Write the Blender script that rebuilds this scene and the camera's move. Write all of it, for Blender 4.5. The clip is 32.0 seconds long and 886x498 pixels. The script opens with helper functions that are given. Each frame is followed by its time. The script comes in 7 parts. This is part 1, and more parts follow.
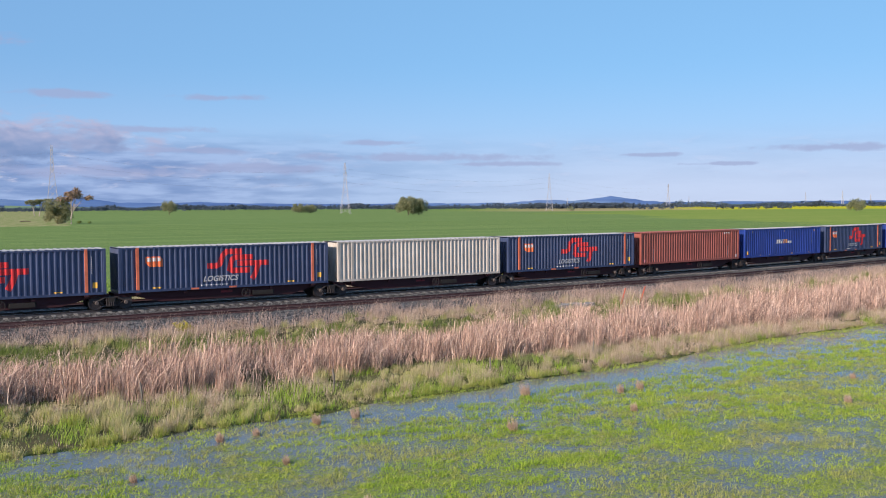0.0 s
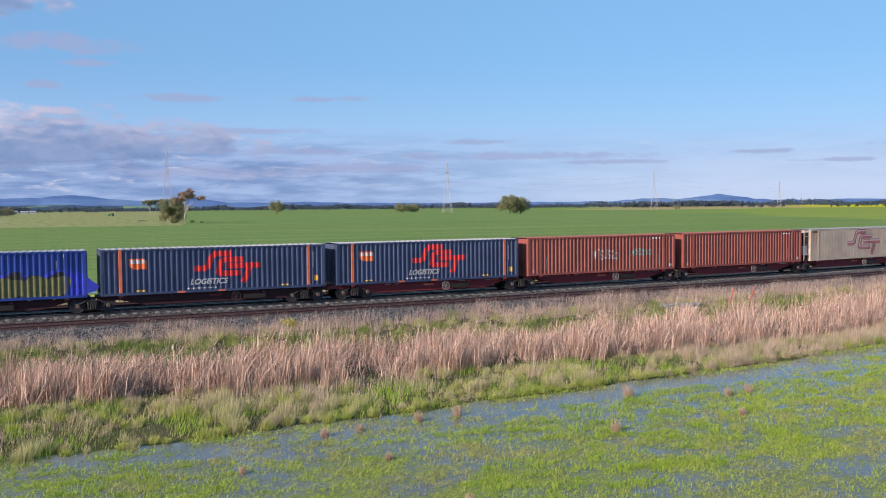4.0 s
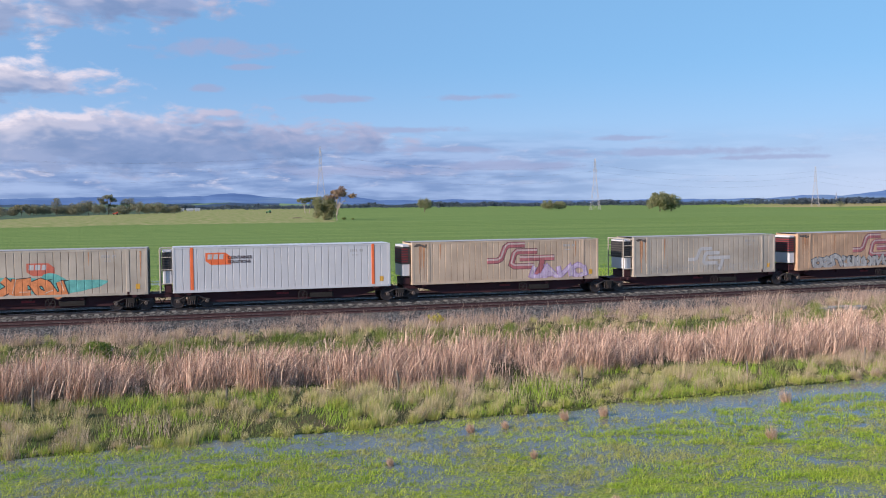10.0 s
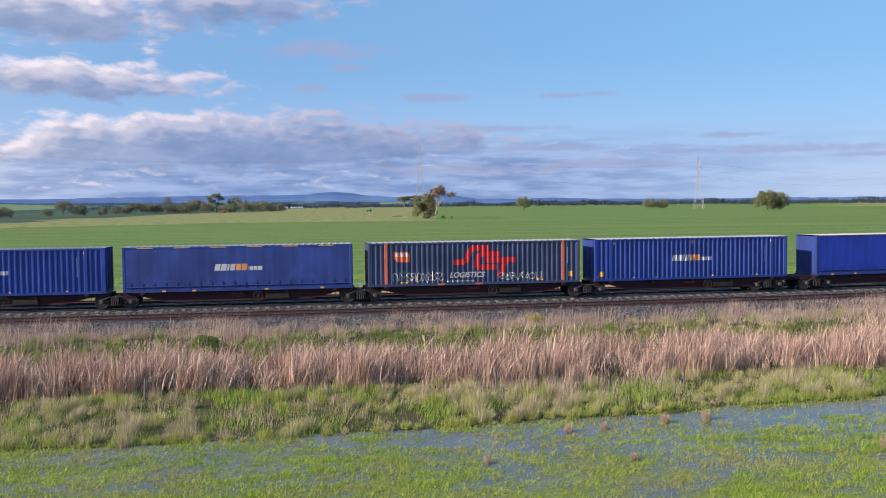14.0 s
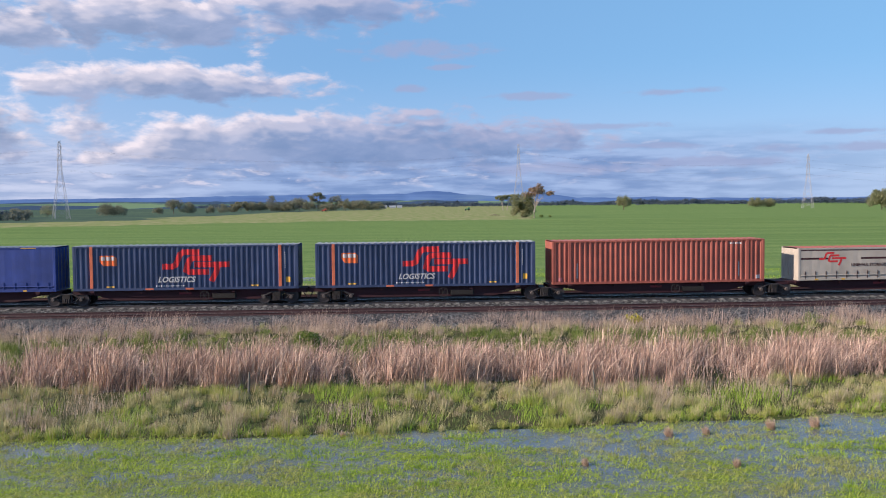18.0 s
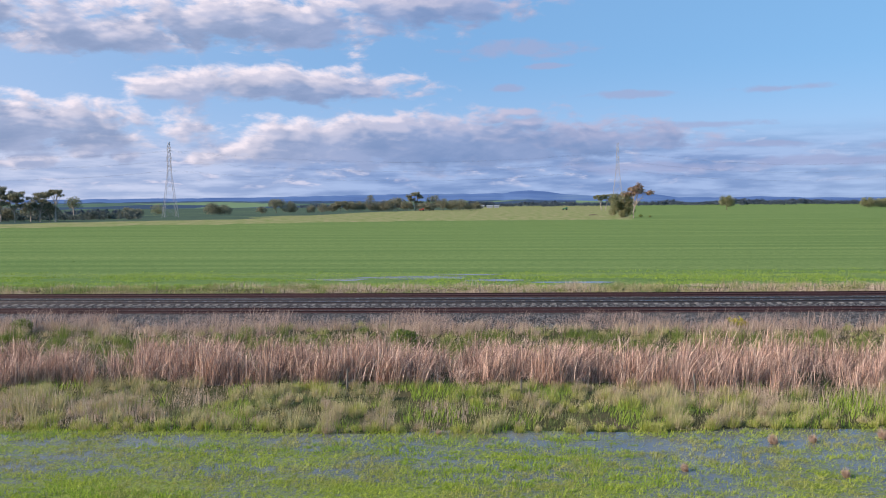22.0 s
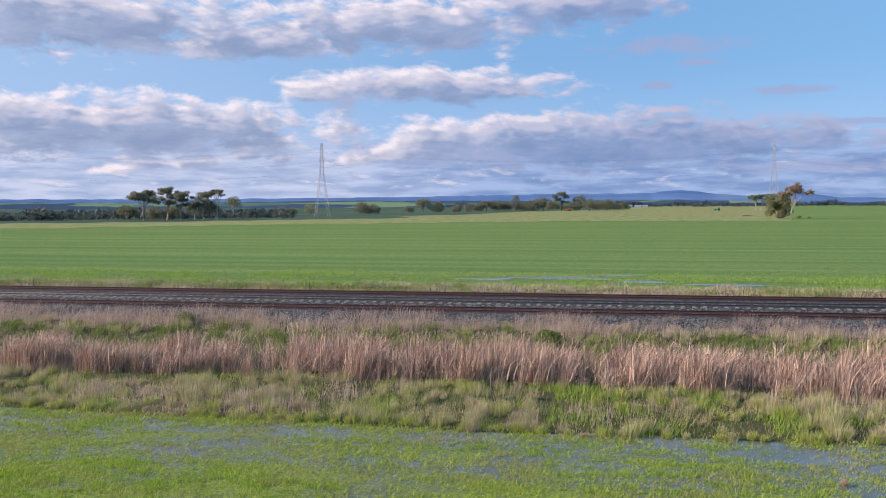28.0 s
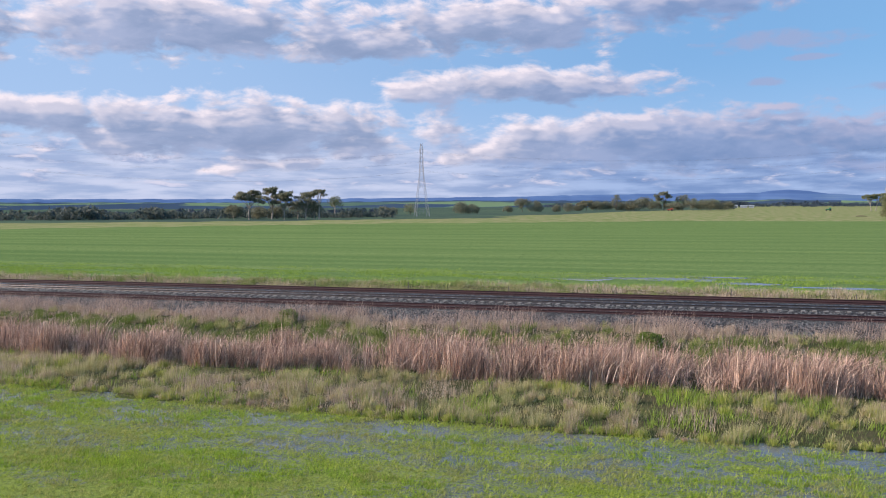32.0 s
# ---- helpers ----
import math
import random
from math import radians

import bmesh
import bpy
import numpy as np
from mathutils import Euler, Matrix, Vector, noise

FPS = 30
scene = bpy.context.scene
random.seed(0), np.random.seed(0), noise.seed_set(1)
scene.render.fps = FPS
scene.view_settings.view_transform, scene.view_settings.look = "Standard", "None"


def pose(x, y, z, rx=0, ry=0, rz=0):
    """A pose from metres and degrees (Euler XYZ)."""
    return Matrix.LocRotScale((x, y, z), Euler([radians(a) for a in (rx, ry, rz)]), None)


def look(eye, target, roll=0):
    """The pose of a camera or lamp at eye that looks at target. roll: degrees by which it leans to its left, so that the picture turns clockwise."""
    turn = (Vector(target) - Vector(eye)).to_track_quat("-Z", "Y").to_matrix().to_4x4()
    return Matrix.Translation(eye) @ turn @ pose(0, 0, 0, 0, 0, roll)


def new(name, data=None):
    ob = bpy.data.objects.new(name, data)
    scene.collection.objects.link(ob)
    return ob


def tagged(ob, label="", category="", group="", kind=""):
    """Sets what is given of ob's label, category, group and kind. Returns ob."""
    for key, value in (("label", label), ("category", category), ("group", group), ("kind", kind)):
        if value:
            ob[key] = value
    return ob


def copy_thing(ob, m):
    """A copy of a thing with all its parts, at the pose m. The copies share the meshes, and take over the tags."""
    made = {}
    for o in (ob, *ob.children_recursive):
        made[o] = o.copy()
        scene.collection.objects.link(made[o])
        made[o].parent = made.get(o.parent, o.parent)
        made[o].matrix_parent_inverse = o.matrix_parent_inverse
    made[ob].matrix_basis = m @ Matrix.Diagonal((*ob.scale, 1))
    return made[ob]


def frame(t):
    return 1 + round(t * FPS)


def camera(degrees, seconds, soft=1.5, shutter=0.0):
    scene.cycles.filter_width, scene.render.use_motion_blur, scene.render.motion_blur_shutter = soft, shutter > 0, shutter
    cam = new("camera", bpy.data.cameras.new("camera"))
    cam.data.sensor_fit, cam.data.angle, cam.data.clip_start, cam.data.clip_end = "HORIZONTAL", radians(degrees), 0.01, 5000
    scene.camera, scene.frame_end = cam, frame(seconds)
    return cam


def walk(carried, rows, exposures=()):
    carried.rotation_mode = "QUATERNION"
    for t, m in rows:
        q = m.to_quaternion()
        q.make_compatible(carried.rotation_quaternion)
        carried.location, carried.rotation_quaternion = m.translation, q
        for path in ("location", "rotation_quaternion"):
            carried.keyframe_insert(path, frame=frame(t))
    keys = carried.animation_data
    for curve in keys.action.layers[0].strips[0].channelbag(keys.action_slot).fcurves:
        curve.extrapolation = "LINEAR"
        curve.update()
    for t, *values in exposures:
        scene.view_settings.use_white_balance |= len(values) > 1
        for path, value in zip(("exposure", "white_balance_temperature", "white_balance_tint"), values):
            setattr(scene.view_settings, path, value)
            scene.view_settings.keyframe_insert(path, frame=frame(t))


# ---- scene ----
# ---------- camera: a drone in hover that pans from right to left ----------
EYE = (0.0, 0.0, 7.8)
cam = camera(51.1, 32.0, soft=1.05)
PAN = [(0, -28.24, -2.66, -0.35), (1, -26.58, -2.66, -0.42), (2, -25.00, -2.66, -0.48), (3, -23.46, -2.67, -0.52), (4, -21.95, -2.68, -0.56), (5, -20.45, -2.69, -0.58), (6, -18.96, -2.70, -0.60), (7, -17.45, -2.71, -0.61), (8, -15.95, -2.73, -0.62), (9, -14.43, -2.74, -0.62), (10, -12.91, -2.75, -0.62), (11, -11.39, -2.76, -0.61), (12, -9.86, -2.77, -0.61), (13, -8.34, -2.78, -0.60), (14, -6.81, -2.78, -0.60), (15, -5.30, -2.79, -0.59), (16, -3.78, -2.79, -0.58), (17, -2.27, -2.79, -0.56), (18, -0.76, -2.79, -0.55), (19, 0.74, -2.78, -0.53), (20, 2.24, -2.78, -0.52), (21, 3.74, -2.77, -0.50), (22, 5.23, -2.76, -0.48), (23, 6.73, -2.75, -0.46), (24, 8.22, -2.74, -0.43), (25, 9.71, -2.74, -0.41), (26, 11.21, -2.73, -0.39), (27, 12.70, -2.72, -0.36), (28, 14.20, -2.71, -0.34), (29, 15.70, -2.70, -0.32), (30, 17.21, -2.70, -0.31), (31, 18.74, -2.69, -0.30), (32, 20.30, -2.69, -0.30)]
walk(cam, [(t, pose(*EYE, 90 + p, 0, yaw) @ pose(0, 0, 0, 0, 0, roll)) for t, yaw, p, roll in PAN], [(0, 0.55, 6250, 15), (32, 0.55, 6250, 15)])

# ---------- sky, clouds and sun ----------
SUN_TO = Vector((-0.92, -0.34, 0.46)).normalized()
sun = new("sun", bpy.data.lights.new("sun", "SUN"))
sun.data.energy, sun.data.angle, sun.data.color = 4.8, radians(0.6), (1.0, 0.83, 0.65)
sun.matrix_world = look((0, 0, 60), Vector((0, 0, 60)) - SUN_TO)

world = bpy.data.worlds.new("sky")
scene.world = world
world.use_nodes = True
wt = world.node_tree
wt.nodes.clear()


def node(tree, kind, ins=(), **props):
    n = tree.nodes.new(kind)
    if "operation" in props:
        n.operation = props["operation"]
    if "data_type" in props:
        n.data_type = props["data_type"]
    if "blend_type" in props:
        n.blend_type = props["blend_type"]
    if "interpolation_type" in props:
        n.interpolation_type = props["interpolation_type"]
    if "node_tree" in props:
        n.node_tree = props["node_tree"]
    for key, v in dict(ins).items():
        if isinstance(v, bpy.types.NodeSocket):
            tree.links.new(v, n.inputs[key])
        else:
            n.inputs[key].default_value = v
    return n


def calc(tree, op, a, b=0.0, c=0.0):
    return node(tree, "ShaderNodeMath", {0: a, 1: b, 2: c}, operation=op).outputs[0]


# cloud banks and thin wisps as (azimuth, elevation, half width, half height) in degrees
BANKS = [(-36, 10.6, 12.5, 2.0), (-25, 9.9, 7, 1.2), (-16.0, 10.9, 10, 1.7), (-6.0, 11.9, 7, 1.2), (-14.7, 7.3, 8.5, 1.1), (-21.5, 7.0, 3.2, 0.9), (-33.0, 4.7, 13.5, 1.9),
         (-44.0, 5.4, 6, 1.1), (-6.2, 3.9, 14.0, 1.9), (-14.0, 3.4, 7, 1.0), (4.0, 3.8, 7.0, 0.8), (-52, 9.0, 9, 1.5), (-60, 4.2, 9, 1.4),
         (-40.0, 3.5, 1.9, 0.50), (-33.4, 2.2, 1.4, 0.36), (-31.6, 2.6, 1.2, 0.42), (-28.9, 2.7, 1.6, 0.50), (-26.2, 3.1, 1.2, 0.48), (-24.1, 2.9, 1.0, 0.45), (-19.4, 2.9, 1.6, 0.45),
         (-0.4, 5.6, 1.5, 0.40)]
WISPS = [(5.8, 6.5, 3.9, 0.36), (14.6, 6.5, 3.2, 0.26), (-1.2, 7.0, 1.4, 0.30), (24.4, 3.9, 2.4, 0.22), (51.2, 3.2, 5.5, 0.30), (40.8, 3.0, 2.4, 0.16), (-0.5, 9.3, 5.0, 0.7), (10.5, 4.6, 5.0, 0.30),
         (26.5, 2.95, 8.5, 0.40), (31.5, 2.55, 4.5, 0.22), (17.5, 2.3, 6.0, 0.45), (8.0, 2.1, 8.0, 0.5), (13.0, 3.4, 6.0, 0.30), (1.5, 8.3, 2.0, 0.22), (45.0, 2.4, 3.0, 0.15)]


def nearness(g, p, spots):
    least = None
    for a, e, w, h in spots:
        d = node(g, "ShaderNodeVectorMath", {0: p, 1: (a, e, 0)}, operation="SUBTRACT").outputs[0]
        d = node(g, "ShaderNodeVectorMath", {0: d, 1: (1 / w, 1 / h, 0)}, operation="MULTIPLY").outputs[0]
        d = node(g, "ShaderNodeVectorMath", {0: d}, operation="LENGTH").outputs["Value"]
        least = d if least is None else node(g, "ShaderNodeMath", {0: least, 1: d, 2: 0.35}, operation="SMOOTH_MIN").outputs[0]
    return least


def bulk(g, p, detail=8.0):
    """Lumpy noise, wide and low like the clouds."""
    q = node(g, "ShaderNodeVectorMath", {0: p, 1: (0.42, 0.95, 1)}, operation="MULTIPLY").outputs[0]
    a = node(g, "ShaderNodeTexNoise", {"Vector": q, "Scale": 1.0, "Detail": detail, "Roughness": 0.57, "Distortion": 0.25}).outputs[0]
    return calc(g, "SUBTRACT", a, 0.5)


def cloud_group(detail):
    g = bpy.data.node_groups.new("cloud_density", "ShaderNodeTree")
    g.interface.new_socket("Az", in_out="INPUT", socket_type="NodeSocketFloat")
    g.interface.new_socket("El", in_out="INPUT", socket_type="NodeSocketFloat")
    g.interface.new_socket("Density", in_out="OUTPUT", socket_type="NodeSocketFloat")
    gi, go = g.nodes.new("NodeGroupInput"), g.nodes.new("NodeGroupOutput")
    p = node(g, "ShaderNodeCombineXYZ", {0: gi.outputs[0], 1: gi.outputs[1]}).outputs[0]
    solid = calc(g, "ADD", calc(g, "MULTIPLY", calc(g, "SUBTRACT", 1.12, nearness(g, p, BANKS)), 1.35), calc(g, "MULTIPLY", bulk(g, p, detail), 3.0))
    g.links.new(solid, go.inputs[0])
    return g


def smooth(tree, v, a, b, c=0.0, d=1.0):
    return node(tree, "ShaderNodeMapRange", {"Value": v, 1: a, 2: b, 3: c, 4: d}, interpolation_type="SMOOTHSTEP").outputs[0]


def build_sky():
    fine, coarse = cloud_group(8.0), cloud_group(2.6)
    way = node(wt, "ShaderNodeTexCoord").outputs["Generated"]
    x, y, z = node(wt, "ShaderNodeSeparateXYZ", {0: way}).outputs[:3]
    az = calc(wt, "MULTIPLY", calc(wt, "ARCTAN2", x, y), 57.29578)
    el = calc(wt, "MULTIPLY", calc(wt, "ARCSINE", z), 57.29578)
    p = node(wt, "ShaderNodeCombineXYZ", {0: az, 1: el}).outputs[0]
    dome = node(wt, "ShaderNodeTexSky")
    dome.sky_type, dome.sun_disc = "NISHITA", False
    dome.sun_elevation, dome.sun_rotation = math.asin(SUN_TO.z), math.atan2(SUN_TO.x, SUN_TO.y)
    dome.altitude, dome.air_density, dome.dust_density, dome.ozone_density = 300.0, 0.8, 0.1, 3.0
    sky = dome.outputs[0]

    def blend(fac, a, b):
        return node(wt, "ShaderNodeMix", {0: fac, 6: a, 7: b}, data_type="RGBA").outputs[2]

    def density(g, up, side):
        return node(wt, "ShaderNodeGroup", {0: calc(wt, "ADD", az, side), 1: calc(wt, "ADD", el, up)}, node_tree=g).outputs[0]

    # thin high haze evens the dome out, and the low haze is lavender
    sky = blend(0.66, sky, blend(smooth(wt, az, -30, 45), (2.15, 4.35, 7.3, 1), (2.30, 5.25, 8.2, 1)))
    sky = blend(smooth(wt, el, 9.0, 0.0, 0.0, 0.60), sky, (4.5, 5.5, 7.6, 1))
    sky = blend(smooth(wt, az, -2, -42, 0.0, 0.55), sky, (4.3, 5.7, 7.7, 1))
    # streaks of low layered cloud, thickest over the left half of the plain
    q = node(wt, "ShaderNodeVectorMath", {0: p, 1: (0.20, 1.4, 1)}, operation="MULTIPLY").outputs[0]
    streak = node(wt, "ShaderNodeTexNoise", {"Vector": q, "Scale": 1.1, "Detail": 6.0, "Roughness": 0.55}).outputs[0]
    low = calc(wt, "MULTIPLY", smooth(wt, el, 5.0, 2.6), smooth(wt, az, 34, 8, 0.25, 1.0))
    tone = blend(smooth(wt, streak, 0.36, 0.64), blend(smooth(wt, az, -26, -8), (3.3, 4.1, 5.9, 1), (1.65, 2.60, 4.75, 1)), blend(smooth(wt, az, -26, -8), (5.7, 6.1, 7.4, 1), (3.4, 4.5, 6.7, 1)))
    sky = blend(calc(wt, "MULTIPLY", low, 0.88), sky, tone)
    sky = blend(calc(wt, "MULTIPLY", smooth(wt, el, 5.0, 0.3), smooth(wt, az, 20, 42, 0.0, 0.55)), sky, (6.1, 6.7, 8.0, 1))
    # small flat-footed cumulus in rows over the layer, sunlit above and grey below
    def puff(up):
        q = node(wt, "ShaderNodeVectorMath", {0: node(wt, "ShaderNodeVectorMath", {0: p, 1: (7.3, up, 0)}, operation="ADD").outputs[0], 1: (0.82, 1.30, 1)}, operation="MULTIPLY").outputs[0]
        return bulk(wt, q, 6.0)

    heads = puff(0.0)
    crest = smooth(wt, calc(wt, "SUBTRACT", heads, puff(0.24)), -0.03, 0.15)
    cover = calc(wt, "MULTIPLY", smooth(wt, heads, 0.03, 0.15), calc(wt, "MULTIPLY", smooth(wt, el, 5.0, 3.4), smooth(wt, el, 0.7, 1.5)))
    sky = blend(calc(wt, "MULTIPLY", cover, smooth(wt, az, 26, -8, 0.10, 0.85)), sky, blend(crest, (3.0, 3.8, 5.6, 1), (6.7, 6.5, 7.4, 1)))
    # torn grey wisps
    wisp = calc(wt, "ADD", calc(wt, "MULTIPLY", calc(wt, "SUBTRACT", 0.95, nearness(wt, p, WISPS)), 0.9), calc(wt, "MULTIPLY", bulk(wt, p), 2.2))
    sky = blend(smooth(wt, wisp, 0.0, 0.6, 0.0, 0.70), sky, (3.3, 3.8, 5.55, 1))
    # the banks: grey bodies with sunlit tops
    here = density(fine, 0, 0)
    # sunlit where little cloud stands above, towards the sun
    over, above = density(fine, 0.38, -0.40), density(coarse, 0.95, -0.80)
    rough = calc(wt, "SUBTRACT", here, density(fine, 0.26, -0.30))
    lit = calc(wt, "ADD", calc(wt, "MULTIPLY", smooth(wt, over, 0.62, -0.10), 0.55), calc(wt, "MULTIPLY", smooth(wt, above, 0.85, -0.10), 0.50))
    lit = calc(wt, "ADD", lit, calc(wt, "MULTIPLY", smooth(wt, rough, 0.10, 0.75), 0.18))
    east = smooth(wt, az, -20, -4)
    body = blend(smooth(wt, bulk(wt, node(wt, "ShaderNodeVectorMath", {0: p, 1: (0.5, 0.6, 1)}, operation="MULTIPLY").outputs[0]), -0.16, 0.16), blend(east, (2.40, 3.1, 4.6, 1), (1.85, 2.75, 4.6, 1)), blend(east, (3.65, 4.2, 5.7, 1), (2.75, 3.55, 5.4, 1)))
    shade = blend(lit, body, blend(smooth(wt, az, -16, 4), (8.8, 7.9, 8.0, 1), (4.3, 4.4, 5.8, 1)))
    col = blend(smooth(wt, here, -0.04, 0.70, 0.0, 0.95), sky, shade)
    bg = node(wt, "ShaderNodeBackground", {"Color": col, "Strength": SKY_STRENGTH})
    wo = node(wt, "ShaderNodeOutputWorld", {"Surface": bg.outputs[0]})


SKY_STRENGTH = 0.075
build_sky()

# ---------- materials ----------
def material(name, rough=0.7, metal=0.0, spec=0.4):
    m = bpy.data.materials.new(name)
    m.use_nodes = True
    t = m.node_tree
    b = t.nodes["Principled BSDF"]
    b.inputs["Roughness"].default_value, b.inputs["Metallic"].default_value = rough, metal
    b.inputs["Specular IOR Level"].default_value = spec
    return m, t, b


def ramp(t, fac, stops):
    r = node(t, "ShaderNodeValToRGB", {0: fac})
    e = r.color_ramp.elements
    while len(e) < len(stops):
        e.new(0.5)
    for k, (p, c) in zip(e, stops):
        k.position, k.color = p, (*c, 1)
    return r.outputs[0]


def noise_of(t, vec, scale, detail=4.0, rough=0.55):
    return node(t, "ShaderNodeTexNoise", {"Vector": vec, "Scale": scale, "Detail": detail, "Roughness": rough}).outputs[0]


def mixed(t, fac, a, b, how="MIX"):
    return node(t, "ShaderNodeMix", {0: fac, 6: a, 7: b}, data_type="RGBA", blend_type=how).outputs[2]


def span(t, v, a, b, c=0.0, d=1.0):
    return node(t, "ShaderNodeMapRange", {"Value": v, 1: a, 2: b, 3: c, 4: d}).outputs[0]


def bumped(t, b, height, strength, dist):
    n = node(t, "ShaderNodeBump", {"Height": height, "Strength": strength, "Distance": dist})
    t.links.new(n.outputs[0], b.inputs["Normal"])


def objvec(t):
    return node(t, "ShaderNodeTexCoord").outputs["Object"]


def stretched(t, vec, s):
    return node(t, "ShaderNodeVectorMath", {0: vec, 1: s}, operation="MULTIPLY").outputs[0]


def paint(name, col, rough=0.5, wear=(0.20, 0.13, 0.09), amount=0.35, metal=0.0, fade=0.16):
    """Weathered paint on steel: faded patches, upright rust and dirt streaks, fine grain."""
    m, t, b = material(name, rough, metal)
    v = objvec(t)
    seed = node(t, "ShaderNodeObjectInfo").outputs["Random"]
    v = node(t, "ShaderNodeVectorMath", {0: v, 1: node(t, "ShaderNodeCombineXYZ", {0: calc(t, "MULTIPLY", seed, 60.0)}).outputs[0]}, operation="ADD").outputs[0]
    broad = noise_of(t, v, 0.55, 5)
    c1 = tuple(min(1, k * (1 + fade)) for k in col)
    c0 = tuple(k * (1 - fade) for k in col)
    c = mixed(t, span(t, broad, 0.35, 0.65), (*c0, 1), (*c1, 1))
    streak = noise_of(t, stretched(t, v, (7.0, 7.0, 0.35)), 1.0, 6, 0.65)
    c = mixed(t, span(t, streak, 0.56, 0.78, 0, amount), c, (*wear, 1))
    fine = noise_of(t, v, 14.0, 4, 0.7)
    c = mixed(t, span(t, fine, 0.60, 0.75, 0, amount * 0.7), c, (*wear, 1))
    t.links.new(c, b.inputs["Base Color"])
    t.links.new(span(t, broad, 0.3, 0.7, rough - 0.08, rough + 0.12), b.inputs["Roughness"])
    bumped(t, b, noise_of(t, v, 2.2, 3), 0.25, 0.03)
    return m


def plain(name, col, rough=0.6, metal=0.0, scale=3.0, var=0.2, bump=0.15):
    m, t, b = material(name, rough, metal)
    v = objvec(t)
    n = noise_of(t, v, scale, 6, 0.6)
    n2 = noise_of(t, v, scale * 9, 3, 0.6)
    f = calc(t, "ADD", calc(t, "MULTIPLY", n, 0.65), calc(t, "MULTIPLY", n2, 0.35))
    c = mixed(t, span(t, f, 0.35, 0.65), (*[k * (1 - var) for k in col], 1), (*[min(1, k * (1 + var)) for k in col], 1))
    t.links.new(c, b.inputs["Base Color"])
    bumped(t, b, f, bump, 0.02)
    return m


def foliage(name, stops, translucent=0.3, patch=0.12, patch_cols=None):
    """Leaves and blades: each one takes its own tint, and broad patches shift the tint of many."""
    m, t, b = material(name, 0.65, 0.0, 0.25)
    r = node(t, "ShaderNodeNewGeometry").outputs["Random Per Island"]
    c = ramp(t, r, stops)
    if patch_cols:
        c2 = ramp(t, r, patch_cols)
        n = noise_of(t, node(t, "ShaderNodeNewGeometry").outputs["Position"], patch, 4, 0.6)
        c = mixed(t, span(t, n, 0.46, 0.56), c, c2)
    t.links.new(c, b.inputs["Base Color"])
    tr = node(t, "ShaderNodeBsdfTranslucent", {"Color": c})
    mx = node(t, "ShaderNodeMixShader", {0: translucent, 1: b.outputs[0], 2: tr.outputs[0]})
    t.links.new(mx.outputs[0], t.nodes["Material Output"].inputs[0])
    return m


def ground_mat(name, c0, c1, c2, s1, s2, stretch=(1, 1, 1), bump=0.5, dist=0.15, rough=0.9):
    m, t, b = material(name, rough, 0.0, 0.0)
    p = node(t, "ShaderNodeNewGeometry").outputs["Position"]
    v = stretched(t, p, stretch)
    n1, n2 = noise_of(t, v, s1, 6, 0.6), noise_of(t, p, s2, 6, 0.65)
    c = mixed(t, span(t, n1, 0.38, 0.62), (*c0, 1), (*c1, 1))
    c = mixed(t, span(t, n2, 0.45, 0.7, 0, 0.8), c, (*c2, 1))
    t.links.new(c, b.inputs["Base Color"])
    bumped(t, b, n2, bump, dist)
    return m


M_MUD = ground_mat("wet_mud", (0.05, 0.055, 0.03), (0.07, 0.08, 0.03), (0.09, 0.12, 0.03), 0.6, 5.0)
M_VERGE = ground_mat("verge_soil", (0.060, 0.062, 0.030), (0.10, 0.085, 0.052), (0.050, 0.070, 0.025), 0.35, 3.0)
M_CROP = ground_mat("crop_field", (0.125, 0.198, 0.068), (0.190, 0.258, 0.092), (0.090, 0.155, 0.052), 0.09, 1.1, (0.045, 1.7, 1), 0.8, 0.3)
M_PASTURE = ground_mat("pasture", (0.155, 0.210, 0.068), (0.33, 0.285, 0.170), (0.185, 0.235, 0.075), 0.50, 0.50, (0.40, 0.12, 1), 0.8, 0.4)
M_LIGHTCROP = ground_mat("light_crop", (0.17, 0.25, 0.055), (0.22, 0.27, 0.07), (0.14, 0.22, 0.05), 0.008, 0.1, (0.4, 1, 1), 0.8, 0.4)
M_DIP = ground_mat("dip_fields", (0.060, 0.092, 0.078), (0.100, 0.145, 0.090), (0.046, 0.070, 0.064), 0.01, 0.08, (0.4, 1, 1), 0.6, 0.3)
M_STUBBLE = ground_mat("stubble", (0.34, 0.27, 0.15), (0.30, 0.25, 0.13), (0.24, 0.24, 0.10), 0.008, 0.1, (0.4, 1, 1), 0.6, 0.3)
M_CANOLA = ground_mat("flowering_canola", (0.50, 0.44, 0.02), (0.42, 0.40, 0.03), (0.25, 0.30, 0.04), 0.006, 0.1, (0.4, 1, 1), 0.6, 0.3)


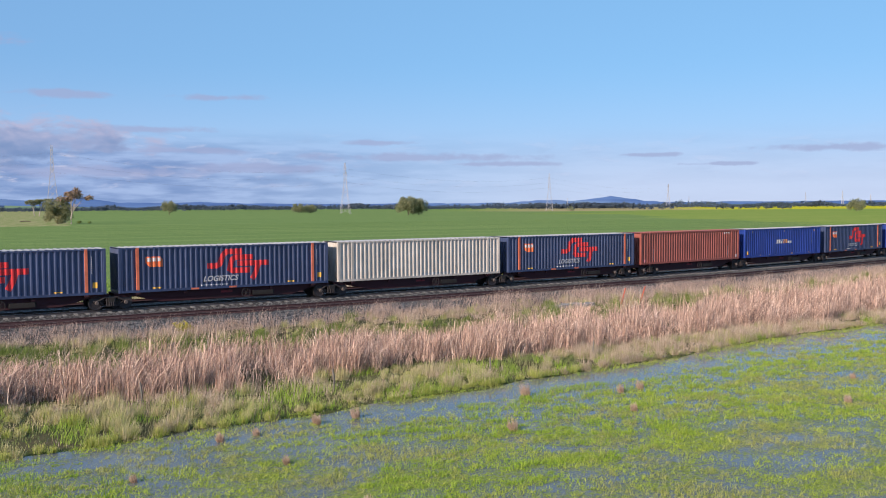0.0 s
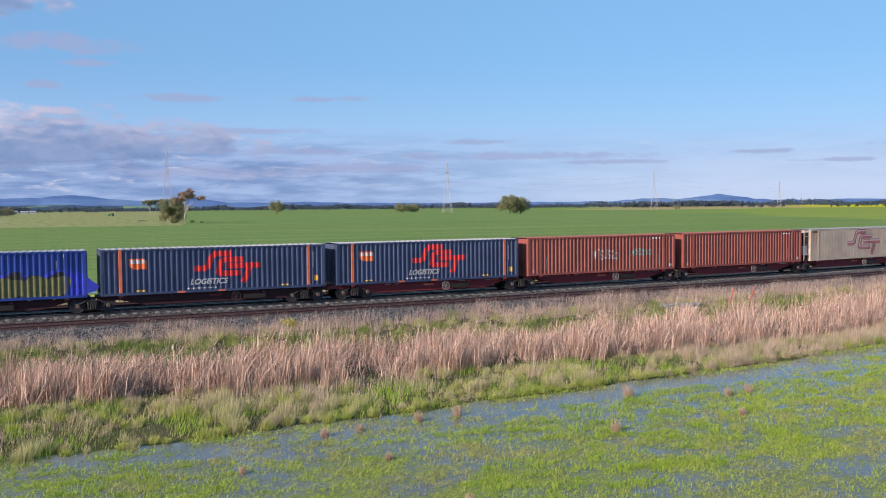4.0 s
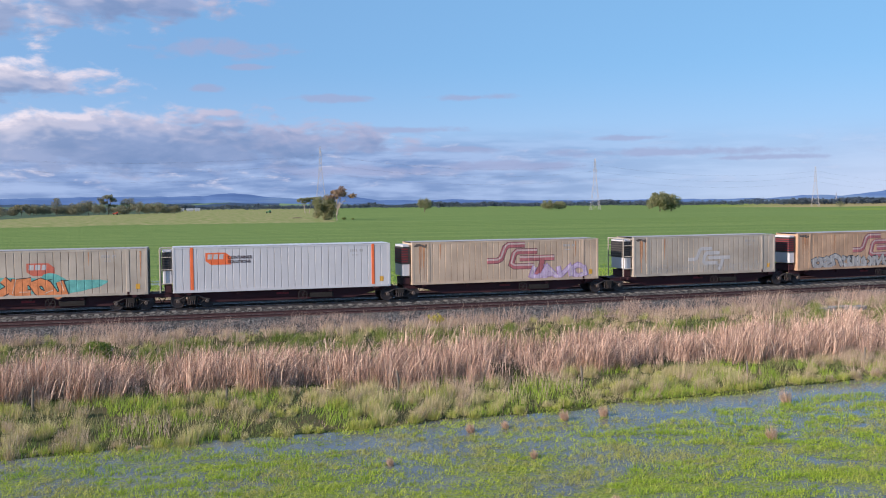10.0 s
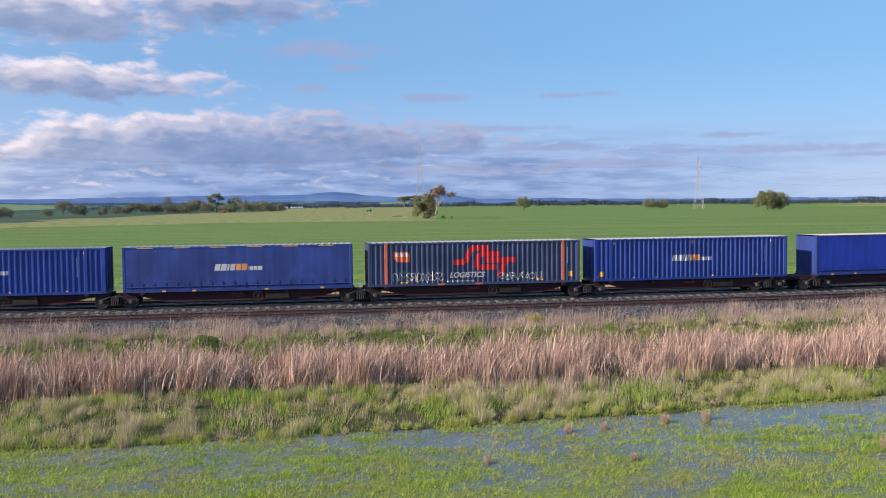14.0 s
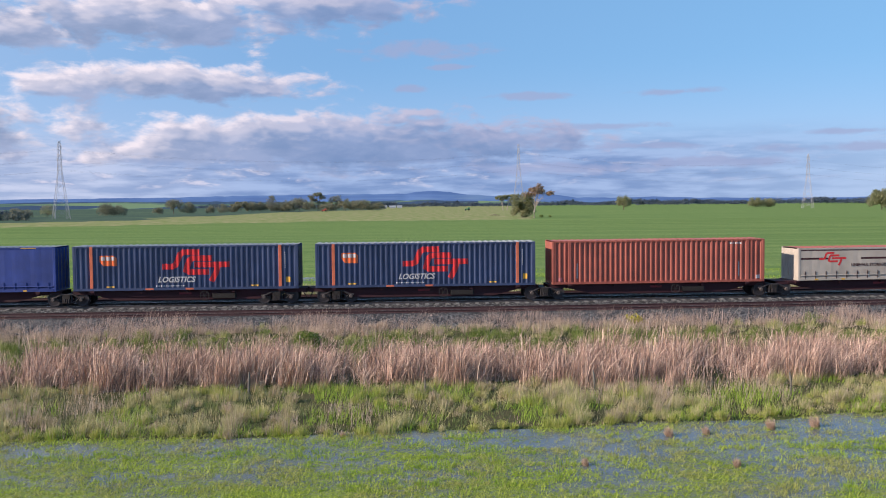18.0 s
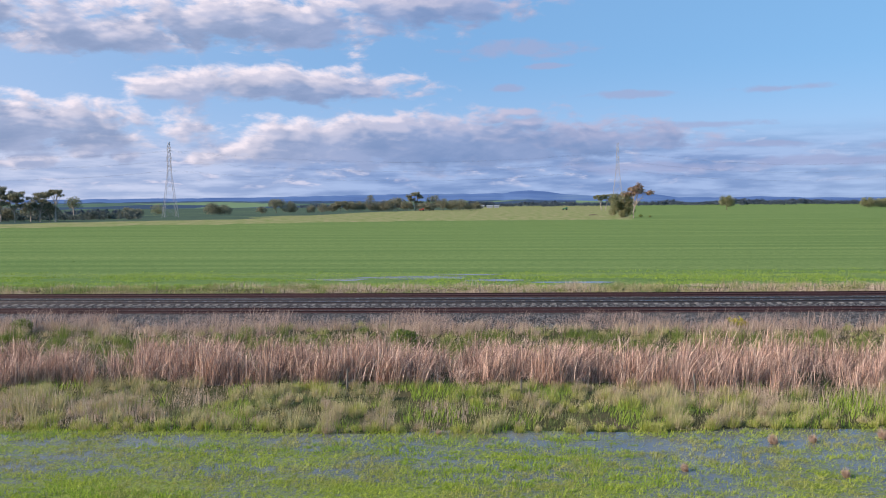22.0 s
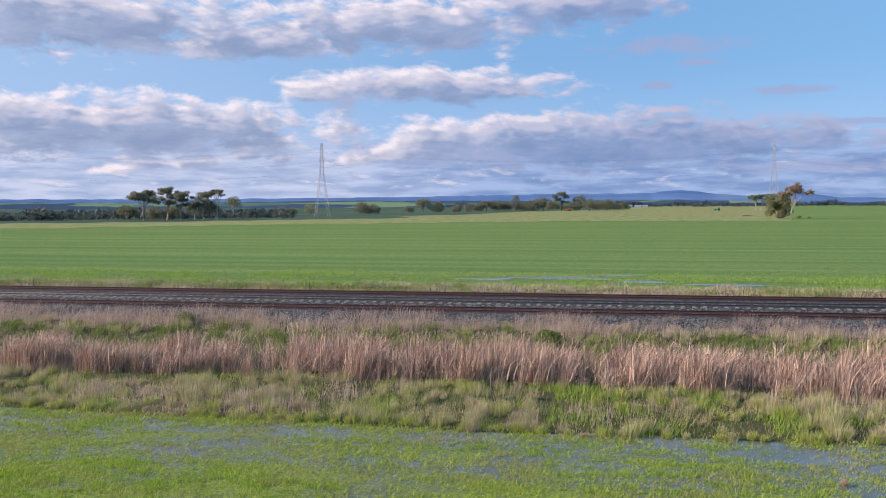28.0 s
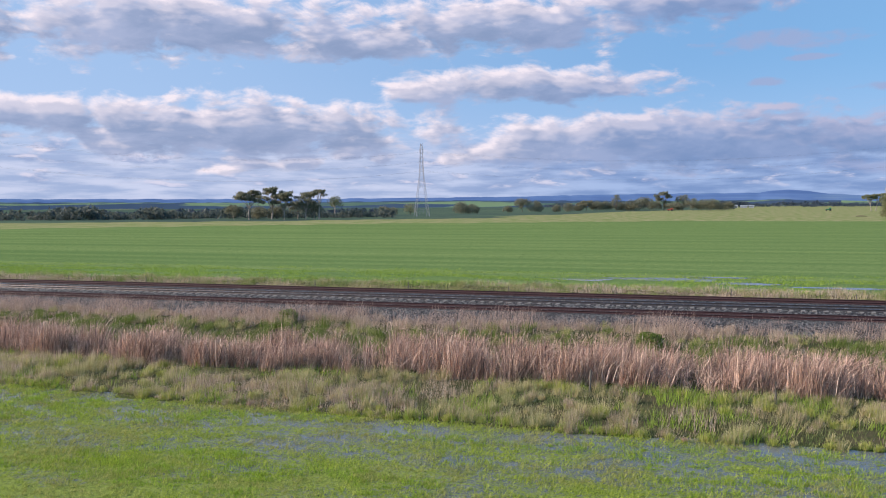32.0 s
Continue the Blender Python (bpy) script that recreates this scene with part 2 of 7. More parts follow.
def ballast_mat():
    m, t, b = material("ballast", 0.9, 0.0, 0.2)
    p = node(t, "ShaderNodeNewGeometry").outputs["Position"]
    vor = node(t, "ShaderNodeTexVoronoi", {"Vector": p, "Scale": 9.0, "Randomness": 1.0})
    stone = node(t, "ShaderNodeSeparateColor", {0: vor.outputs["Color"]}).outputs[0]
    c = ramp(t, stone, [(0.0, (0.016, 0.016, 0.018)), (0.5, (0.052, 0.052, 0.055)), (1.0, (0.20, 0.198, 0.195))])
    dirt = noise_of(t, p, 0.5, 5)
    c = mixed(t, span(t, dirt, 0.5, 0.7, 0, 0.35), c, (0.050, 0.038, 0.036, 1))
    t.links.new(c, b.inputs["Base Color"])
    bumped(t, b, calc(t, "SUBTRACT", 1.0, vor.outputs["Distance"]), 1.0, 0.08)
    return m


M_BALLAST = ballast_mat()


def water_mat():
    """Silty shallow water, with mats of grass that just reach its surface."""
    m, t, b = material("flood_water", 0.06, 0.0, 0.5)
    p = node(t, "ShaderNodeNewGeometry").outputs["Position"]
    n = noise_of(t, p, 0.5, 5)
    c = mixed(t, span(t, n, 0.4, 0.65), (0.100, 0.108, 0.120, 1), (0.135, 0.140, 0.138, 1))
    x, y = node(t, "ShaderNodeSeparateXYZ", {0: p}).outputs[:2]
    # far from the bank and towards -x the mats close up
    bank = calc(t, "SUBTRACT", y, calc(t, "MULTIPLY", x, 0.12))
    bias = calc(t, "ADD", span(t, bank, 22.0, 31.5, 0.030, -0.085), span(t, x, 22.0, -12.0, -0.030, 0.068))
    mats = calc(t, "ADD", calc(t, "MULTIPLY", noise_of(t, stretched(t, p, (0.55, 1.0, 1)), 0.55, 3, 0.5), 0.35), calc(t, "MULTIPLY", noise_of(t, p, 6.0, 6, 0.78), 0.65))
    green = span(t, calc(t, "ADD", mats, bias), 0.485, 0.560)
    grass = mixed(t, span(t, noise_of(t, p, 9.0, 6, 0.8), 0.38, 0.62), (0.070, 0.108, 0.022, 1), (0.29, 0.350, 0.062, 1))
    t.links.new(mixed(t, calc(t, "MULTIPLY", green, 0.92), c, grass), b.inputs["Base Color"])
    t.links.new(calc(t, "ADD", span(t, n, 0.3, 0.7, 0.05, 0.16), calc(t, "MULTIPLY", green, 0.75)), b.inputs["Roughness"])
    t.links.new(calc(t, "SUBTRACT", 0.5, calc(t, "MULTIPLY", green, 0.46)), b.inputs["Specular IOR Level"])
    b.inputs["IOR"].default_value = 1.33
    bumped(t, b, calc(t, "ADD", calc(t, "MULTIPLY", noise_of(t, stretched(t, p, (1, 2.2, 1)), 5.0, 3), 0.10), calc(t, "MULTIPLY", green, noise_of(t, p, 22.0, 3, 0.7))), 0.5, 0.02)
    return m


M_WATER = water_mat()
M_REED = foliage("dry_reed", [(0.0, (0.10, 0.075, 0.075)), (0.32, (0.29, 0.190, 0.155)), (0.66, (0.61, 0.400, 0.312)), (1.0, (0.93, 0.725, 0.59))], 0.12)
M_DRY = foliage("dry_grass", [(0.0, (0.26, 0.20, 0.14)), (0.5, (0.48, 0.38, 0.285)), (1.0, (0.69, 0.56, 0.45))], 0.3)
M_PLUME = foliage("feathery_grass", [(0.0, (0.25, 0.175, 0.145)), (0.5, (0.45, 0.335, 0.275)), (1.0, (0.66, 0.52, 0.44))], 0.35)
M_MIXED = foliage("rank_grass", [(0.0, (0.17, 0.19, 0.065)), (0.45, (0.35, 0.32, 0.15)), (1.0, (0.62, 0.52, 0.34))], 0.25, 0.25,
                  [(0.0, (0.10, 0.145, 0.045)), (0.6, (0.20, 0.255, 0.08)), (1.0, (0.35, 0.36, 0.15))])
M_TUSSOCK = foliage("tussock_grass", [(0.0, (0.20, 0.25, 0.06)), (0.5, (0.36, 0.38, 0.13)), (1.0, (0.62, 0.54, 0.32))], 0.25, 0.16,
                    [(0.0, (0.28, 0.25, 0.13)), (0.5, (0.46, 0.39, 0.23)), (1.0, (0.64, 0.52, 0.37))])
M_LUSH = foliage("lush_grass", [(0.0, (0.19, 0.27, 0.030)), (0.5, (0.32, 0.41, 0.048)), (1.0, (0.48, 0.55, 0.09))], 0.35, 0.3,
                 [(0.0, (0.22, 0.25, 0.06)), (0.5, (0.34, 0.36, 0.095)), (1.0, (0.46, 0.45, 0.16))])
M_WHEAT = foliage("young_crop", [(0.0, (0.070, 0.130, 0.034)), (0.6, (0.135, 0.215, 0.056)), (1.0, (0.215, 0.300, 0.082))], 0.3)
M_LEAF = foliage("gum_leaves", [(0.0, (0.14, 0.16, 0.085)), (0.5, (0.24, 0.26, 0.135)), (1.0, (0.38, 0.36, 0.21))], 0.45)
M_LEAF_FAR = foliage("far_gum_leaves", [(0.0, (0.115, 0.130, 0.095)), (0.5, (0.195, 0.205, 0.140)), (1.0, (0.34, 0.31, 0.205))], 0.45)
M_LEAF_RED = foliage("dying_leaves", [(0.0, (0.17, 0.115, 0.085)), (0.45, (0.26, 0.165, 0.115)), (1.0, (0.36, 0.27, 0.18))], 0.3)
# belts on the horizon: haze is painted into the leaves as a blue cast
M_HAZED_WOODS = foliage("far_woods", [(0.0, (0.034, 0.054, 0.095)), (0.6, (0.055, 0.080, 0.115)), (1.0, (0.090, 0.115, 0.125))], 0.1)
M_DIPWOODS = foliage("dip_woods", [(0.0, (0.060, 0.080, 0.085)), (0.6, (0.105, 0.130, 0.115)), (1.0, (0.18, 0.19, 0.145))], 0.3)
M_BARK = plain("pale_bark", (0.36, 0.31, 0.265), 0.85, 0, 2.0, 0.35, 0.4)
M_DARKBARK = plain("dark_bark", (0.13, 0.10, 0.08), 0.9, 0, 2.0, 0.3, 0.4)
M_RUST = plain("rusty_rail", (0.050, 0.024, 0.027), 0.85, 0.0, 4.0, 0.3, 0.2)
M_RAIL = plain("worn_rail", (0.085, 0.075, 0.075), 0.45, 0.5, 4.0, 0.3, 0.2)
M_RAILTOP = plain("polished_rail_head", (0.42, 0.43, 0.46), 0.22, 1.0, 4.0, 0.12, 0.05)
M_CONCRETE = plain("concrete_sleeper", (0.22, 0.21, 0.20), 0.9, 0, 2.0, 0.25, 0.3)
M_TIMBER = plain("weathered_sleeper", (0.060, 0.050, 0.047), 0.95, 0, 3.0, 0.35, 0.4)
M_OLDPOST = plain("grey_split_post", (0.16, 0.145, 0.125), 0.9, 0, 3.0, 0.3, 0.4)
M_WIRE = plain("galvanised_wire", (0.20, 0.19, 0.18), 0.5, 0.7, 5.0, 0.2, 0.1)
M_PYLON = plain("galvanised_lattice", (0.40, 0.39, 0.42), 0.6, 0.3, 1.0, 0.2, 0.1)
M_STAKE = plain("red_painted_stake", (0.42, 0.09, 0.05), 0.6, 0, 6.0, 0.3, 0.2)
M_SHED = plain("white_shed_sheet", (0.36, 0.38, 0.42), 0.5, 0, 1.0, 0.1, 0.1)
M_ROOFS = plain("grey_shed_roof", (0.34, 0.35, 0.37), 0.5, 0.2, 1.0, 0.15, 0.1)
M_GREENPAINT = plain("green_machine_paint", (0.03, 0.16, 0.08), 0.4, 0, 2.0, 0.2, 0.1)
M_REDPAINT = plain("red_machine_paint", (0.45, 0.08, 0.05), 0.4, 0, 2.0, 0.2, 0.1)
M_RUBBER = plain("black_rubber", (0.025, 0.025, 0.025), 0.9, 0, 4.0, 0.2, 0.1)
# train paints
M_SEAM = plain("grimy_seam", (0.20, 0.145, 0.105), 0.8, 0, 3.0, 0.3, 0.05)
M_STAIN = plain("rust_stain", (0.45, 0.235, 0.13), 0.7, 0, 3.0, 0.3, 0.05)
M_SOOT = plain("exhaust_soot", (0.10, 0.085, 0.08), 0.8, 0, 3.0, 0.4, 0.05)
M_EMBLEMEDGE = plain("emblem_edge_paint", (0.09, 0.055, 0.07), 0.6, 0, 3.0, 0.3, 0.05)
M_EMBLEMPALE = plain("emblem_pale_paint", (0.46, 0.36, 0.36), 0.6, 0, 3.0, 0.2, 0.05)
M_BADGE = plain("faded_badge_paint", (0.50, 0.13, 0.09), 0.6, 0, 2.0, 0.2, 0.05)
M_CASTING = plain("grimy_bogie_casting", (0.028, 0.024, 0.026), 0.85, 0.0, 4.0, 0.35, 0.2)
M_CAP = plain("dusty_cast_steel", (0.085, 0.070, 0.066), 0.85, 0.0, 4.0, 0.35, 0.2)
M_NAVY = paint("navy_container_paint", (0.036, 0.054, 0.120), 0.45, (0.13, 0.13, 0.15), 0.30)
M_BLUE = paint("blue_container_paint", (0.014, 0.042, 0.235), 0.45, (0.032, 0.052, 0.18), 0.28)
M_BRIGHTBLUE = paint("bright_blue_curtain", (0.013, 0.038, 0.32), 0.5, (0.06, 0.08, 0.25), 0.2)
M_FADEDBLUE = paint("faded_blue_curtain", (0.019, 0.043, 0.200), 0.6, (0.055, 0.078, 0.17), 0.40, fade=0.25)
M_RED = paint("oxide_red_container_paint", (0.25, 0.072, 0.056), 0.55, (0.13, 0.06, 0.05), 0.4)
M_TERRA = paint("faded_terracotta_paint", (0.31, 0.085, 0.062), 0.55, (0.20, 0.09, 0.07), 0.4)
M_WHITE = paint("white_container_paint", (0.43, 0.40, 0.365), 0.5, (0.36, 0.27, 0.20), 0.35)
M_CLEAN = paint("clean_white_panel", (0.50, 0.515, 0.56), 0.4, (0.55, 0.54, 0.53), 0.15, fade=0.05)
M_CREAM = paint("grimy_cream_panel", (0.46, 0.365, 0.285), 0.55, (0.33, 0.22, 0.14), 0.55)
M_TAN = paint("rust_stained_tan_panel", (0.47, 0.315, 0.215), 0.6, (0.38, 0.20, 0.12), 0.6, fade=0.2)
M_GREYWHITE = paint("grimy_white_panel", (0.41, 0.365, 0.315), 0.55, (0.36, 0.30, 0.25), 0.5)
M_ROOF = paint("dusty_container_roof", (0.30, 0.30, 0.315), 0.7, (0.26, 0.22, 0.19), 0.5)
M_FRAME = paint("grimy_dark_underframe", (0.038, 0.011, 0.017), 0.8, (0.036, 0.014, 0.015), 0.6)
M_FRAMERED = paint("red_wagon_underframe", (0.17, 0.020, 0.028), 0.7, (0.06, 0.04, 0.035), 0.6)
M_BOGIE = plain("oily_cast_steel", (0.022, 0.019, 0.018), 0.75, 0.2, 3.0, 0.35, 0.3)
M_WHEEL = plain("worn_wheel_steel", (0.040, 0.036, 0.040), 0.5, 0.4, 3.0, 0.3, 0.2)
M_LOGORED = plain("red_sign_paint", (0.55, 0.030, 0.035), 0.5, 0, 2.0, 0.15, 0.05)
M_LOGOPINK = plain("faded_red_sign_paint", (0.36, 0.12, 0.14), 0.6, 0, 2.0, 0.3, 0.05)
M_LOGOWHITE = plain("white_sign_paint", (0.46, 0.46, 0.48), 0.5, 0, 2.0, 0.12, 0.05)
M_ORANGE = plain("orange_sign_paint", (0.72, 0.15, 0.05), 0.5, 0, 2.0, 0.12, 0.05)
M_AMBERNUM = plain("amber_sign_paint", (0.58, 0.27, 0.09), 0.5, 0, 2.0, 0.12, 0.05)
M_YELLOW = plain("amber_placard", (0.60, 0.34, 0.05), 0.5, 0, 2.0, 0.12, 0.05)
M_STRIPE = plain("faded_orange_post_paint", (0.50, 0.13, 0.07), 0.55, 0, 2.0, 0.25, 0.05)
M_BLACKPAINT = plain("black_spray_paint", (0.03, 0.03, 0.035), 0.6, 0, 2.0, 0.3, 0.05)
SPRAY = {k: plain(k + "_spray_paint", c, 0.6, 0, 2.5, 0.3, 0.05) for k, c in dict(
    olive=(0.115, 0.115, 0.050), teal=(0.12, 0.38, 0.36), blue=(0.09, 0.19, 0.34), green=(0.13, 0.30, 0.20), orange=(0.60, 0.22, 0.09),
    purple=(0.30, 0.20, 0.38), grey=(0.36, 0.36, 0.37), violet=(0.16, 0.06, 0.24), silver=(0.40, 0.39, 0.40), rose=(0.50, 0.24, 0.26),
    brown=(0.26, 0.13, 0.06), ivory=(0.58, 0.54, 0.47), lilac=(0.44, 0.36, 0.52), deepblue=(0.03, 0.035, 0.22), cobalt=(0.03, 0.045, 0.42), slate=(0.07, 0.085, 0.11), lavender=(0.40, 0.38, 0.45)).items()}
M_DARKGREEN = plain("dark_green_spray_paint", (0.04, 0.10, 0.07), 0.6, 0, 2.5, 0.3, 0.05)

# ---------- mesh helpers ----------
def part(name, bm, mat, parent=None, label=""):
    me = bpy.data.meshes.new(name)
    bm.to_mesh(me)
    bm.free()
    me.materials.append(mat)
    ob = new(name, me)
    if parent is not None:
        ob.parent = parent
    if label:
        tagged(ob, label)
    return ob


def shape(name, verts, faces, mat, parent=None, label=""):
    me = bpy.data.meshes.new(name)
    me.from_pydata(verts, [], faces)
    me.materials.append(mat)
    ob = new(name, me)
    if parent is not None:
        ob.parent = parent
    if label:
        tagged(ob, label)
    return ob


def block(bm, x0, x1, y0, y1, z0, z1, chamfer=0.0):
    """An axis-aligned block, its upright edges cut off by chamfer."""
    c = chamfer
    if c:
        ring = [(x0 + c, y0), (x1 - c, y0), (x1, y0 + c), (x1, y1 - c), (x1 - c, y1), (x0 + c, y1), (x0, y1 - c), (x0, y0 + c)]
    else:
        ring = [(x0, y0), (x1, y0), (x1, y1), (x0, y1)]
    lo, hi = [bm.verts.new((x, y, z0)) for x, y in ring], [bm.verts.new((x, y, z1)) for x, y in ring]
    n = len(ring)
    bm.faces.new(hi)
    bm.faces.new(lo[::-1])
    for i in range(n):
        bm.faces.new((lo[i], lo[(i + 1) % n], hi[(i + 1) % n], hi[i]))


def blockpart(name, dims, mat, parent=None, label="", chamfer=0.0):
    bm = bmesh.new()
    block(bm, *dims, chamfer)
    return part(name, bm, mat, parent, label)


def tube(bm, pts, radii, sides=6):
    rings = []
    for i, p in enumerate(pts):
        p = Vector(p)
        d = Vector(pts[min(i + 1, len(pts) - 1)]) - Vector(pts[max(i - 1, 0)])
        q = d.to_track_quat("Z", "Y")
        rings.append([bm.verts.new(p + q @ Vector((math.cos(a) * radii[i], math.sin(a) * radii[i], 0))) for a in [2 * math.pi * k / sides for k in range(sides)]])
    for a, b in zip(rings, rings[1:]):
        for k in range(sides):
            bm.faces.new((a[k], a[(k + 1) % sides], b[(k + 1) % sides], b[k]))
    bm.faces.new(rings[0][::-1])
    bm.faces.new(rings[-1])


def mesh_of(name, verts, faces, mat):
    """A mesh from an (n, 3) array of places and an (m, k) array of corners."""
    me = bpy.data.meshes.new(name)
    k = faces.shape[1]
    me.vertices.add(len(verts))
    me.vertices.foreach_set("co", np.ascontiguousarray(verts, dtype=np.float32).ravel())
    me.loops.add(faces.size)
    me.loops.foreach_set("vertex_index", np.ascontiguousarray(faces, dtype=np.int32).ravel())
    me.polygons.add(len(faces))
    me.polygons.foreach_set("loop_start", np.arange(0, faces.size, k, dtype=np.int32))
    me.update(calc_edges=True)
    me.validate()
    me.materials.append(mat)
    return me


RNG = np.random.default_rng(7)


def value_noise(x, y, size, seed):
    """Smooth noise from 0 to 1 with features of the given size."""
    u, v = x / size + 311.7 * seed, y / size + 173.3 * seed
    i, j = np.floor(u).astype(np.int64), np.floor(v).astype(np.int64)
    fu, fv = u - i, v - j
    fu, fv = fu * fu * (3 - 2 * fu), fv * fv * (3 - 2 * fv)

    def h(a, b):
        k = (a * 374761393 + b * 668265263 + seed * 974711) & 0x7FFFFFFF
        k = ((k ^ (k >> 13)) * 1274126177) & 0x7FFFFFFF
        return ((k ^ (k >> 16)) & 0xFFFF) / 65535.0

    return (h(i, j) * (1 - fu) + h(i + 1, j) * fu) * (1 - fv) + (h(i, j + 1) * (1 - fu) + h(i + 1, j + 1) * fu) * fv


# ---------- plan: the line bends gently away on both sides ----------
def bend(x):
    """How far the railway lies beyond its place abreast of the camera, at x along it."""
    c = np.clip(x, -70.0, 110.0)
    return 0.0432 * c + 0.000411 * c ** 2 + 4.42e-6 * c ** 3 + (0.0432 + 0.000822 * c + 1.326e-5 * c * c) * (x - c)


def heading(x):
    c = min(max(x, -70.0), 110.0)
    return math.degrees(math.atan(0.0432 + 0.000822 * c + 1.326e-5 * c * c))


RAIL_Z = 1.30
NEAR_Y, MID_Y, FAR_Y = 57.40, 62.75, 67.05


def edge_y(x):
    """The near edge of the rough grass, where the flood begins."""
    return np.interp(x, [-90, -45, -32, -20, -8, 0, 10, 20, 30, 42, 53, 120], [34, 32, 31.2, 30.7, 30.8, 31.2, 32.4, 33.9, 35.4, 38.0, 39.2, 52])


def land(x, y):
    """Height of the ground."""
    r = y - bend(x) * np.clip(1 - (y - 120) / 200, 0, 1)
    rise = np.interp(r, [0, 29, 30.5, 34, 46, 52.5, 69.8, 74, 86, 400], [-0.07, -0.07, -0.02, 0.10, 0.15, 0.55, 0.55, 0.10, 0.03, 0.0])
    e = edge_y(x)
    return np.where(y < e, np.minimum(rise, -0.05), np.where(y < e + 1.5, np.minimum(rise, 0.05), rise))


def pasture_from(az):
    """How far off the crop ends and the pasture begins."""
    return np.interp(az, [-60, -35, -20, -8, 6.3, 6.4], [360, 385, 412, 437, 455, 4000])


def build_ground():
    xs = np.unique(np.concatenate([np.linspace(-4700, -400, 24), np.linspace(-400, -110, 16), np.linspace(-110, 150, 105), np.linspace(150, 500, 18), np.linspace(500, 4700, 24)]))
    ys = np.unique(np.concatenate([np.linspace(-1500, -40, 6), np.linspace(-40, 20, 7), np.linspace(20, 100, 81), np.linspace(100, 300, 30), np.linspace(300, 1500, 60), np.linspace(1500, 4700, 20)]))
    X, Y = np.meshgrid(xs, ys)
    Z = land(X, Y)
    V = np.stack([X, Y, Z], -1).reshape(-1, 3)
    n = len(xs)
    i = (np.arange(len(ys) - 1)[:, None] * n + np.arange(n - 1)[None]).ravel()
    F = np.stack([i, i + 1, i + 1 + n, i + n], -1)
    me = mesh_of("ground", V, F, M_MUD)
    for m in (M_VERGE, M_CROP, M_PASTURE, M_LIGHTCROP, M_STUBBLE, M_CANOLA, M_DIP):
        me.materials.append(m)
    C = V[F].mean(1)
    x, y = C[:, 0], C[:, 1]
    r = y - bend(x) * np.clip(1 - (y - 120) / 200, 0, 1)
    az, far = np.degrees(np.arctan2(x, y)), np.hypot(x, y)
    k = np.full(len(F), 2)
    k[r < 86] = 1
    k[y < edge_y(x) + 0.5] = 0
    k[(far > pasture_from(az)) & (az < 6.3) & (y > 100)] = 3
    k[(far > np.interp(az, [-60, -30, -18, -12, -7, -3], [520, 500, 560, 820, 1180, 1400])) & (az < -3)] = 7
    k[(far > np.interp(az, [30, 34, 42, 50, 60], [1500, 1300, 545, 390, 330])) & (az > 30)] = 4
    k[(far > 1250) & (az > 32) & (az < 43)] = 5
    k[(far > 1500) & (az >= 43)] = 6
    k[y < -40] = 1
    me.polygons.foreach_set("material_index", k.astype(np.int32))
    ob = new("ground", me)
    tagged(ob, "flat green farmland with a crop field, rough verge and wet meadow", "ground", kind="structure")


build_ground()


def sheet(name, inner, outer, z, mat, x0, x1, step, label, category):
    xs = np.arange(x0, x1 + step, step)
    rows = 8
    V = np.array([(x, a + (b - a) * k / rows, z) for x, a, b in zip(xs, inner(xs), outer(xs)) for k in range(rows + 1)])
    n = rows + 1
    i = (np.arange(len(xs) - 1)[:, None] * n + np.arange(rows)[None]).ravel()
    ob = new(name, mesh_of(name, V, np.stack([i, i + n, i + n + 1, i + 1], -1), mat))
    return tagged(ob, label, category, kind="structure")


sheet("water", lambda x: 0 * x - 35.0, lambda x: edge_y(x) + 0.9, 0.0, M_WATER, -110, 140, 2.0, "shallow blue flood water over green meadow grass", "water")


def puddle(x, y, a, b, seed, z):
    bm = bmesh.new()
    ring = []
    for k in range(40):
        w = 2 * math.pi * k / 40
        r = 1 + 0.65 * noise.noise((math.cos(w) * 1.3 + seed, math.sin(w) * 1.3, seed))
        ring.append(bm.verts.new((x + a * r * math.cos(w), y + b * r * math.sin(w), z)))
    bm.faces.new(ring)
    tagged(part("puddle", bm, M_WATER), "shallow puddle of rain water at the field edge", "puddle", "puddles along the field", kind="structure")


PUDDLES = [(-11, 97.5, 7.5, 4.2), (-20, 95.0, 5, 2.4), (-3, 94.0, 5.5, 2.6), (5, 91.5, 5, 1.8), (-6, 101.5, 4, 1.6)]
for k, (x, y, a, b) in enumerate(PUDDLES):
    puddle(x, y, a * 0.8, b * 0.50, k * 3.7, 0.040 + 0.005 * k)


def dry_land(x, y):
    """True where no puddle stands."""
    ok = np.ones(len(x), bool)
    for px, py, a, b in PUDDLES:
        ok &= ((x - px) / (a * 1.02)) ** 2 + ((y - py) / (b * 1.05)) ** 2 > 2.6 * value_noise(x * 0.3, y, 1.1, 91) - 0.95
    return ok


# ---------- railway ----------
def swept(name, section, offset, mat, parent=None, label="", x0=-130.0, x1=230.0, step=2.0, closed=True):
    """A section of (across, height) pairs carried along the line at the given offset."""
    xs = np.arange(x0, x1 + step, step)
    V, m = [], len(section)
    for x in xs:
        h = radians(heading(x))
        for a, z in section:
            V.append((x - math.sin(h) * a, offset + bend(x) + math.cos(h) * a, z))
    F = []
    for i in range(len(xs) - 1):
        for k in range(m if closed else m - 1):
            F.append((i * m + k, i * m + (k + 1) % m, (i + 1) * m + (k + 1) % m, (i + 1) * m + k))
    me = mesh_of(name, np.array(V), np.array(F)[:, ::-1], mat)
    ob = new(name, me)
    if parent is not None:
        ob.parent = parent
    if label:
        tagged(ob, label)
    return ob


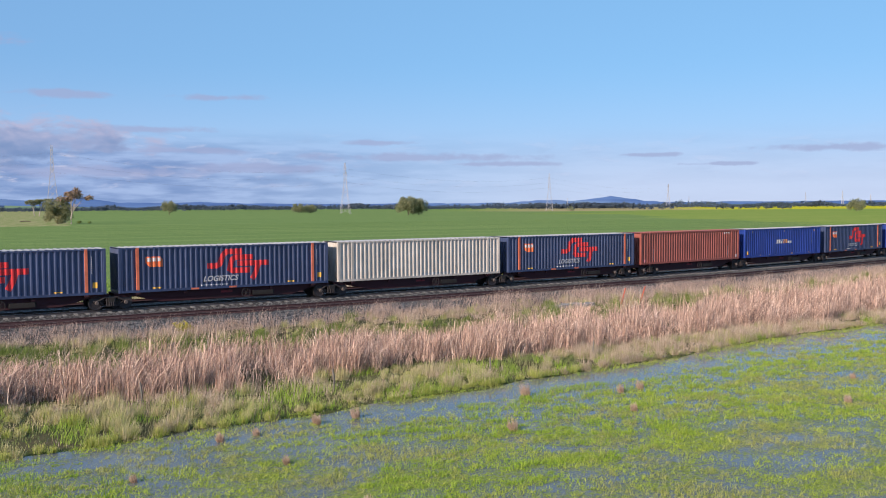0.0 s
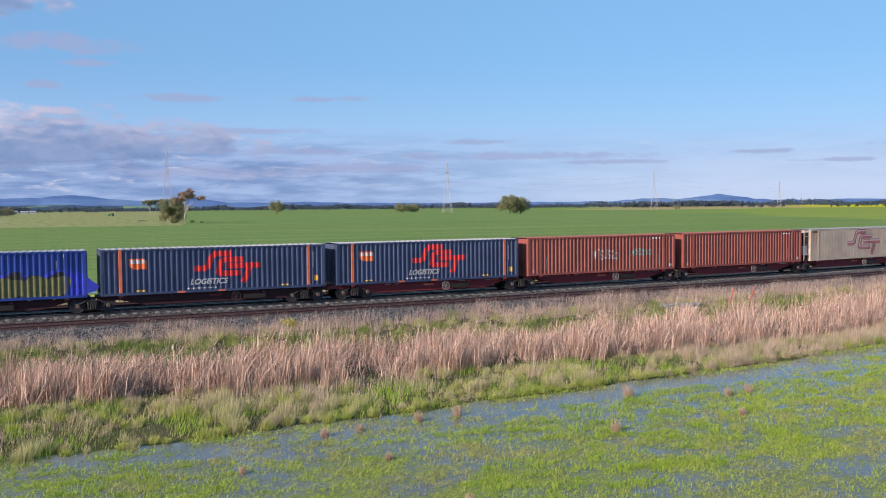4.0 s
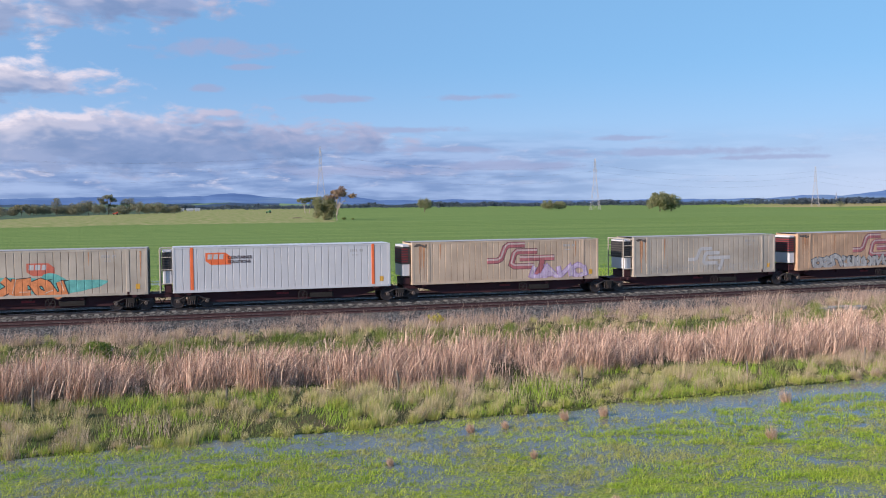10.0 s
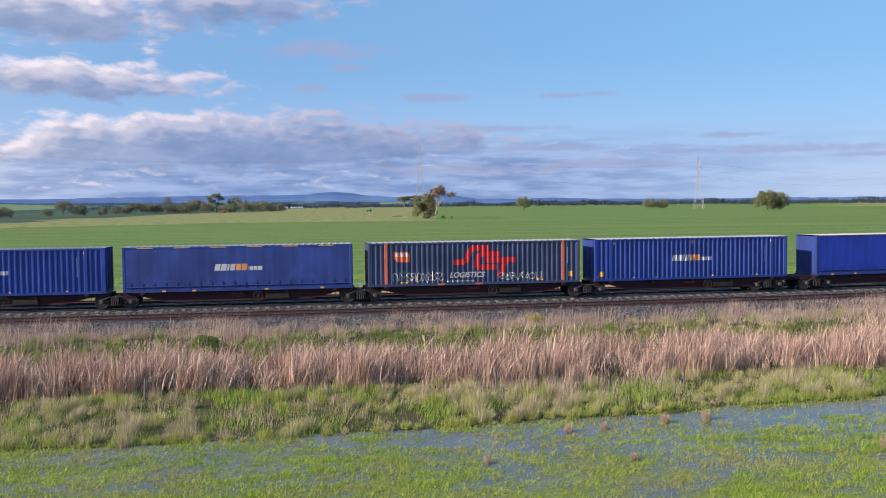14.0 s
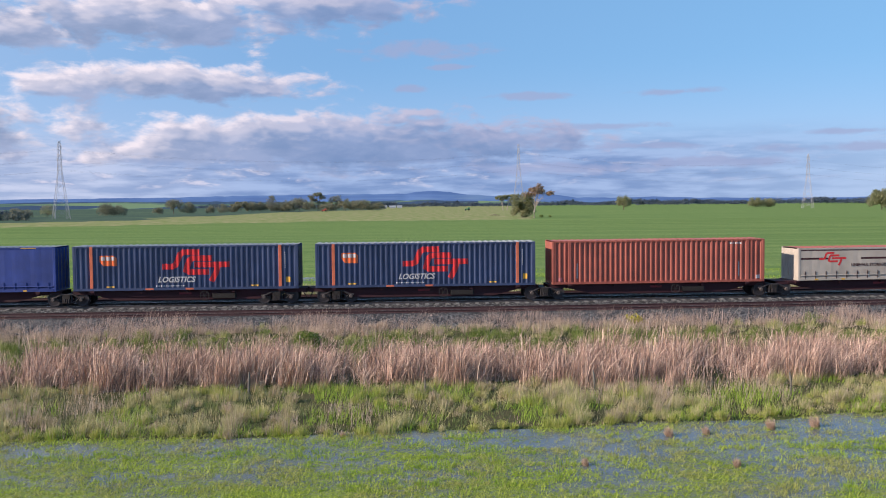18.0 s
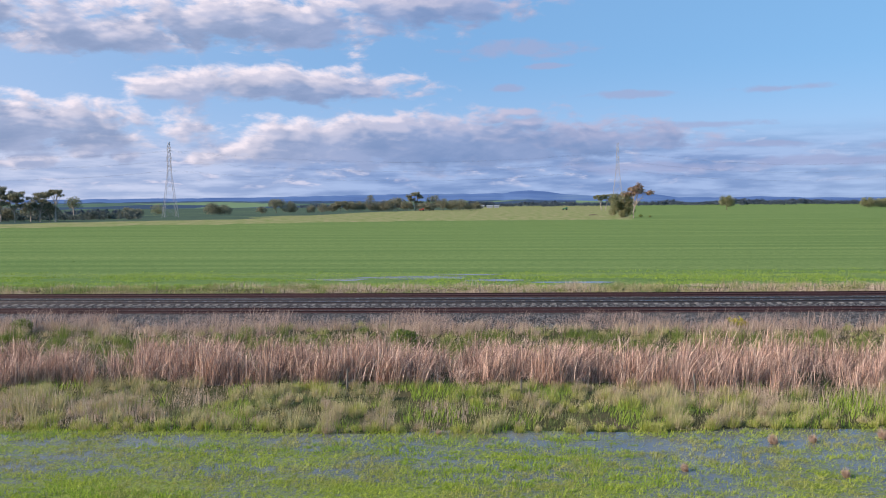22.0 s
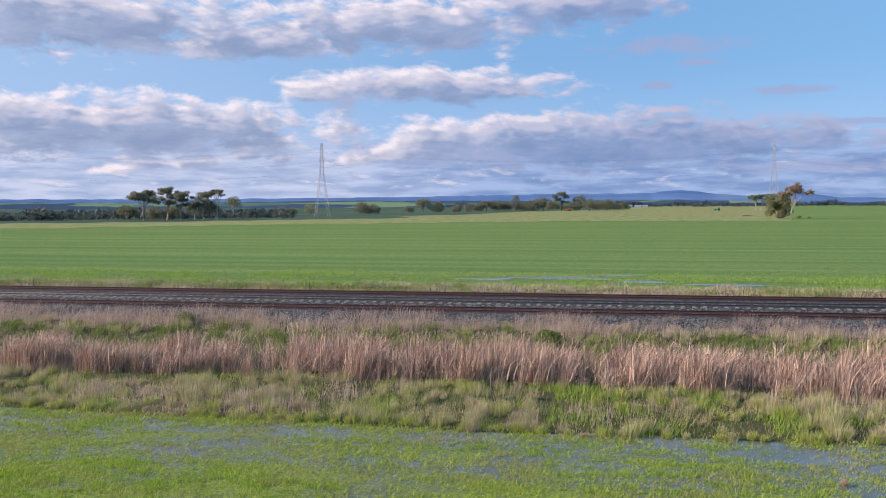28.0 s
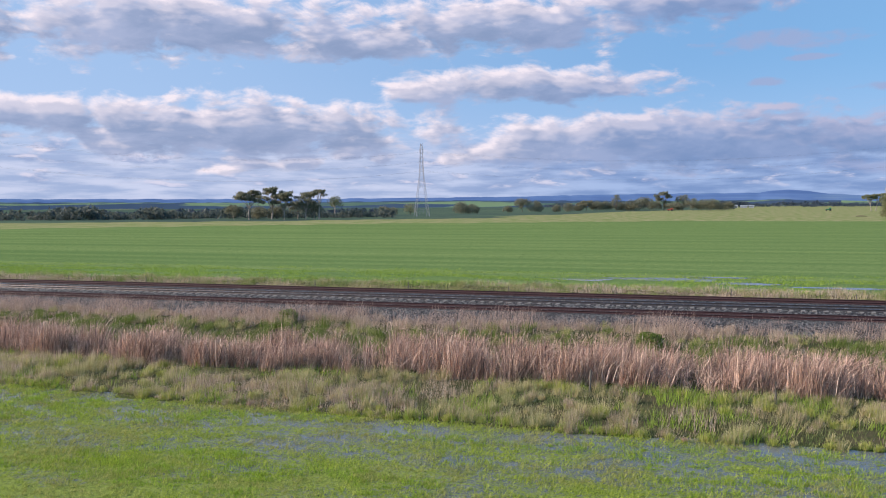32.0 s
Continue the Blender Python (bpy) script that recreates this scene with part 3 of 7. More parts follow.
bed = swept("ballast_bed", [(-9.2, 0.45), (-7.2, 1.0), (-6.3, 1.09), (-3.5, 1.09), (-2.7, 0.97), (-1.3, 0.97), (-0.70, 1.125), (1.60, 1.125), (2.2, 1.0), (3.4, 1.09), (6.1, 1.09), (7.2, 0.98), (9.0, 0.42)], 62.3, M_BALLAST, closed=False, step=1.0)
tagged(bed, "raised bed of grey crushed stone ballast under three tracks", "railway bed", kind="structure")
RAIL = [(-0.07, 0.0), (0.07, 0.0), (0.07, 0.02), (0.012, 0.045), (0.012, 0.115), (0.036, 0.13), (0.036, 0.158), (-0.036, 0.158), (-0.036, 0.13), (-0.012, 0.115), (-0.012, 0.045), (-0.07, 0.02)]


def sleeper_mesh(name, mat):
    bm = bmesh.new()
    block(bm, -0.125, 0.125, -1.27, 1.27, -0.16, 0.0, 0.03)
    for s in (-1, 1):
        block(bm, -0.11, 0.11, s * 0.8 - 0.16, s * 0.8 + 0.16, 0.0, 0.02)
    me = bpy.data.meshes.new(name)
    bm.to_mesh(me)
    bm.free()
    me.materials.append(mat)
    return me


def track(y, mat, head, sleeper, label, spacing, sink, x0, x1):
    root = tagged(new("railway_track"), label, "railway track", "parallel tracks", "structure")
    for s in (-0.8, 0.8):
        rail = swept("rail", [(a + s, z + RAIL_Z - 0.16) for a, z in RAIL], y, mat, root)
        if head:
            swept("rail_head", [(s - 0.034, RAIL_Z + 0.0005), (s + 0.034, RAIL_Z + 0.0005), (s + 0.034, RAIL_Z + 0.003), (s - 0.034, RAIL_Z + 0.003)], y, head, rail, "polished running surface")
    n = 0
    x = x0
    while x < x1:
        h = heading(x)
        ob = new("sleeper", sleeper)
        ob.parent = root
        ob.matrix_basis = pose(x + 0.02 * math.sin(n * 5.1), y + bend(x), RAIL_Z - 0.16 - sink + 0.012 * math.sin(n * 2.3), 0, 0, h + 0.7 * math.sin(n * 3.7))
        x += spacing
        n += 1
    return root


CONCRETE_SLEEPER, TIMBER_SLEEPER = sleeper_mesh("sleeper", M_CONCRETE), sleeper_mesh("sleeper", M_TIMBER)

# ---------- the freight train ----------
FACE = 1.25          # half width of a container
DECK = RAIL_Z + 1.02  # underside of the containers


def unit_x(i):
    """Where the middle of the i-th wagon of the train stands at the start, along the line."""
    return 0.99 + 1.0215 * (15.6 + 15.215 * (i - 1) - 2.2 * math.sin(math.pi * (i - 1) / 37))


def ride(x0):
    """Rows of a thing that rides on the middle track, from its place along the line at the start."""
    rows = []
    for k in range(17):
        t = 2.0 * k
        x = x0 - 28.7205 * t - 0.0385 * t * t
        rows.append((t, pose(x, MID_Y + float(bend(x)), 0, 0, 0, heading(x))))
    return rows


RIDERS = []


def folds(length, a, b, pitch=0.345, depth=0.060):
    """The corrugated line of a container's side as (x, inset) pairs, with plain posts outside a and b."""
    pts = [(-length / 2, 0.0), (a, 0.0)]
    n = max(1, round((b - a) / pitch))
    p = (b - a) / n
    for k in range(n):
        x = a + k * p
        pts += [(x + 0.12 * p, 0.0), (x + 0.34 * p, depth), (x + 0.76 * p, depth), (x + 0.90 * p, 0.0)]
    pts += [(b, 0.0), (length / 2, 0.0)]
    return pts


def seams(length, a, b, pitch=0.44):
    """A flat insulated side with narrow upright seams."""
    pts = [(-length / 2, 0.0), (a, 0.0)]
    n = max(1, round((b - a) / pitch))
    p = (b - a) / n
    for k in range(1, n):
        x = a + k * p
        pts += [(x - 0.030, 0.0), (x - 0.010, 0.020), (x + 0.010, 0.020), (x + 0.030, 0.0)]
    pts += [(b, 0.0), (length / 2, 0.0)]
    return pts


def side_bm(line, y, sign, z0, z1):
    """An upright sheet that follows line; sign -1 faces the camera's side."""
    bm = bmesh.new()
    lo = [bm.verts.new((x, sign * (y - d), z0)) for x, d in line]
    hi = [bm.verts.new((x, sign * (y - d), z1)) for x, d in line]
    for k in range(len(line) - 1):
        q = (lo[k], lo[k + 1], hi[k + 1], hi[k])
        bm.faces.new(q if sign < 0 else q[::-1])
    return bm


def inset_at(line, x):
    return float(np.interp(x, [p[0] for p in line], [p[1] for p in line]))


def decal(name, polys, line, mat, parent, label="", lift=0.006, y=FACE):
    """Paint on the side that faces the camera: flat outlines of (x, z) that follow the folds of the side."""
    V, F, at = [], [], {}
    for i, poly in enumerate(polys):
        up = lift + 0.0004 * (i % 12)
        xs = [p[0] for p in poly]
        x0, x1 = min(xs), max(xs)
        cuts = sorted({round(x, 4) for x in xs} | {round(p[0], 4) for p in line if x0 < p[0] < x1})
        for a, b in zip(cuts, cuts[1:]):
            if b - a < 2e-3:
                continue
            spans = []
            for x in (a + 1e-4, b - 1e-4):
                z = []
                for (xa, za), (xb, zb) in zip(poly, poly[1:] + poly[:1]):
                    if (xa <= x) != (xb <= x):
                        z.append(za + (zb - za) * (x - xa) / (xb - xa))
                spans.append(sorted(z))
            if len(spans[0]) != len(spans[1]):
                continue
            ya, yb = -(y - inset_at(line, a) + up), -(y - inset_at(line, b) + up)
            for k in range(0, len(spans[0]) - 1, 2):
                quad = []
                for p in ((a, ya, spans[0][k]), (b, yb, spans[1][k]), (b, yb, spans[1][k + 1]), (a, ya, spans[0][k + 1])):
                    key = (i, round(p[0], 3), round(p[2], 2))
                    if key not in at:
                        at[key] = len(V)
                        V.append(p)
                    if at[key] not in quad:
                        quad.append(at[key])
                if len(quad) > 2:
                    F.append(tuple(quad))
    if F:
        return shape(name, V, F, mat, parent, label)


def slab(x, z, w, h, lean=0.0):
    return [(x, z), (x + w, z), (x + w + lean * h, z + h), (x + lean * h, z + h)]


def blob(rng, x, z, w, h, rough=0.22, n=22):
    ph = rng.random(3) * 6.28
    out = []
    for k in range(n):
        a = 2 * math.pi * k / n
        r = 1 + rough * math.sin(2 * a + ph[0]) + rough * 0.7 * math.sin(3 * a + ph[1]) + rough * 0.6 * math.sin(5 * a + ph[2])
        out.append((x + w / 2 * r * math.cos(a), z + h / 2 * r * math.sin(a)))
    return out


def swirl(rng, x, z, w, h, n, thick, lean=0.25):
    """A run of thin spray strokes."""
    out = []
    for k in range(n):
        xa = x + w * k / n
        za, zb = z + h * rng.random() * 0.35, z + h * (0.6 + 0.4 * rng.random())
        dx = w / n * (0.5 + 0.8 * rng.random())
        out.append([(xa, za), (xa + thick, za), (xa + dx * 0.5 + thick, zb), (xa + dx * 0.5, zb)])
        out.append([(xa + dx * 0.5, zb), (xa + dx * 0.5 + thick, zb), (xa + dx + thick, za), (xa + dx, za)])
    return out


def band(pts, w):
    """The outline of a stroke of width w along pts, with mitred corners."""
    left, right = [], []
    for i, p in enumerate(pts):
        a, b = Vector(pts[max(i - 1, 0)]), Vector(pts[min(i + 1, len(pts) - 1)])
        d0, d1 = (Vector(p) - a), (b - Vector(p))
        d0 = d0.normalized() if d0.length > 1e-6 else d1.normalized()
        d1 = d1.normalized() if d1.length > 1e-6 else d0
        n = Vector((-d0.y - d1.y, d0.x + d1.x))
        n = n.normalized() if n.length > 1e-3 else Vector((-d0.y, d0.x))
        k = w / 2 / max(0.55, n.dot(Vector((-d0.y, d0.x))))
        left.append((p[0] + n.x * k, p[1] + n.y * k))
        right.append((p[0] - n.x * k, p[1] - n.y * k))
    return left + right[::-1]


STEPS = [[(0.0, 1.13), (0.72, 1.13), (0.98, 1.26), (1.28, 2.00), (1.52, 2.17), (2.70, 2.17)],
         [(3.35, 0.72), (1.95, 0.72), (1.72, 0.86), (1.92, 1.54), (2.14, 1.72), (3.60, 1.72)],
         [(2.32, 1.25), (4.85, 1.25)], [(3.98, 1.09), (3.84, 0.62), (3.50, 0.02)]]


def step_logo(x, z, s, w=0.34, dx=0.0, dz=0.0):
    """An emblem of stepped bars, as wide as 4.9 s and as high as 2.4 s."""
    return [band([(x + (a + dx) * s, z + (b + dz) * s) for a, b in pts], w * s) for pts in STEPS]


def words(name, text, x, z, size, mat, parent, shear=0.0, y=FACE, label=""):
    """Flat lettering on the side, in the built-in typeface."""
    cu = bpy.data.curves.new(name, "FONT")
    cu.body, cu.size, cu.shear, cu.extrude, cu.offset = text, size, shear, 0.001, 0.024 * size
    tmp = new(name, cu)
    me = bpy.data.meshes.new_from_object(tmp.evaluated_get(bpy.context.evaluated_depsgraph_get()))
    bpy.data.objects.remove(tmp)
    me.materials.clear()
    me.materials.append(mat)
    ob = new(name, me)
    ob.parent = parent
    ob.matrix_basis = pose(x, -y - 0.012, z, 90, 0, 0)
    if label:
        tagged(ob, label)
    return ob


def word_bars(x, z, h, widths, lean=0.22, gap=0.25):
    out = []
    for w in widths:
        out.append(slab(x, z, w * h, h, lean))
        x += (w + gap) * h
    return out


def shell(label, category, length, height, body, roof, post, line, a, b, doors=True, low=False, castings=True):
    """The parts that all containers share: sides, ends, roof, rails and posts. Origin over the rail, at the middle."""
    root = tagged(new("shipping_container"), label, category, "containers on the train")
    z0, z1, L = DECK, DECK + height, length / 2
    part("side_panel", side_bm(line, FACE, -1, z0 + 0.16, z1 - 0.10), body, root)
    part("side_panel", side_bm([(-L, 0), (L, 0)], FACE, 1, z0 + 0.16, z1 - 0.10), body, root)
    for s in (-1, 1):
        blockpart("bottom_rail", (-L + 0.17, L - 0.17, s * FACE - 0.03 if s < 0 else FACE - 0.09, -FACE + 0.09 if s < 0 else FACE + 0.012, z0, z0 + 0.16), body, root)
        blockpart("top_rail", (-L + 0.17, L - 0.17, s * FACE - 0.012 if s < 0 else FACE - 0.07, -FACE + 0.07 if s < 0 else FACE + 0.012, z1 - 0.10, z1), body, root)
        for e in (-1, 1):
            x0 = -L if e < 0 else L - 0.17
            y0 = -FACE - 0.013 if s < 0 else FACE - 0.155
            blockpart("corner_post", (x0, x0 + 0.17, y0, y0 + 0.168, z0, z1 + 0.012), post, root, chamfer=0.02)
    bm = bmesh.new()
    top = folds(length - 0.06, -L + 0.15, L - 0.15, 0.42, 0.006 if category.startswith("refrig") else 0.035)
    near, far = [bm.verts.new((x, -FACE + 0.03, z1 + 0.025 - d)) for x, d in top], [bm.verts.new((x, FACE - 0.03, z1 + 0.025 - d)) for x, d in top]
    for k in range(len(top) - 1):
        bm.faces.new((near[k], near[k + 1], far[k + 1], far[k]))
    part("roof", bm, roof, root)
    for e in (-1, 1):
        bm = bmesh.new()
        pts = folds(2 * FACE, -FACE + 0.2, FACE - 0.2, 0.28, 0.04)
        lo = [bm.verts.new((e * (L - 0.02 - d), y, z0 + 0.1)) for y, d in pts]
        hi = [bm.verts.new((e * (L - 0.02 - d), y, z1 - 0.06)) for y, d in pts]
        for k in range(len(pts) - 1):
            q = (lo[k], lo[k + 1], hi[k + 1], hi[k])
            bm.faces.new(q if e > 0 else q[::-1])
        end = part("door" if e > 0 and doors else "end_panel", bm, body, root)
        blockpart("end_sill", (e * L - 0.14 if e > 0 else -L + 0.01, L - 0.01 if e > 0 else -L + 0.14, -FACE + 0.17, FACE - 0.17, z0, z0 + 0.15), body, root)
        if e > 0 and doors:
            for y in (-0.85, -0.3, 0.3, 0.85):
                bm = bmesh.new()
                tube(bm, [(L + 0.035, y, z0 + 0.12), (L + 0.035, y, z1 - 0.12)], [0.022, 0.022], 6)
                part("lock_rod", bm, M_WIRE, end)
    return root


def posts(root, xs, height, mat, label=""):
    for x in xs:
        blockpart("side_post", (x - 0.10, x + 0.10, -FACE - 0.020, -FACE + 0.10, DECK + 0.005, DECK + height - 0.005), mat, root, label, 0.015)


def placard(root, line, x, z, w, h, mat, name="placard", label=""):
    decal(name, [slab(x, z, w, h)], line, mat, root, label, 0.008)


def steel_box(body, label, roof=M_ROOF, length=14.63, height=2.90, post=None):
    a, b = -length / 2 + 0.20, length / 2 - 0.20
    line = folds(length, a, b)
    return shell(label, "shipping container", length, height, body, roof, post or body, line, a, b), line


def navy_box(label):
    root, line = steel_box(M_NAVY, label)
    posts(root, (-6.12, 6.12), 2.90, M_STRIPE, "faded orange painted post")
    z = DECK
    decal("emblem", step_logo(-1.55, z + 0.52, 0.90, 0.41), line, M_LOGORED, root, "red emblem of stepped bars")
    words("lettering", "LOGISTICS", -1.85, z + 0.52, 0.50, M_LOGOWHITE, root, 0.30, FACE + 0.006, "white slanted lettering")
    decal("badge", [[(-5.35, z + 1.62), (-4.5, z + 1.62), (-4.5, z + 2.12), (-4.68, z + 2.3), (-5.6, z + 2.3), (-5.6, z + 1.9)]], line, M_ORANGE, root, "orange company badge")
    for x, w in ((-5.5, 0.26), (-5.18, 0.26), (-4.86, 0.22)):
        decal("badge_bar", [slab(x, z + 1.98, w, 0.24)], line, M_LOGOWHITE, root, lift=0.010)
    placard(root, line, 6.48, z + 0.42, 0.30, 0.36, M_YELLOW)
    placard(root, line, -5.2, z + 0.20, 0.55, 0.09, M_YELLOW)
    placard(root, line, 4.2, z + 0.20, 0.5, 0.09, M_YELLOW)
    for k in range(8):
        decal("marking", [slab(6.42, z + 1.35 + 0.14 * k, 0.05, 0.09)], line, M_LOGOWHITE, root)
    decal("small_print", [slab(-2.0 + 0.16 * k, z + 0.235, 0.11, 0.07) for k in range(12)], line, M_LOGOWHITE, root)
    for x in (-2.4, 0.2):
        blockpart("fork_pocket", (x - 0.26, x + 0.26, -FACE - 0.035, -FACE - 0.031, DECK + 0.02, DECK + 0.13), M_STRIPE, root)
    return root, line


def unit_letters(root, line, x, z, h, y=FACE):
    decal("lettering", word_bars(x, z, h, [0.78, 0.85, 0.30, 0.72], 0.22, 0.13), line, M_LOGOWHITE, root, "white slanted lettering", 0.013, y)
    decal("number_mark", word_bars(x + 3.25 * h, z, h, [0.78, 0.78], 0.10, 0.12), line, M_AMBERNUM, root, "amber numerals", 0.013, y)
    decal("small_lettering", word_bars(x + 5.2 * h, z, h * 0.6, [0.2, 0.8, 0.85, 1.2], 0.0, 0.14), line, M_LOGOWHITE, root, "", 0.013, y)


def blue_box(label, tag=None):
    root, line = steel_box(M_BLUE, label)
    posts(root, (-6.12, 6.12), 2.90, M_BLUE)
    z = DECK
    unit_letters(root, line, -1.6, z + 1.30, 0.42)
    placard(root, line, -6.95, z + 0.32, 0.30, 0.34, M_YELLOW)
    for x in (-5.95, -0.1, 6.0):
        placard(root, line, x, z + 2.50, 0.14, 0.22, M_YELLOW)
    for x in (-4.6, -2.9, 1.4, 4.8):
        decal("arrow_mark", [[(x, z + 0.17), (x + 0.24, z + 0.17), (x + 0.12, z + 0.27)]], line, M_YELLOW, root)
    placard(root, line, -7.15, z + 0.20, 0.16, 0.14, M_LOGORED, "reflector")
    for k in range(9):
        decal("marking", [slab(5.55, z + 1.1 + 0.14 * k, 0.05, 0.09)], line, M_LOGOWHITE, root)
    return root, line


def red_box(body, label):
    root, line = steel_box(body, label, roof=body)
    posts(root, (-6.12, 6.12), 2.90, body)
    z = DECK
    placard(root, line, 6.72, z + 0.22, 0.28, 0.24, M_LOGOWHITE)
    placard(root, line, -6.9, z + 0.22, 0.28, 0.22, M_LOGOPINK)
    for k in range(5):
        decal("number_bar", [slab(4.9 + 0.17 * k, z + 2.58, 0.11, 0.12)], line, M_LOGOWHITE, root)
    for x, h in ((-5.65, 0.09), (5.5, 0.07)):
        decal("scuff", [slab(x, z + 0.38, h, 1.0)], line, SPRAY["grey"], root)
    for x in (-4.5, -2.2, 0.3, 2.6, 4.9):
        blockpart("rail_lap", (x, x + 0.05, -FACE - 0.036, -FACE - 0.031, DECK + 0.0, DECK + 0.15), body, root)
    return root, line


def white_box(label):
    root, line = steel_box(M_WHITE, label)
    posts(root, (-6.12, 6.12), 2.90, M_WHITE)
    decal("patch", [slab(-0.2, DECK + 0.18, 2.6, 0.16), slab(3.9, DECK + 0.18, 1.8, 0.16)], line, SPRAY["grey"], root)
    decal("rust_streak", [slab(0.9, DECK + 0.35, 0.05, 0.7, 0.05), slab(3.0, DECK + 0.3, 0.04, 0.5, -0.1)], line, SPRAY["brown"], root)
    return root, line


def reefer(body, label, length=13.9, unit="red", tone=M_LOGOPINK, logo=1.0, badge=False, stripes=False):
    """An insulated box with shallow ribs and a cooling machine on its leading end."""
    height = 2.90
    a, b = -length / 2 + 0.2, length / 2 - 0.2
    line = seams(length, a, b)
    root = shell(label, "refrigerated container", length, height, body, M_ROOF if body is not M_CLEAN else M_CLEAN, body, line, a, b)
    z, L = DECK, length / 2
    posts(root, (-length / 2 + 1.2, length / 2 - 1.2), height, body if not stripes else M_ORANGE, "orange painted post" if stripes else "")
    # cooling machine
    m = tagged(new("cooling_unit"), "")
    m.parent = root
    x0 = -L - 0.62
    bm = bmesh.new()
    block(bm, x0, -L - 0.03, -1.0, 1.0, z + 0.62, z + 2.75, 0.08)
    part("housing", bm, M_CLEAN if unit != "dark" else M_FRAME, m, "white housing")
    blockpart("grille_band", (x0 - 0.012, -L - 0.05, -1.012, 1.012, z + 1.42, z + 2.62), M_LOGORED if unit == "red" else M_BLACKPAINT, m, "red band with louvres" if unit == "red" else "")
    for k in range(6):
        blockpart("louvre", (x0 - 0.03, x0 + 0.42, -1.03, 0.9, z + 1.56 + 0.17 * k, z + 1.64 + 0.17 * k), M_FRAMERED if unit == "maroon" else M_BLACKPAINT if unit == "red" else M_RAIL, m)
    blockpart("fuel_tank", (x0 + 0.1, -L - 0.05, -0.9, 0.9, z + 0.02, z + 0.5), M_FRAME, m)
    if unit == "white":
        bm = bmesh.new()
        for y in (-1.15, 1.15):
            tube(bm, [(x0 - 0.15, y, z + 0.05), (x0 - 0.15, y, z + 2.85)], [0.04, 0.04])
        for zz in (0.6, 1.5, 2.3, 2.83):
            tube(bm, [(x0 - 0.15, -1.15, z + zz), (-L, -1.15, z + zz)], [0.035, 0.035])
            tube(bm, [(x0 - 0.15, 1.15, z + zz), (-L, 1.15, z + zz)], [0.035, 0.035])
        tube(bm, [(x0 - 0.15, -1.15, z + 2.83), (x0 - 0.15, 1.15, z + 2.83)], [0.035, 0.035])
        part("guard_frame", bm, M_GREYWHITE, m)
    if logo:
        lx, q = -1.55, 1.05 * logo
        if tone is not M_LOGOWHITE:
            decal("emblem_outline", step_logo(lx, z + 0.30, q, 0.41), line, M_EMBLEMEDGE, root, "thin dark outline", lift=0.005)
        decal("emblem", step_logo(lx, z + 0.30, q), line, tone, root, "emblem of stepped bars", lift=0.011)
        if tone is M_LOGOPINK:
            decal("emblem_shine", step_logo(lx, z + 0.30, q, 0.12, 0.0, 0.08)[:3], line, M_EMBLEMPALE, root, "pale upper half of the bars", lift=0.017)
    n = max(1, round((b - a) / 0.44))
    decal("panel_seam", [slab(a + k * (b - a) / n - 0.011, z + 0.18, 0.022, height - 0.34) for k in range(1, n)], line, M_SEAM if body is not M_CLEAN else M_ROOF, root, "dark upright seams between the panels", lift=0.003)
    if body is not M_CLEAN:
        rng = np.random.default_rng(len(label) + int(length * 10))
        for k in range(16 if body is M_TAN else 9):
            x = -L + 0.25 + 1.0 * rng.random() if k < 7 else rng.uniform(a, b)
            top, drop = height - 0.15, rng.uniform(0.5, 2.5)
            decal("rust_streak", [[(x, z + top - drop), (x + 0.02, z + top - drop), (x + rng.uniform(0.04, 0.10), z + top), (x - 0.03, z + top)]], line, M_STAIN, root, lift=0.0045 + 0.0002 * k)
        decal("soot_patch", [blob(rng, -L + 0.45 + 0.30 * k, z + height - 0.20 - 0.03 * k, 0.45, 0.14 + 0.10 * rng.random(), 0.30) for k in range(3)], line, M_SOOT, root, "sooty corner above the cooling machine", lift=0.0082)
    if badge:
        bx, bz = (-5.05, z + 1.75) if stripes else (-0.65, z + 1.35)
        decal("badge", [[(bx + 0.35, bz), (bx + 1.6, bz), (bx + 1.6, bz + 0.50), (bx + 1.25, bz + 0.78), (bx, bz + 0.78), (bx, bz + 0.25)]], line, M_ORANGE if stripes else M_BADGE, root, "orange company badge", 0.009)
        for bar in word_bars(bx + 0.12, bz + 0.36, 0.32, [0.9, 0.9, 0.8], 0.1):
            decal("badge_bar", [bar], line, M_LOGOWHITE, root, lift=0.012)
    placard(root, line, L - 0.75, z + 0.35, 0.26, 0.34, M_YELLOW)
    for mark in [slab(L - 2.75 + 0.13 * k, z + 2.38, 0.085, 0.17) for k in range(7) if k != 4] + [slab(L - 2.6 + 0.11 * k, z + 2.12, 0.07, 0.08) for k in range(4)]:
        decal("number_bar", [mark], line, SPRAY["grey"], root)
    if body is not M_CLEAN:
        blockpart("door_bracket", (L - 1.27, L - 1.13, -FACE - 0.035, -FACE - 0.022, z + 0.02, z + 0.2), M_FRAME, root)
    return root, line


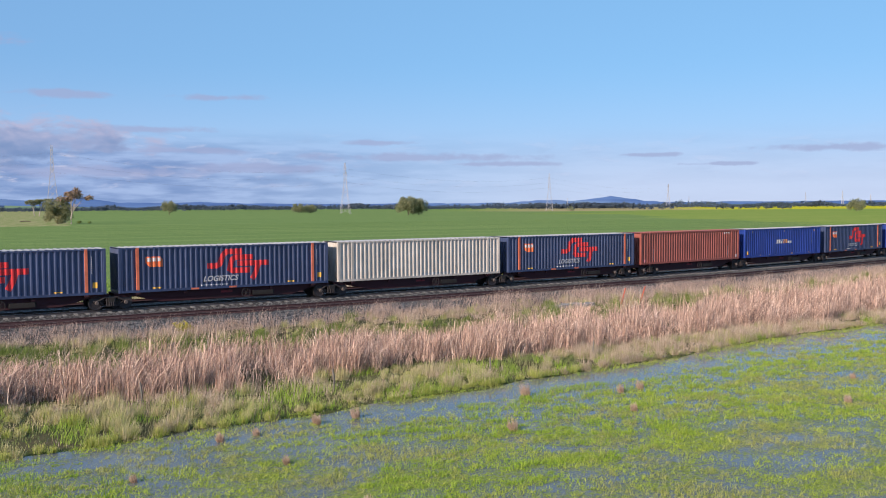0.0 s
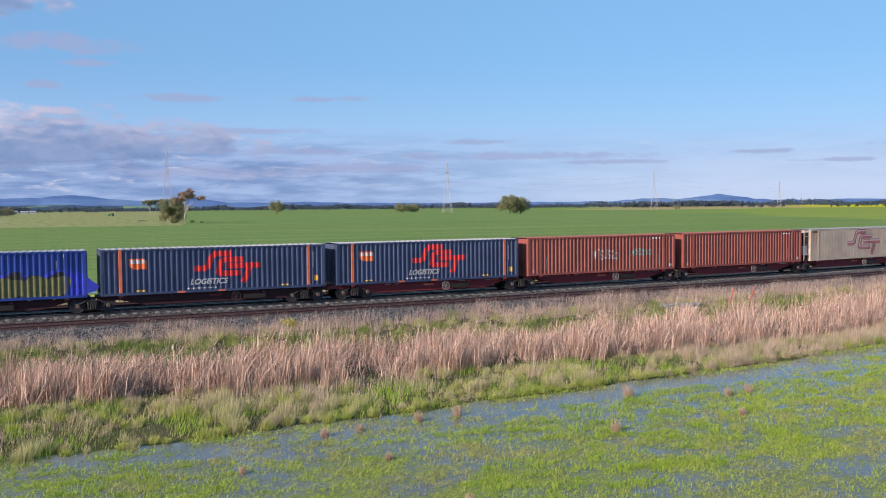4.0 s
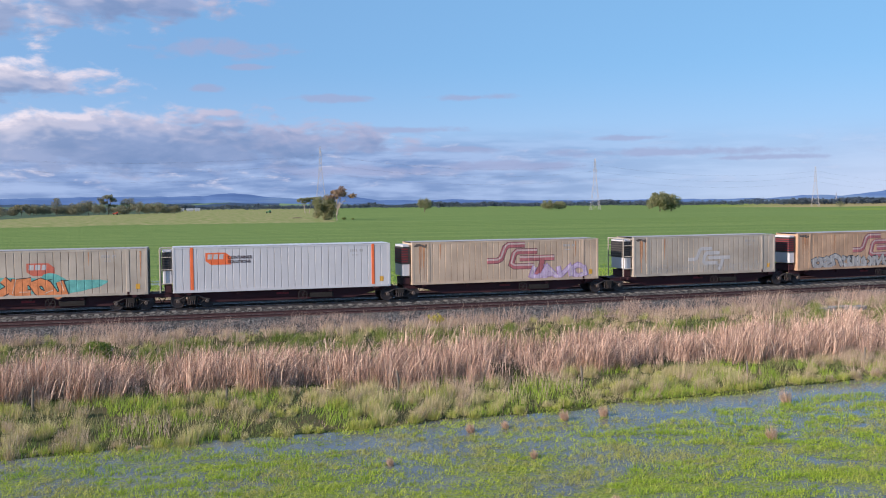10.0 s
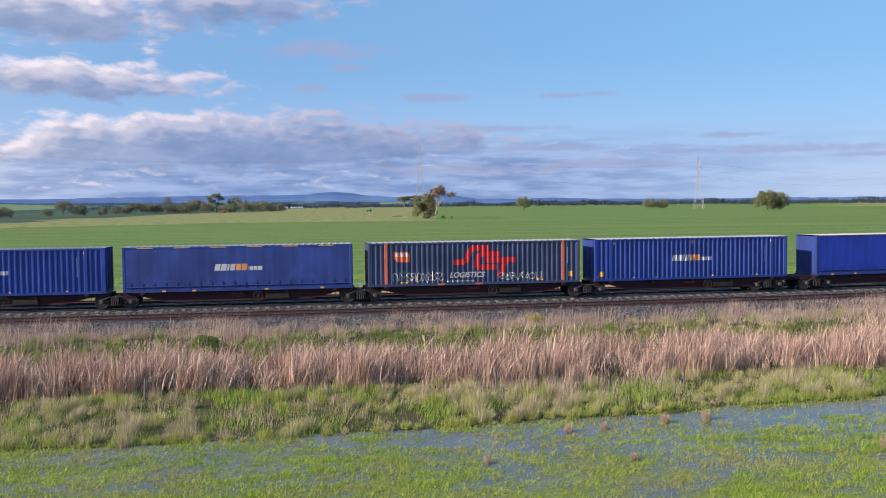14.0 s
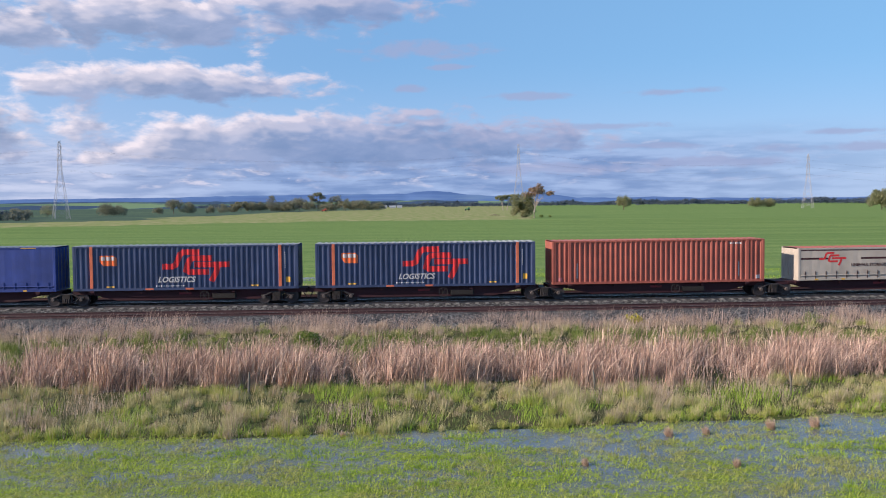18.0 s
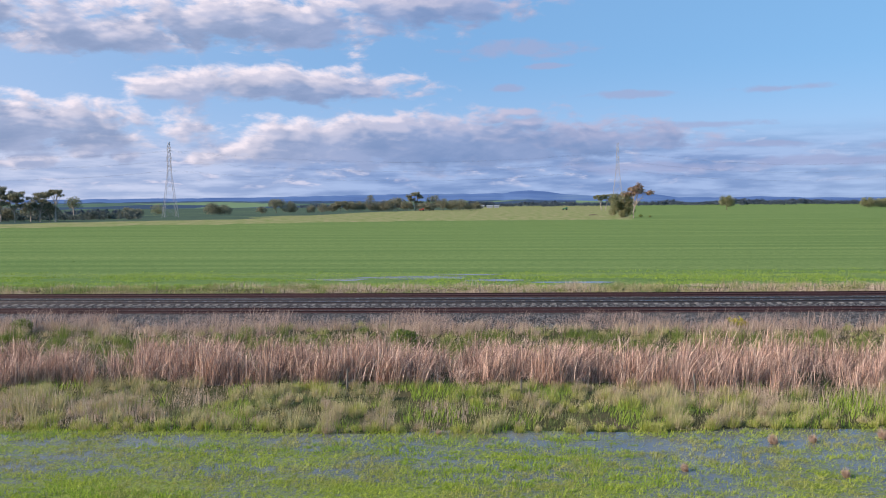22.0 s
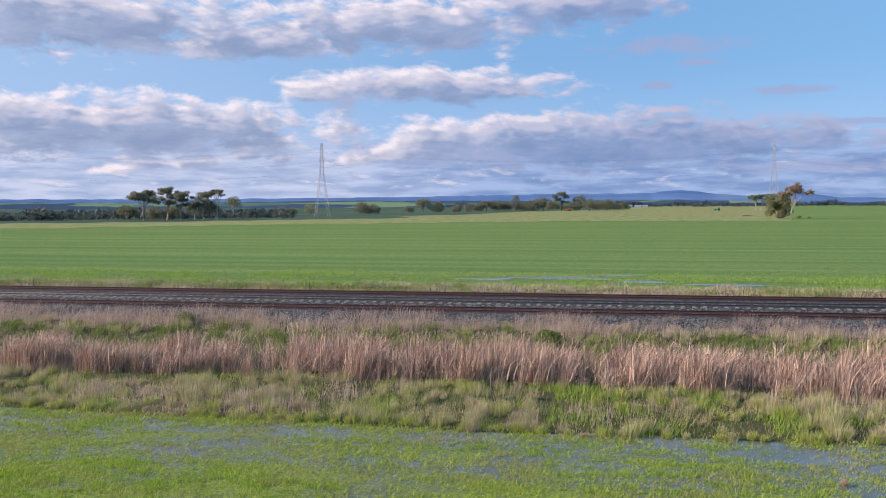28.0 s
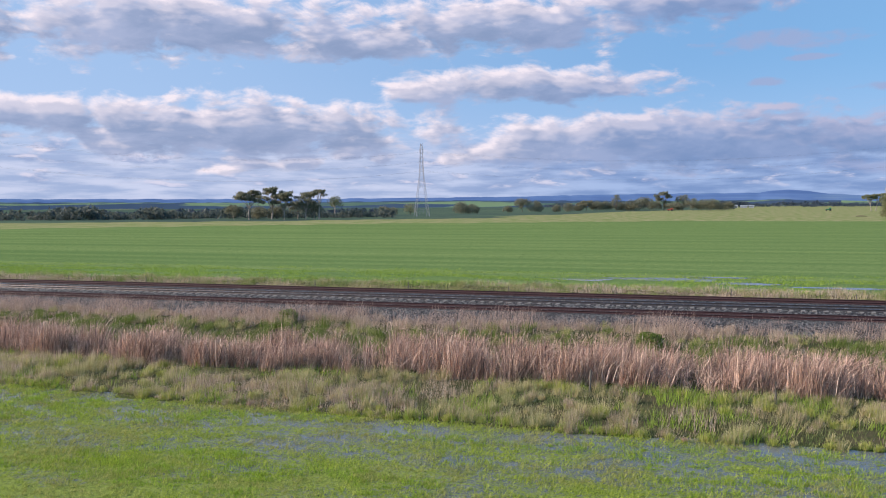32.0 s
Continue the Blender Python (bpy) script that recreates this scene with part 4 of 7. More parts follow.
def curtain_box(body, label, length=14.63, height=2.90, letters=True, patch=False, amber=True, roof=M_ROOF, edging=None):
    """A box with a tarpaulin side, laced to straps along its foot."""
    L, z = length / 2, DECK
    line = [(-L, 0.0), (-L + 0.17, 0.0)] + [(-L + 0.2 + k * (length - 0.4) / 60, 0.010 + 0.006 * math.sin(k * 1.9) * math.sin(k * 0.37)) for k in range(61)] + [(L - 0.17, 0.0), (L, 0.0)]
    root = shell(label, "curtain-sided container", length, height, edging or body, roof, edging or body, line, -L, L)
    decal("tarpaulin", [slab(-L + 0.2, z + 0.30, length - 0.4, height - 0.46)], line, body, root, "laced tarpaulin side")
    n = int(length / 0.72)
    for k in range(n):
        x = -L + 0.5 + k * (length - 1.0) / (n - 1)
        blockpart("strap", (x - 0.025, x + 0.025, -FACE - 0.035, -FACE - 0.012, z + 0.10, z + 0.62), M_FADEDBLUE if body is not M_GREYWHITE else M_FRAME, root)
    bm = bmesh.new()
    tube(bm, [(-L + 0.2, -FACE - 0.03, z + 0.34), (L - 0.2, -FACE - 0.03, z + 0.34)], [0.03, 0.03])
    part("foot_hem", bm, body, root)
    if amber:
        for k in range(6):
            blockpart("reflective_strip", (-L + 0.9 + k * 2.3, -L + 1.9 + k * 2.3, -FACE - 0.017, -FACE - 0.013, z + height - 0.085, z + height - 0.03), M_YELLOW, root)
    for x in (-4.9, -3.0, 1.6, 5.2):
        if abs(x) < L - 0.6:
            placard(root, [(-L, -0.03), (L, -0.03)], x, z + 0.02, 0.24, 0.10, M_YELLOW, "clamp")
    if patch:
        decal("name_patch", [slab(-2.4, z + 1.25, 4.7, 0.62)], line, M_BLUE, root, "", 0.009)
    if letters:
        unit_letters(root, line, -1.6, z + 1.32, 0.42)
    return root, line


def low_box(label):
    height = 2.22
    root, line = curtain_box(M_GREYWHITE, label, 12.19, height, False, False, False, M_TERRA)
    z = DECK
    for x, w in ((-5.9, 2.1), (-1.6, 7.5)):
        decal("dark_band", [slab(x, z + 1.42, w, 0.13)], line, M_FRAME, root, "", 0.010)
    decal("edge_band", [slab(-5.9, z + 2.02, 11.8, 0.06)], line, M_FRAME, root, "", 0.010)
    decal("emblem", step_logo(-4.6, z + 1.00, 0.40), line, M_LOGORED, root, "red emblem of stepped bars", 0.012)
    words("slogan", "LINEHAUL STORAGE DISTRIBUTION", -2.3, z + 0.95, 0.27, M_FRAME, root, 0, FACE + 0.010)
    decal("scrawl", swirl(np.random.default_rng(4), 4.0, z + 0.9, 0.9, 0.7, 3, 0.08), line, M_FRAME, root, "", 0.012)
    return root, line


def bogie(parent, x, name="bogie"):
    """A three-piece bogie: two cast side frames with springs, a bolster and two wheelsets."""
    z = RAIL_Z
    root = new(name)
    root.parent = parent
    root.location = (x, 0, 0)
    for s in (-1, 1):
        bm = bmesh.new()
        y = s * 1.06
        tube(bm, [(-1.08, y, z + 0.54), (-0.74, y, z + 0.60), (-0.40, y, z + 0.78), (0.40, y, z + 0.78), (0.74, y, z + 0.60), (1.08, y, z + 0.54)], [0.075, 0.070, 0.065, 0.065, 0.070, 0.075], 6)
        tube(bm, [(-0.74, y, z + 0.52), (-0.40, y, z + 0.24), (0.40, y, z + 0.24), (0.74, y, z + 0.52)], [0.048, 0.055, 0.055, 0.048], 6)
        for cx in (-0.27, 0.27):
            tube(bm, [(cx, y, z + 0.26), (cx, y, z + 0.76)], [0.055, 0.055], 6)
        part("side_frame", bm, M_CASTING, root)
        for cx in (-0.13, 0.0, 0.13):
            bm = bmesh.new()
            yy = s * 1.19
            tube(bm, [(cx, yy, z + 0.27), (cx, yy, z + 0.52)], [0.055, 0.055], 8)
            part("coil_spring", bm, M_CASTING, root)
        for ax in (-0.90, 0.90):
            bm = bmesh.new()
            tube(bm, [(ax, s * 0.75, z + 0.46), (ax, s * 0.88, z + 0.46)], [0.46, 0.46], 28)
            tube(bm, [(ax, s * 0.66, z + 0.46), (ax, s * 0.75, z + 0.46)], [0.485, 0.475], 28)
            for k in range(28):
                a0, a1 = 2 * math.pi * k / 28, 2 * math.pi * (k + 1) / 28
                ring = [bm.verts.new((ax + q * math.cos(a), s * yy, z + 0.46 + q * math.sin(a))) for a in (a0, a1) for q, yy in ((0.455, 0.88), (0.445, 0.915), (0.37, 0.905), (0.355, 0.88))]
                for j in range(3):
                    bm.faces.new((ring[j], ring[j + 1], ring[j + 5], ring[j + 4]))
            bmesh.ops.remove_doubles(bm, verts=bm.verts, dist=1e-4)
            part("wheel", bm, M_WHEEL, root)
            bm = bmesh.new()
            tube(bm, [(ax, s * 1.12, z + 0.46), (ax, s * 1.26, z + 0.46)], [0.13, 0.10], 12)
            part("axle_cap", bm, M_CAP, root)
    blockpart("bolster", (-0.20, 0.20, -1.22, 1.22, z + 0.50, z + 0.80), M_BOGIE, root)
    for ax in (-0.90, 0.90):
        bm = bmesh.new()
        tube(bm, [(ax, -0.8, z + 0.46), (ax, 0.8, z + 0.46)], [0.08, 0.08], 8)
        part("axle", bm, M_BOGIE, root)
    return root


def wagon(kind, mat, label):
    """One platform of a five-platform set; the sets' end platforms have a bogie and a coupler of their own."""
    root = tagged(new("container_wagon"), label, "flat wagon", "wagons of the train")
    z, h = RAIL_Z, 7.77
    lo, hi = -h + (0.25 if kind != "first" else -0.05), h - (0.25 if kind != "last" else -0.05)
    bm = bmesh.new()
    prof = [(lo, 0.98), (lo, 0.76), (-6.2, 0.74), (-4.6, 0.34), (4.6, 0.34), (6.2, 0.74), (hi, 0.76), (hi, 0.98)]
    for y0, y1 in ((-0.92, -0.80), (0.80, 0.92)):
        a, b = [bm.verts.new((px, y0, z + pz)) for px, pz in prof], [bm.verts.new((px, y1, z + pz)) for px, pz in prof]
        bm.faces.new(a)
        bm.faces.new(b[::-1])
        for k in range(len(prof)):
            bm.faces.new((a[k], b[k], b[(k + 1) % len(prof)], a[(k + 1) % len(prof)]))
    part("centre_sill", bm, mat, root)
    blockpart("sill_cover", (lo, hi, -0.95, 0.95, z + 0.98, z + 1.0), mat, root)
    for s in (-1, 1):
        bm = bmesh.new()
        y0 = -1.00 if s < 0 else 0.88
        pr = [(-6.7, 0.98), (-6.7, 0.88), (-3.6, 0.58), (3.6, 0.58), (6.7, 0.88), (6.7, 0.98)]
        a, b = [bm.verts.new((px, y0, z + pz)) for px, pz in pr], [bm.verts.new((px, y0 + 0.12, z + pz)) for px, pz in pr]
        bm.faces.new(a)
        bm.faces.new(b[::-1])
        for k in range(len(pr)):
            bm.faces.new((a[k], b[k], b[(k + 1) % len(pr)], a[(k + 1) % len(pr)]))
        part("side_sill", bm, mat, root)
    for x in (-6.1, -3.0, 0.0, 3.0, 6.1):
        blockpart("cross_member", (x - 0.10, x + 0.10, -1.18, 1.18, z + 0.82, z + 0.96), mat, root)
    for x in (-6.12, 6.12):
        for y in (-1.24, 1.10):
            blockpart("twistlock_pedestal", (x - 0.14, x + 0.14, y - 0.04, y + 0.18, z + 0.90, z + 1.018), mat, root)
    blockpart("placard", (-0.55, 0.25, -1.012, -1.004, z + 0.70, z + 0.84), M_STRIPE if mat is M_FRAMERED else M_FRAMERED, root)
    if mat is M_FRAMERED:
        for x in (-3.6, 2.3, 4.6):
            blockpart("white_stripe", (x, x + 1.1, -1.008, -1.003, z + 0.90, z + 0.93), M_LOGOWHITE, root)
    blockpart("air_tank", (1.6, 3.2, -1.16, -1.003, z + 0.44, z + 0.74), M_BOGIE, root, chamfer=0.08)
    bm = bmesh.new()
    cx, cz, y = 1.15, z + 0.62, -1.20
    ring = [(cx + 0.30 * math.cos(a), y, cz + 0.30 * math.sin(a)) for a in [2 * math.pi * k / 16 for k in range(17)]]
    tube(bm, ring, [0.025] * 17, 5)
    for k in range(3):
        a = math.pi * k / 3
        tube(bm, [(cx - 0.3 * math.cos(a), y, cz - 0.3 * math.sin(a)), (cx + 0.3 * math.cos(a), y, cz + 0.3 * math.sin(a))], [0.02, 0.02], 5)
    part("brake_wheel", bm, M_CONCRETE if mat is M_FRAMERED else M_CASTING, root, "spoked hand-brake wheel")
    bogie(root, -7.77 if kind != "first" else -5.9)
    if kind == "last":
        bogie(root, 5.9)
    for e in ((-1,) if kind == "first" else (1,) if kind == "last" else ()):
        bm = bmesh.new()
        block(bm, *sorted((e * 7.62, e * 7.78)), -0.2, 0.2, z + 0.66, z + 0.98)
        block(bm, *sorted((e * 7.4, e * 7.83)), -0.09, 0.09, z + 0.72, z + 0.90)
        part("coupler", bm, M_BOGIE, root)
        bm = bmesh.new()
        tube(bm, [(e * 7.5, -0.45, z + 0.8), (e * 7.7, -0.45, z + 0.45), (e * 7.75, -0.3, z + 0.30)], [0.035, 0.035, 0.03], 6)
        part("air_hose", bm, M_RUBBER, root)
    return root


def send(thing, x0):
    RIDERS.append((thing, ride(x0)))


def build_wagons():
    made = {}
    for i in range(0, 39):
        kind = "first" if i % 5 == 4 else "last" if i % 5 == 3 else "middle"
        red = 9 <= i <= 13
        key = (kind, red)
        if key not in made:
            made[key] = wagon(kind, M_FRAMERED if red else M_FRAME, ("dark red" if red else "grimy dark brown") + " skeletal container wagon on the middle track")
            w = made[key]
        else:
            w = copy_thing(made[key], pose(0, 0, 0))
        send(w, unit_x(i))


STROKES = [[[(0.10, 0.0), (0.15, 0.95), (0.80, 0.05), (0.88, 1.0)]],
           [[(0.05, 0.0), (0.45, 1.0), (0.92, 0.0)], [(0.25, 0.38), (0.72, 0.38)]],
           [[(0.85, 0.95), (0.20, 0.90), (0.12, 0.08), (0.90, 0.03)], [(0.15, 0.50), (0.72, 0.52)]],
           [[(0.10, 0.10), (0.45, 0.55), (0.05, 0.95), (0.70, 0.90), (0.60, 0.30), (0.95, 0.02)]],
           [[(0.05, 0.60), (0.35, 0.05), (0.50, 0.90), (0.90, 0.55), (0.75, 0.0)], [(0.15, 0.95), (0.55, 0.70)]],
           [[(0.55, 0.97), (0.12, 0.75), (0.12, 0.25), (0.50, 0.03), (0.88, 0.25), (0.88, 0.75), (0.60, 0.97)]],
           [[(0.15, 0.0), (0.15, 1.0)], [(0.82, 1.0), (0.28, 0.52), (0.92, 0.0)]],
           [[(0.88, 0.85), (0.50, 1.0), (0.14, 0.74), (0.82, 0.34), (0.50, 0.0), (0.08, 0.15)]],
           [[(0.10, 1.0), (0.15, 0.20), (0.50, 0.0), (0.85, 0.20), (0.92, 1.0)]],
           [[(0.15, 0.0), (0.12, 0.98), (0.80, 0.85), (0.82, 0.52), (0.20, 0.45)], [(0.45, 0.46), (0.90, 0.0)]]]


def letters_of(rng, x, z, w, h, n):
    """Strokes of n wild letter-like shapes in a row, as lists of (x, z), letter by letter."""
    out = []
    for k in range(n):
        form = STROKES[rng.integers(len(STROKES))]
        cw, lean, lift, tall = w / n * 1.10, rng.normal() * 0.14, h * 0.07 * rng.normal(), h * rng.uniform(0.84, 1.06)
        x0 = x + w * k / n - 0.04 * w / n
        flip, turn, hook = rng.random() < 0.6, rng.random() < 0.6, rng.normal(0, 0.10, 2)
        form = [[((1 - u if flip else u) + hook[0] * (v > 0.6), (1 - v if turn else v) + hook[1] * (u > 0.6)) for u, v in line] for line in form]
        out.append([[(x0 + (u + lean * v) * cw, z + lift + v * tall) for u, v in line] for line in form])
    return out


def tags(root, line, seed, x, z, w, h, fills, outline, n, glow=None, fat=0.26):
    """A spray-painted piece: a cloud of colour, dark outlined letter-like shapes, their fills and small lights."""
    rng = np.random.default_rng(seed)
    h *= 1.12
    zz = DECK + z
    if glow:
        for k in range(4):
            decal("spray_cloud", [blob(rng, x + w * (0.14 + 0.24 * k), zz + h * rng.uniform(0.45, 0.75), w * 0.36, h * rng.uniform(0.7, 1.0), 0.14, 26)], line, SPRAY[glow], root, "", 0.0075 + 0.0012 * k)
    forms = letters_of(rng, x, zz + 0.10 * h, w, h * 0.80, n)
    t = fat * min(h, 1.3 * w / n)
    decal("spray_outline", [band(p, t + 0.11) for form in forms for p in form], line, outline, root, "dark spray-painted outlines", 0.013)
    for f, name in enumerate(fills):
        decal("spray_fill", [band(p, t) for k, form in enumerate(forms) if k % len(fills) == f for p in form], line, SPRAY[name], root, "", 0.0190)
    decal("spray_light", [band([(a + 0.02, b + 0.22 * t) for a, b in form[0][:2]], 0.035) for form in forms], line, SPRAY["ivory"], root, "", 0.0250)
    decal("spray_spike", [[(q[0], q[1] - 0.10), (q[0], q[1] + 0.10), (q[0] + sx * 0.55, q[1] + rng.normal() * 0.12)] for q, sx in ((forms[0][0][0], -1), (forms[0][0][-1], -1), (forms[-1][0][-1], 1), (forms[-1][0][0], 1))], line, outline, root, "", 0.0118)


def scrawl(root, line, seed, x, z, w, h, n, mat, thick=0.05):
    forms = letters_of(np.random.default_rng(seed), x, DECK + z, w, h, n)
    decal("spray_scrawl", [band(p, thick) for form in forms for p in form], line, mat, root, "thin sprayed scrawl", 0.012)


def build_containers():
    put = {}

    def place(i, made, shift=0.0):
        root, line = made
        send(root, unit_x(i) + shift)
        put[i] = (root, line)

    navy = navy_box("navy blue corrugated steel container with orange posts and red emblem")
    place(0, navy)
    for i in (1, 3, 6, 8, 9, 27, 33, 34):
        place(i, (copy_thing(navy[0], pose(0, 0, 0)), navy[1]))
    scrawl(*put[27], 3, -5.6, 0.3, 3.4, 0.6, 9, SPRAY["ivory"])
    scrawl(*put[27], 4, 1.6, 0.3, 3.0, 0.5, 7, SPRAY["ivory"])
    tagged(put[27][0], "navy blue corrugated container with sprayed scrawl along its foot")
    blue = blue_box("blue corrugated steel container with white and orange lettering")
    place(5, blue)
    for i in (7, 25, 28, 31, 37):
        place(i, (copy_thing(blue[0], pose(0, 0, 0)), blue[1]))
    rng = np.random.default_rng(11)
    decal("spray_cloud", [blob(rng, 3.2 * k - 3.4, DECK + 0.85, 3.4, 1.6, 0.10, 24) for k in range(4)], put[7][1], SPRAY["cobalt"], put[7][0], "bright blue sprayed ground", 0.008)
    decal("spray_outline", [blob(rng, -4.7 + 1.28 * k, DECK + 0.72 + 0.10 * rng.normal(), 1.75, 1.40 + 0.25 * rng.random(), 0.13, 26) for k in range(9)], put[7][1], M_BLACKPAINT, put[7][0], "dark spray-painted outlines", 0.014)
    rng = np.random.default_rng(12)
    decal("spray_fill", [blob(rng, -4.7 + 1.28 * k, DECK + 0.72, 1.62, 1.42, 0.12, 26) for k in range(9)], put[7][1], SPRAY["olive"], put[7][0], "olive spray-painted shapes", 0.020)
    tagged(put[7][0], "blue corrugated container covered with olive spray-painted shapes")
    tags(*put[37], 12, -5.3, 0.20, 5.2, 0.62, ["deepblue"], SPRAY["grey"], 7)
    tagged(put[37][0], "blue corrugated container with silver spray-painted outlines")
    place(2, white_box("white corrugated steel container with rust streaks"))
    red = red_box(M_RED, "oxide red corrugated steel container")
    place(4, red)
    for i in (10, 11, 38):
        place(i, (copy_thing(red[0], pose(0, 0, 0)), red[1]))
    scrawl(*put[10], 5, -1.2, 1.1, 2.6, 0.7, 7, SPRAY["silver"], 0.06)
    scrawl(*put[10], 6, 2.6, 1.25, 2.2, 0.5, 6, SPRAY["teal"], 0.06)
    scrawl(*put[38], 7, -5.9, 0.35, 1.3, 0.9, 6, SPRAY["brown"], 0.06)
    scrawl(*put[38], 8, -3.0, 0.35, 7.0, 0.70, 9, SPRAY["brown"], 0.06)
    tagged(put[38][0], "oxide red corrugated container with faint grey sprayed tags")
    place(35, red_box(M_TERRA, "faded terracotta corrugated steel container"))
    # insulated boxes
    place(12, reefer(M_CREAM, "grimy cream insulated container with faded red emblem", 14.2, "white", M_LOGOPINK))
    place(13, reefer(M_CREAM, "cream insulated container with blue and green spray-painted shapes", 14.0, "white", M_LOGOPINK))
    tags(*put[13], 21, -5.0, 0.12, 4.4, 1.20, ["blue"], SPRAY["deepblue"], 4, None, 0.30)
    for x in (-5.9, -0.1):
        decal("spray_flower", [blob(np.random.default_rng(70), x, DECK + 0.85, 1.25, 1.15, 0.06, 30)], put[13][1], SPRAY["grey"], put[13][0], "grey sprayed flower", 0.020)
        decal("spray_flower_ring", [blob(np.random.default_rng(71), x, DECK + 0.85, 0.50, 0.46, 0.08, 16)], put[13][1], SPRAY["ivory"], put[13][0], "", 0.023)
    tags(*put[13], 22, 0.9, 0.15, 5.8, 1.0, ["green"], M_DARKGREEN, 6)
    place(14, reefer(M_TAN, "rust-stained tan insulated container with teal sprayed shapes", 14.2, "maroon", M_LOGOPINK))
    tags(*put[14], 23, -5.4, 0.30, 3.1, 0.85, ["silver"], M_BLACKPAINT, 3, "rose")
    tags(*put[14], 24, -2.2, 0.20, 2.9, 0.80, ["ivory"], SPRAY["rose"], 3, "rose")
    tags(*put[14], 25, 0.9, 0.15, 5.6, 1.05, ["silver", "teal"], M_BLACKPAINT, 6, "teal", 0.30)
    place(15, reefer(M_TAN, "rust-stained tan insulated container with faded emblem", 14.1, "maroon", M_LOGOPINK))
    scrawl(*put[15], 26, -5.0, 0.15, 3.6, 0.4, 9, SPRAY["brown"], 0.04)
    place(16, reefer(M_TAN, "tan insulated container with large black and teal sprayed piece", 14.2, "maroon", M_LOGOPINK))
    tags(*put[16], 27, -5.3, 0.10, 5.4, 1.05, ["slate"], M_BLACKPAINT, 5, "teal", 0.34)
    place(17, reefer(M_CREAM, "cream insulated container with black bands and purple sprayed shapes", 13.0, "red", M_LOGORED), 0.3)
    for x, z, w in ((-5.9, 1.35, 3.9), (2.9, 1.5, 3.2)):
        decal("dark_band", [slab(x, DECK + z, w, 0.28)], put[17][1], M_FRAME, put[17][0], "black painted band", 0.010)
    tags(*put[17], 28, -4.6, 0.12, 5.4, 1.15, ["lavender"], SPRAY["brown"], 6, None, 0.24)
    tags(*put[17], 29, 1.0, 0.12, 3.9, 1.0, ["lavender"], SPRAY["deepblue"], 5, None, 0.30)
    place(18, reefer(M_GREYWHITE, "grimy white insulated container with orange and teal sprayed piece", 12.9, "white", M_LOGOPINK, 0, True), 0.5)
    tags(*put[18], 30, -4.4, 0.08, 6.0, 1.02, ["orange"], M_BLACKPAINT, 6, "teal", 0.36)
    decal("spray_cloud", [blob(np.random.default_rng(31), 2.2, DECK + 0.7, 3.6, 0.7, 0.15)], put[18][1], SPRAY["teal"], put[18][0], "", 0.008)
    place(19, reefer(M_CLEAN, "clean white insulated container with orange posts and badge", 14.2, "white", M_ORANGE, 0, True, True))
    for text, z in (("CONTAINER", 2.12), ("SOLUTIONS", 1.84)):
        words("name_lettering", text, -3.65, DECK + z, 0.27, M_FRAME, put[19][0], 0, FACE + 0.004, "grey lettering")
    place(20, reefer(M_CREAM, "cream insulated container with purple sprayed piece", 14.0, "maroon", M_LOGOPINK))
    tags(*put[20], 32, 1.6, 0.12, 4.4, 0.95, ["lilac"], SPRAY["purple"], 4)
    place(21, reefer(M_GREYWHITE, "faded white insulated container with pale emblem and thin black scrawl", 12.4, "white", M_LOGOWHITE, 0.72), 0.4)
    for k in range(5):
        scrawl(*put[21], 33 + k, -5.0 + 2.2 * k, 0.22, 2.0, 0.60, 5, SPRAY["grey"], 0.03)
    place(22, reefer(M_TAN, "rust-stained tan insulated container with grey sprayed bubbles", 14.0, "maroon", M_LOGOPINK))
    tags(*put[22], 40, -5.4, 0.12, 3.6, 0.90, ["grey"], SPRAY["slate"], 4, None, 0.34)
    tags(*put[22], 41, -1.6, 0.12, 2.2, 0.85, ["grey"], M_BLACKPAINT, 3, None, 0.36)
    tags(*put[22], 42, 0.9, 0.15, 2.4, 0.8, ["grey", "silver"], M_BLACKPAINT, 3, None, 0.34)
    scrawl(*put[22], 47, 4.0, 0.35, 1.2, 0.35, 5, M_BLACKPAINT, 0.03)
    place(23, reefer(M_GREYWHITE, "grimy white insulated container with orange sprayed outlines", 13.0, "white", M_LOGOPINK, 0, True), 0.4)
    scrawl(*put[23], 43, -6.0, 0.15, 5.6, 1.1, 6, SPRAY["orange"], 0.08)
    scrawl(*put[23], 44, 0.6, 0.25, 3.9, 1.25, 5, SPRAY["grey"], 0.035)
    scrawl(*put[23], 46, 1.0, 0.45, 3.4, 0.9, 4, SPRAY["grey"], 0.03)
    place(24, reefer(M_TAN, "tan insulated container with green sprayed bubbles and grey blocks", 14.2, "red", M_LOGOPINK))
    tags(*put[24], 45, -5.4, 0.10, 4.6, 0.90, ["green"], SPRAY["brown"], 5, None, 0.36)
    decal("spray_dot", [blob(np.random.default_rng(80 + k), -5.2 + 0.62 * k, DECK + 0.45 + 0.35 * (k % 2), 0.30, 0.36, 0.08, 14) for k in range(8)], put[24][1], M_STAIN, put[24][0], "rusty orange sprayed dots", 0.027)
    decal("block_shapes", word_bars(0.6, DECK + 0.12, 0.85, [0.6] * 8, 0.0, 0.18), put[24][1], SPRAY["grey"], put[24][0], "grey sprayed blocks", 0.010)
    # curtain-sided boxes
    faded = curtain_box(M_FADEDBLUE, "faded blue curtain-sided container with white and orange lettering")
    place(26, faded)
    place(32, (copy_thing(faded[0], pose(0, 0, 0)), faded[1]))
    place(30, curtain_box(M_FADEDBLUE, "faded blue curtain-sided container with a brighter name patch", patch=True))
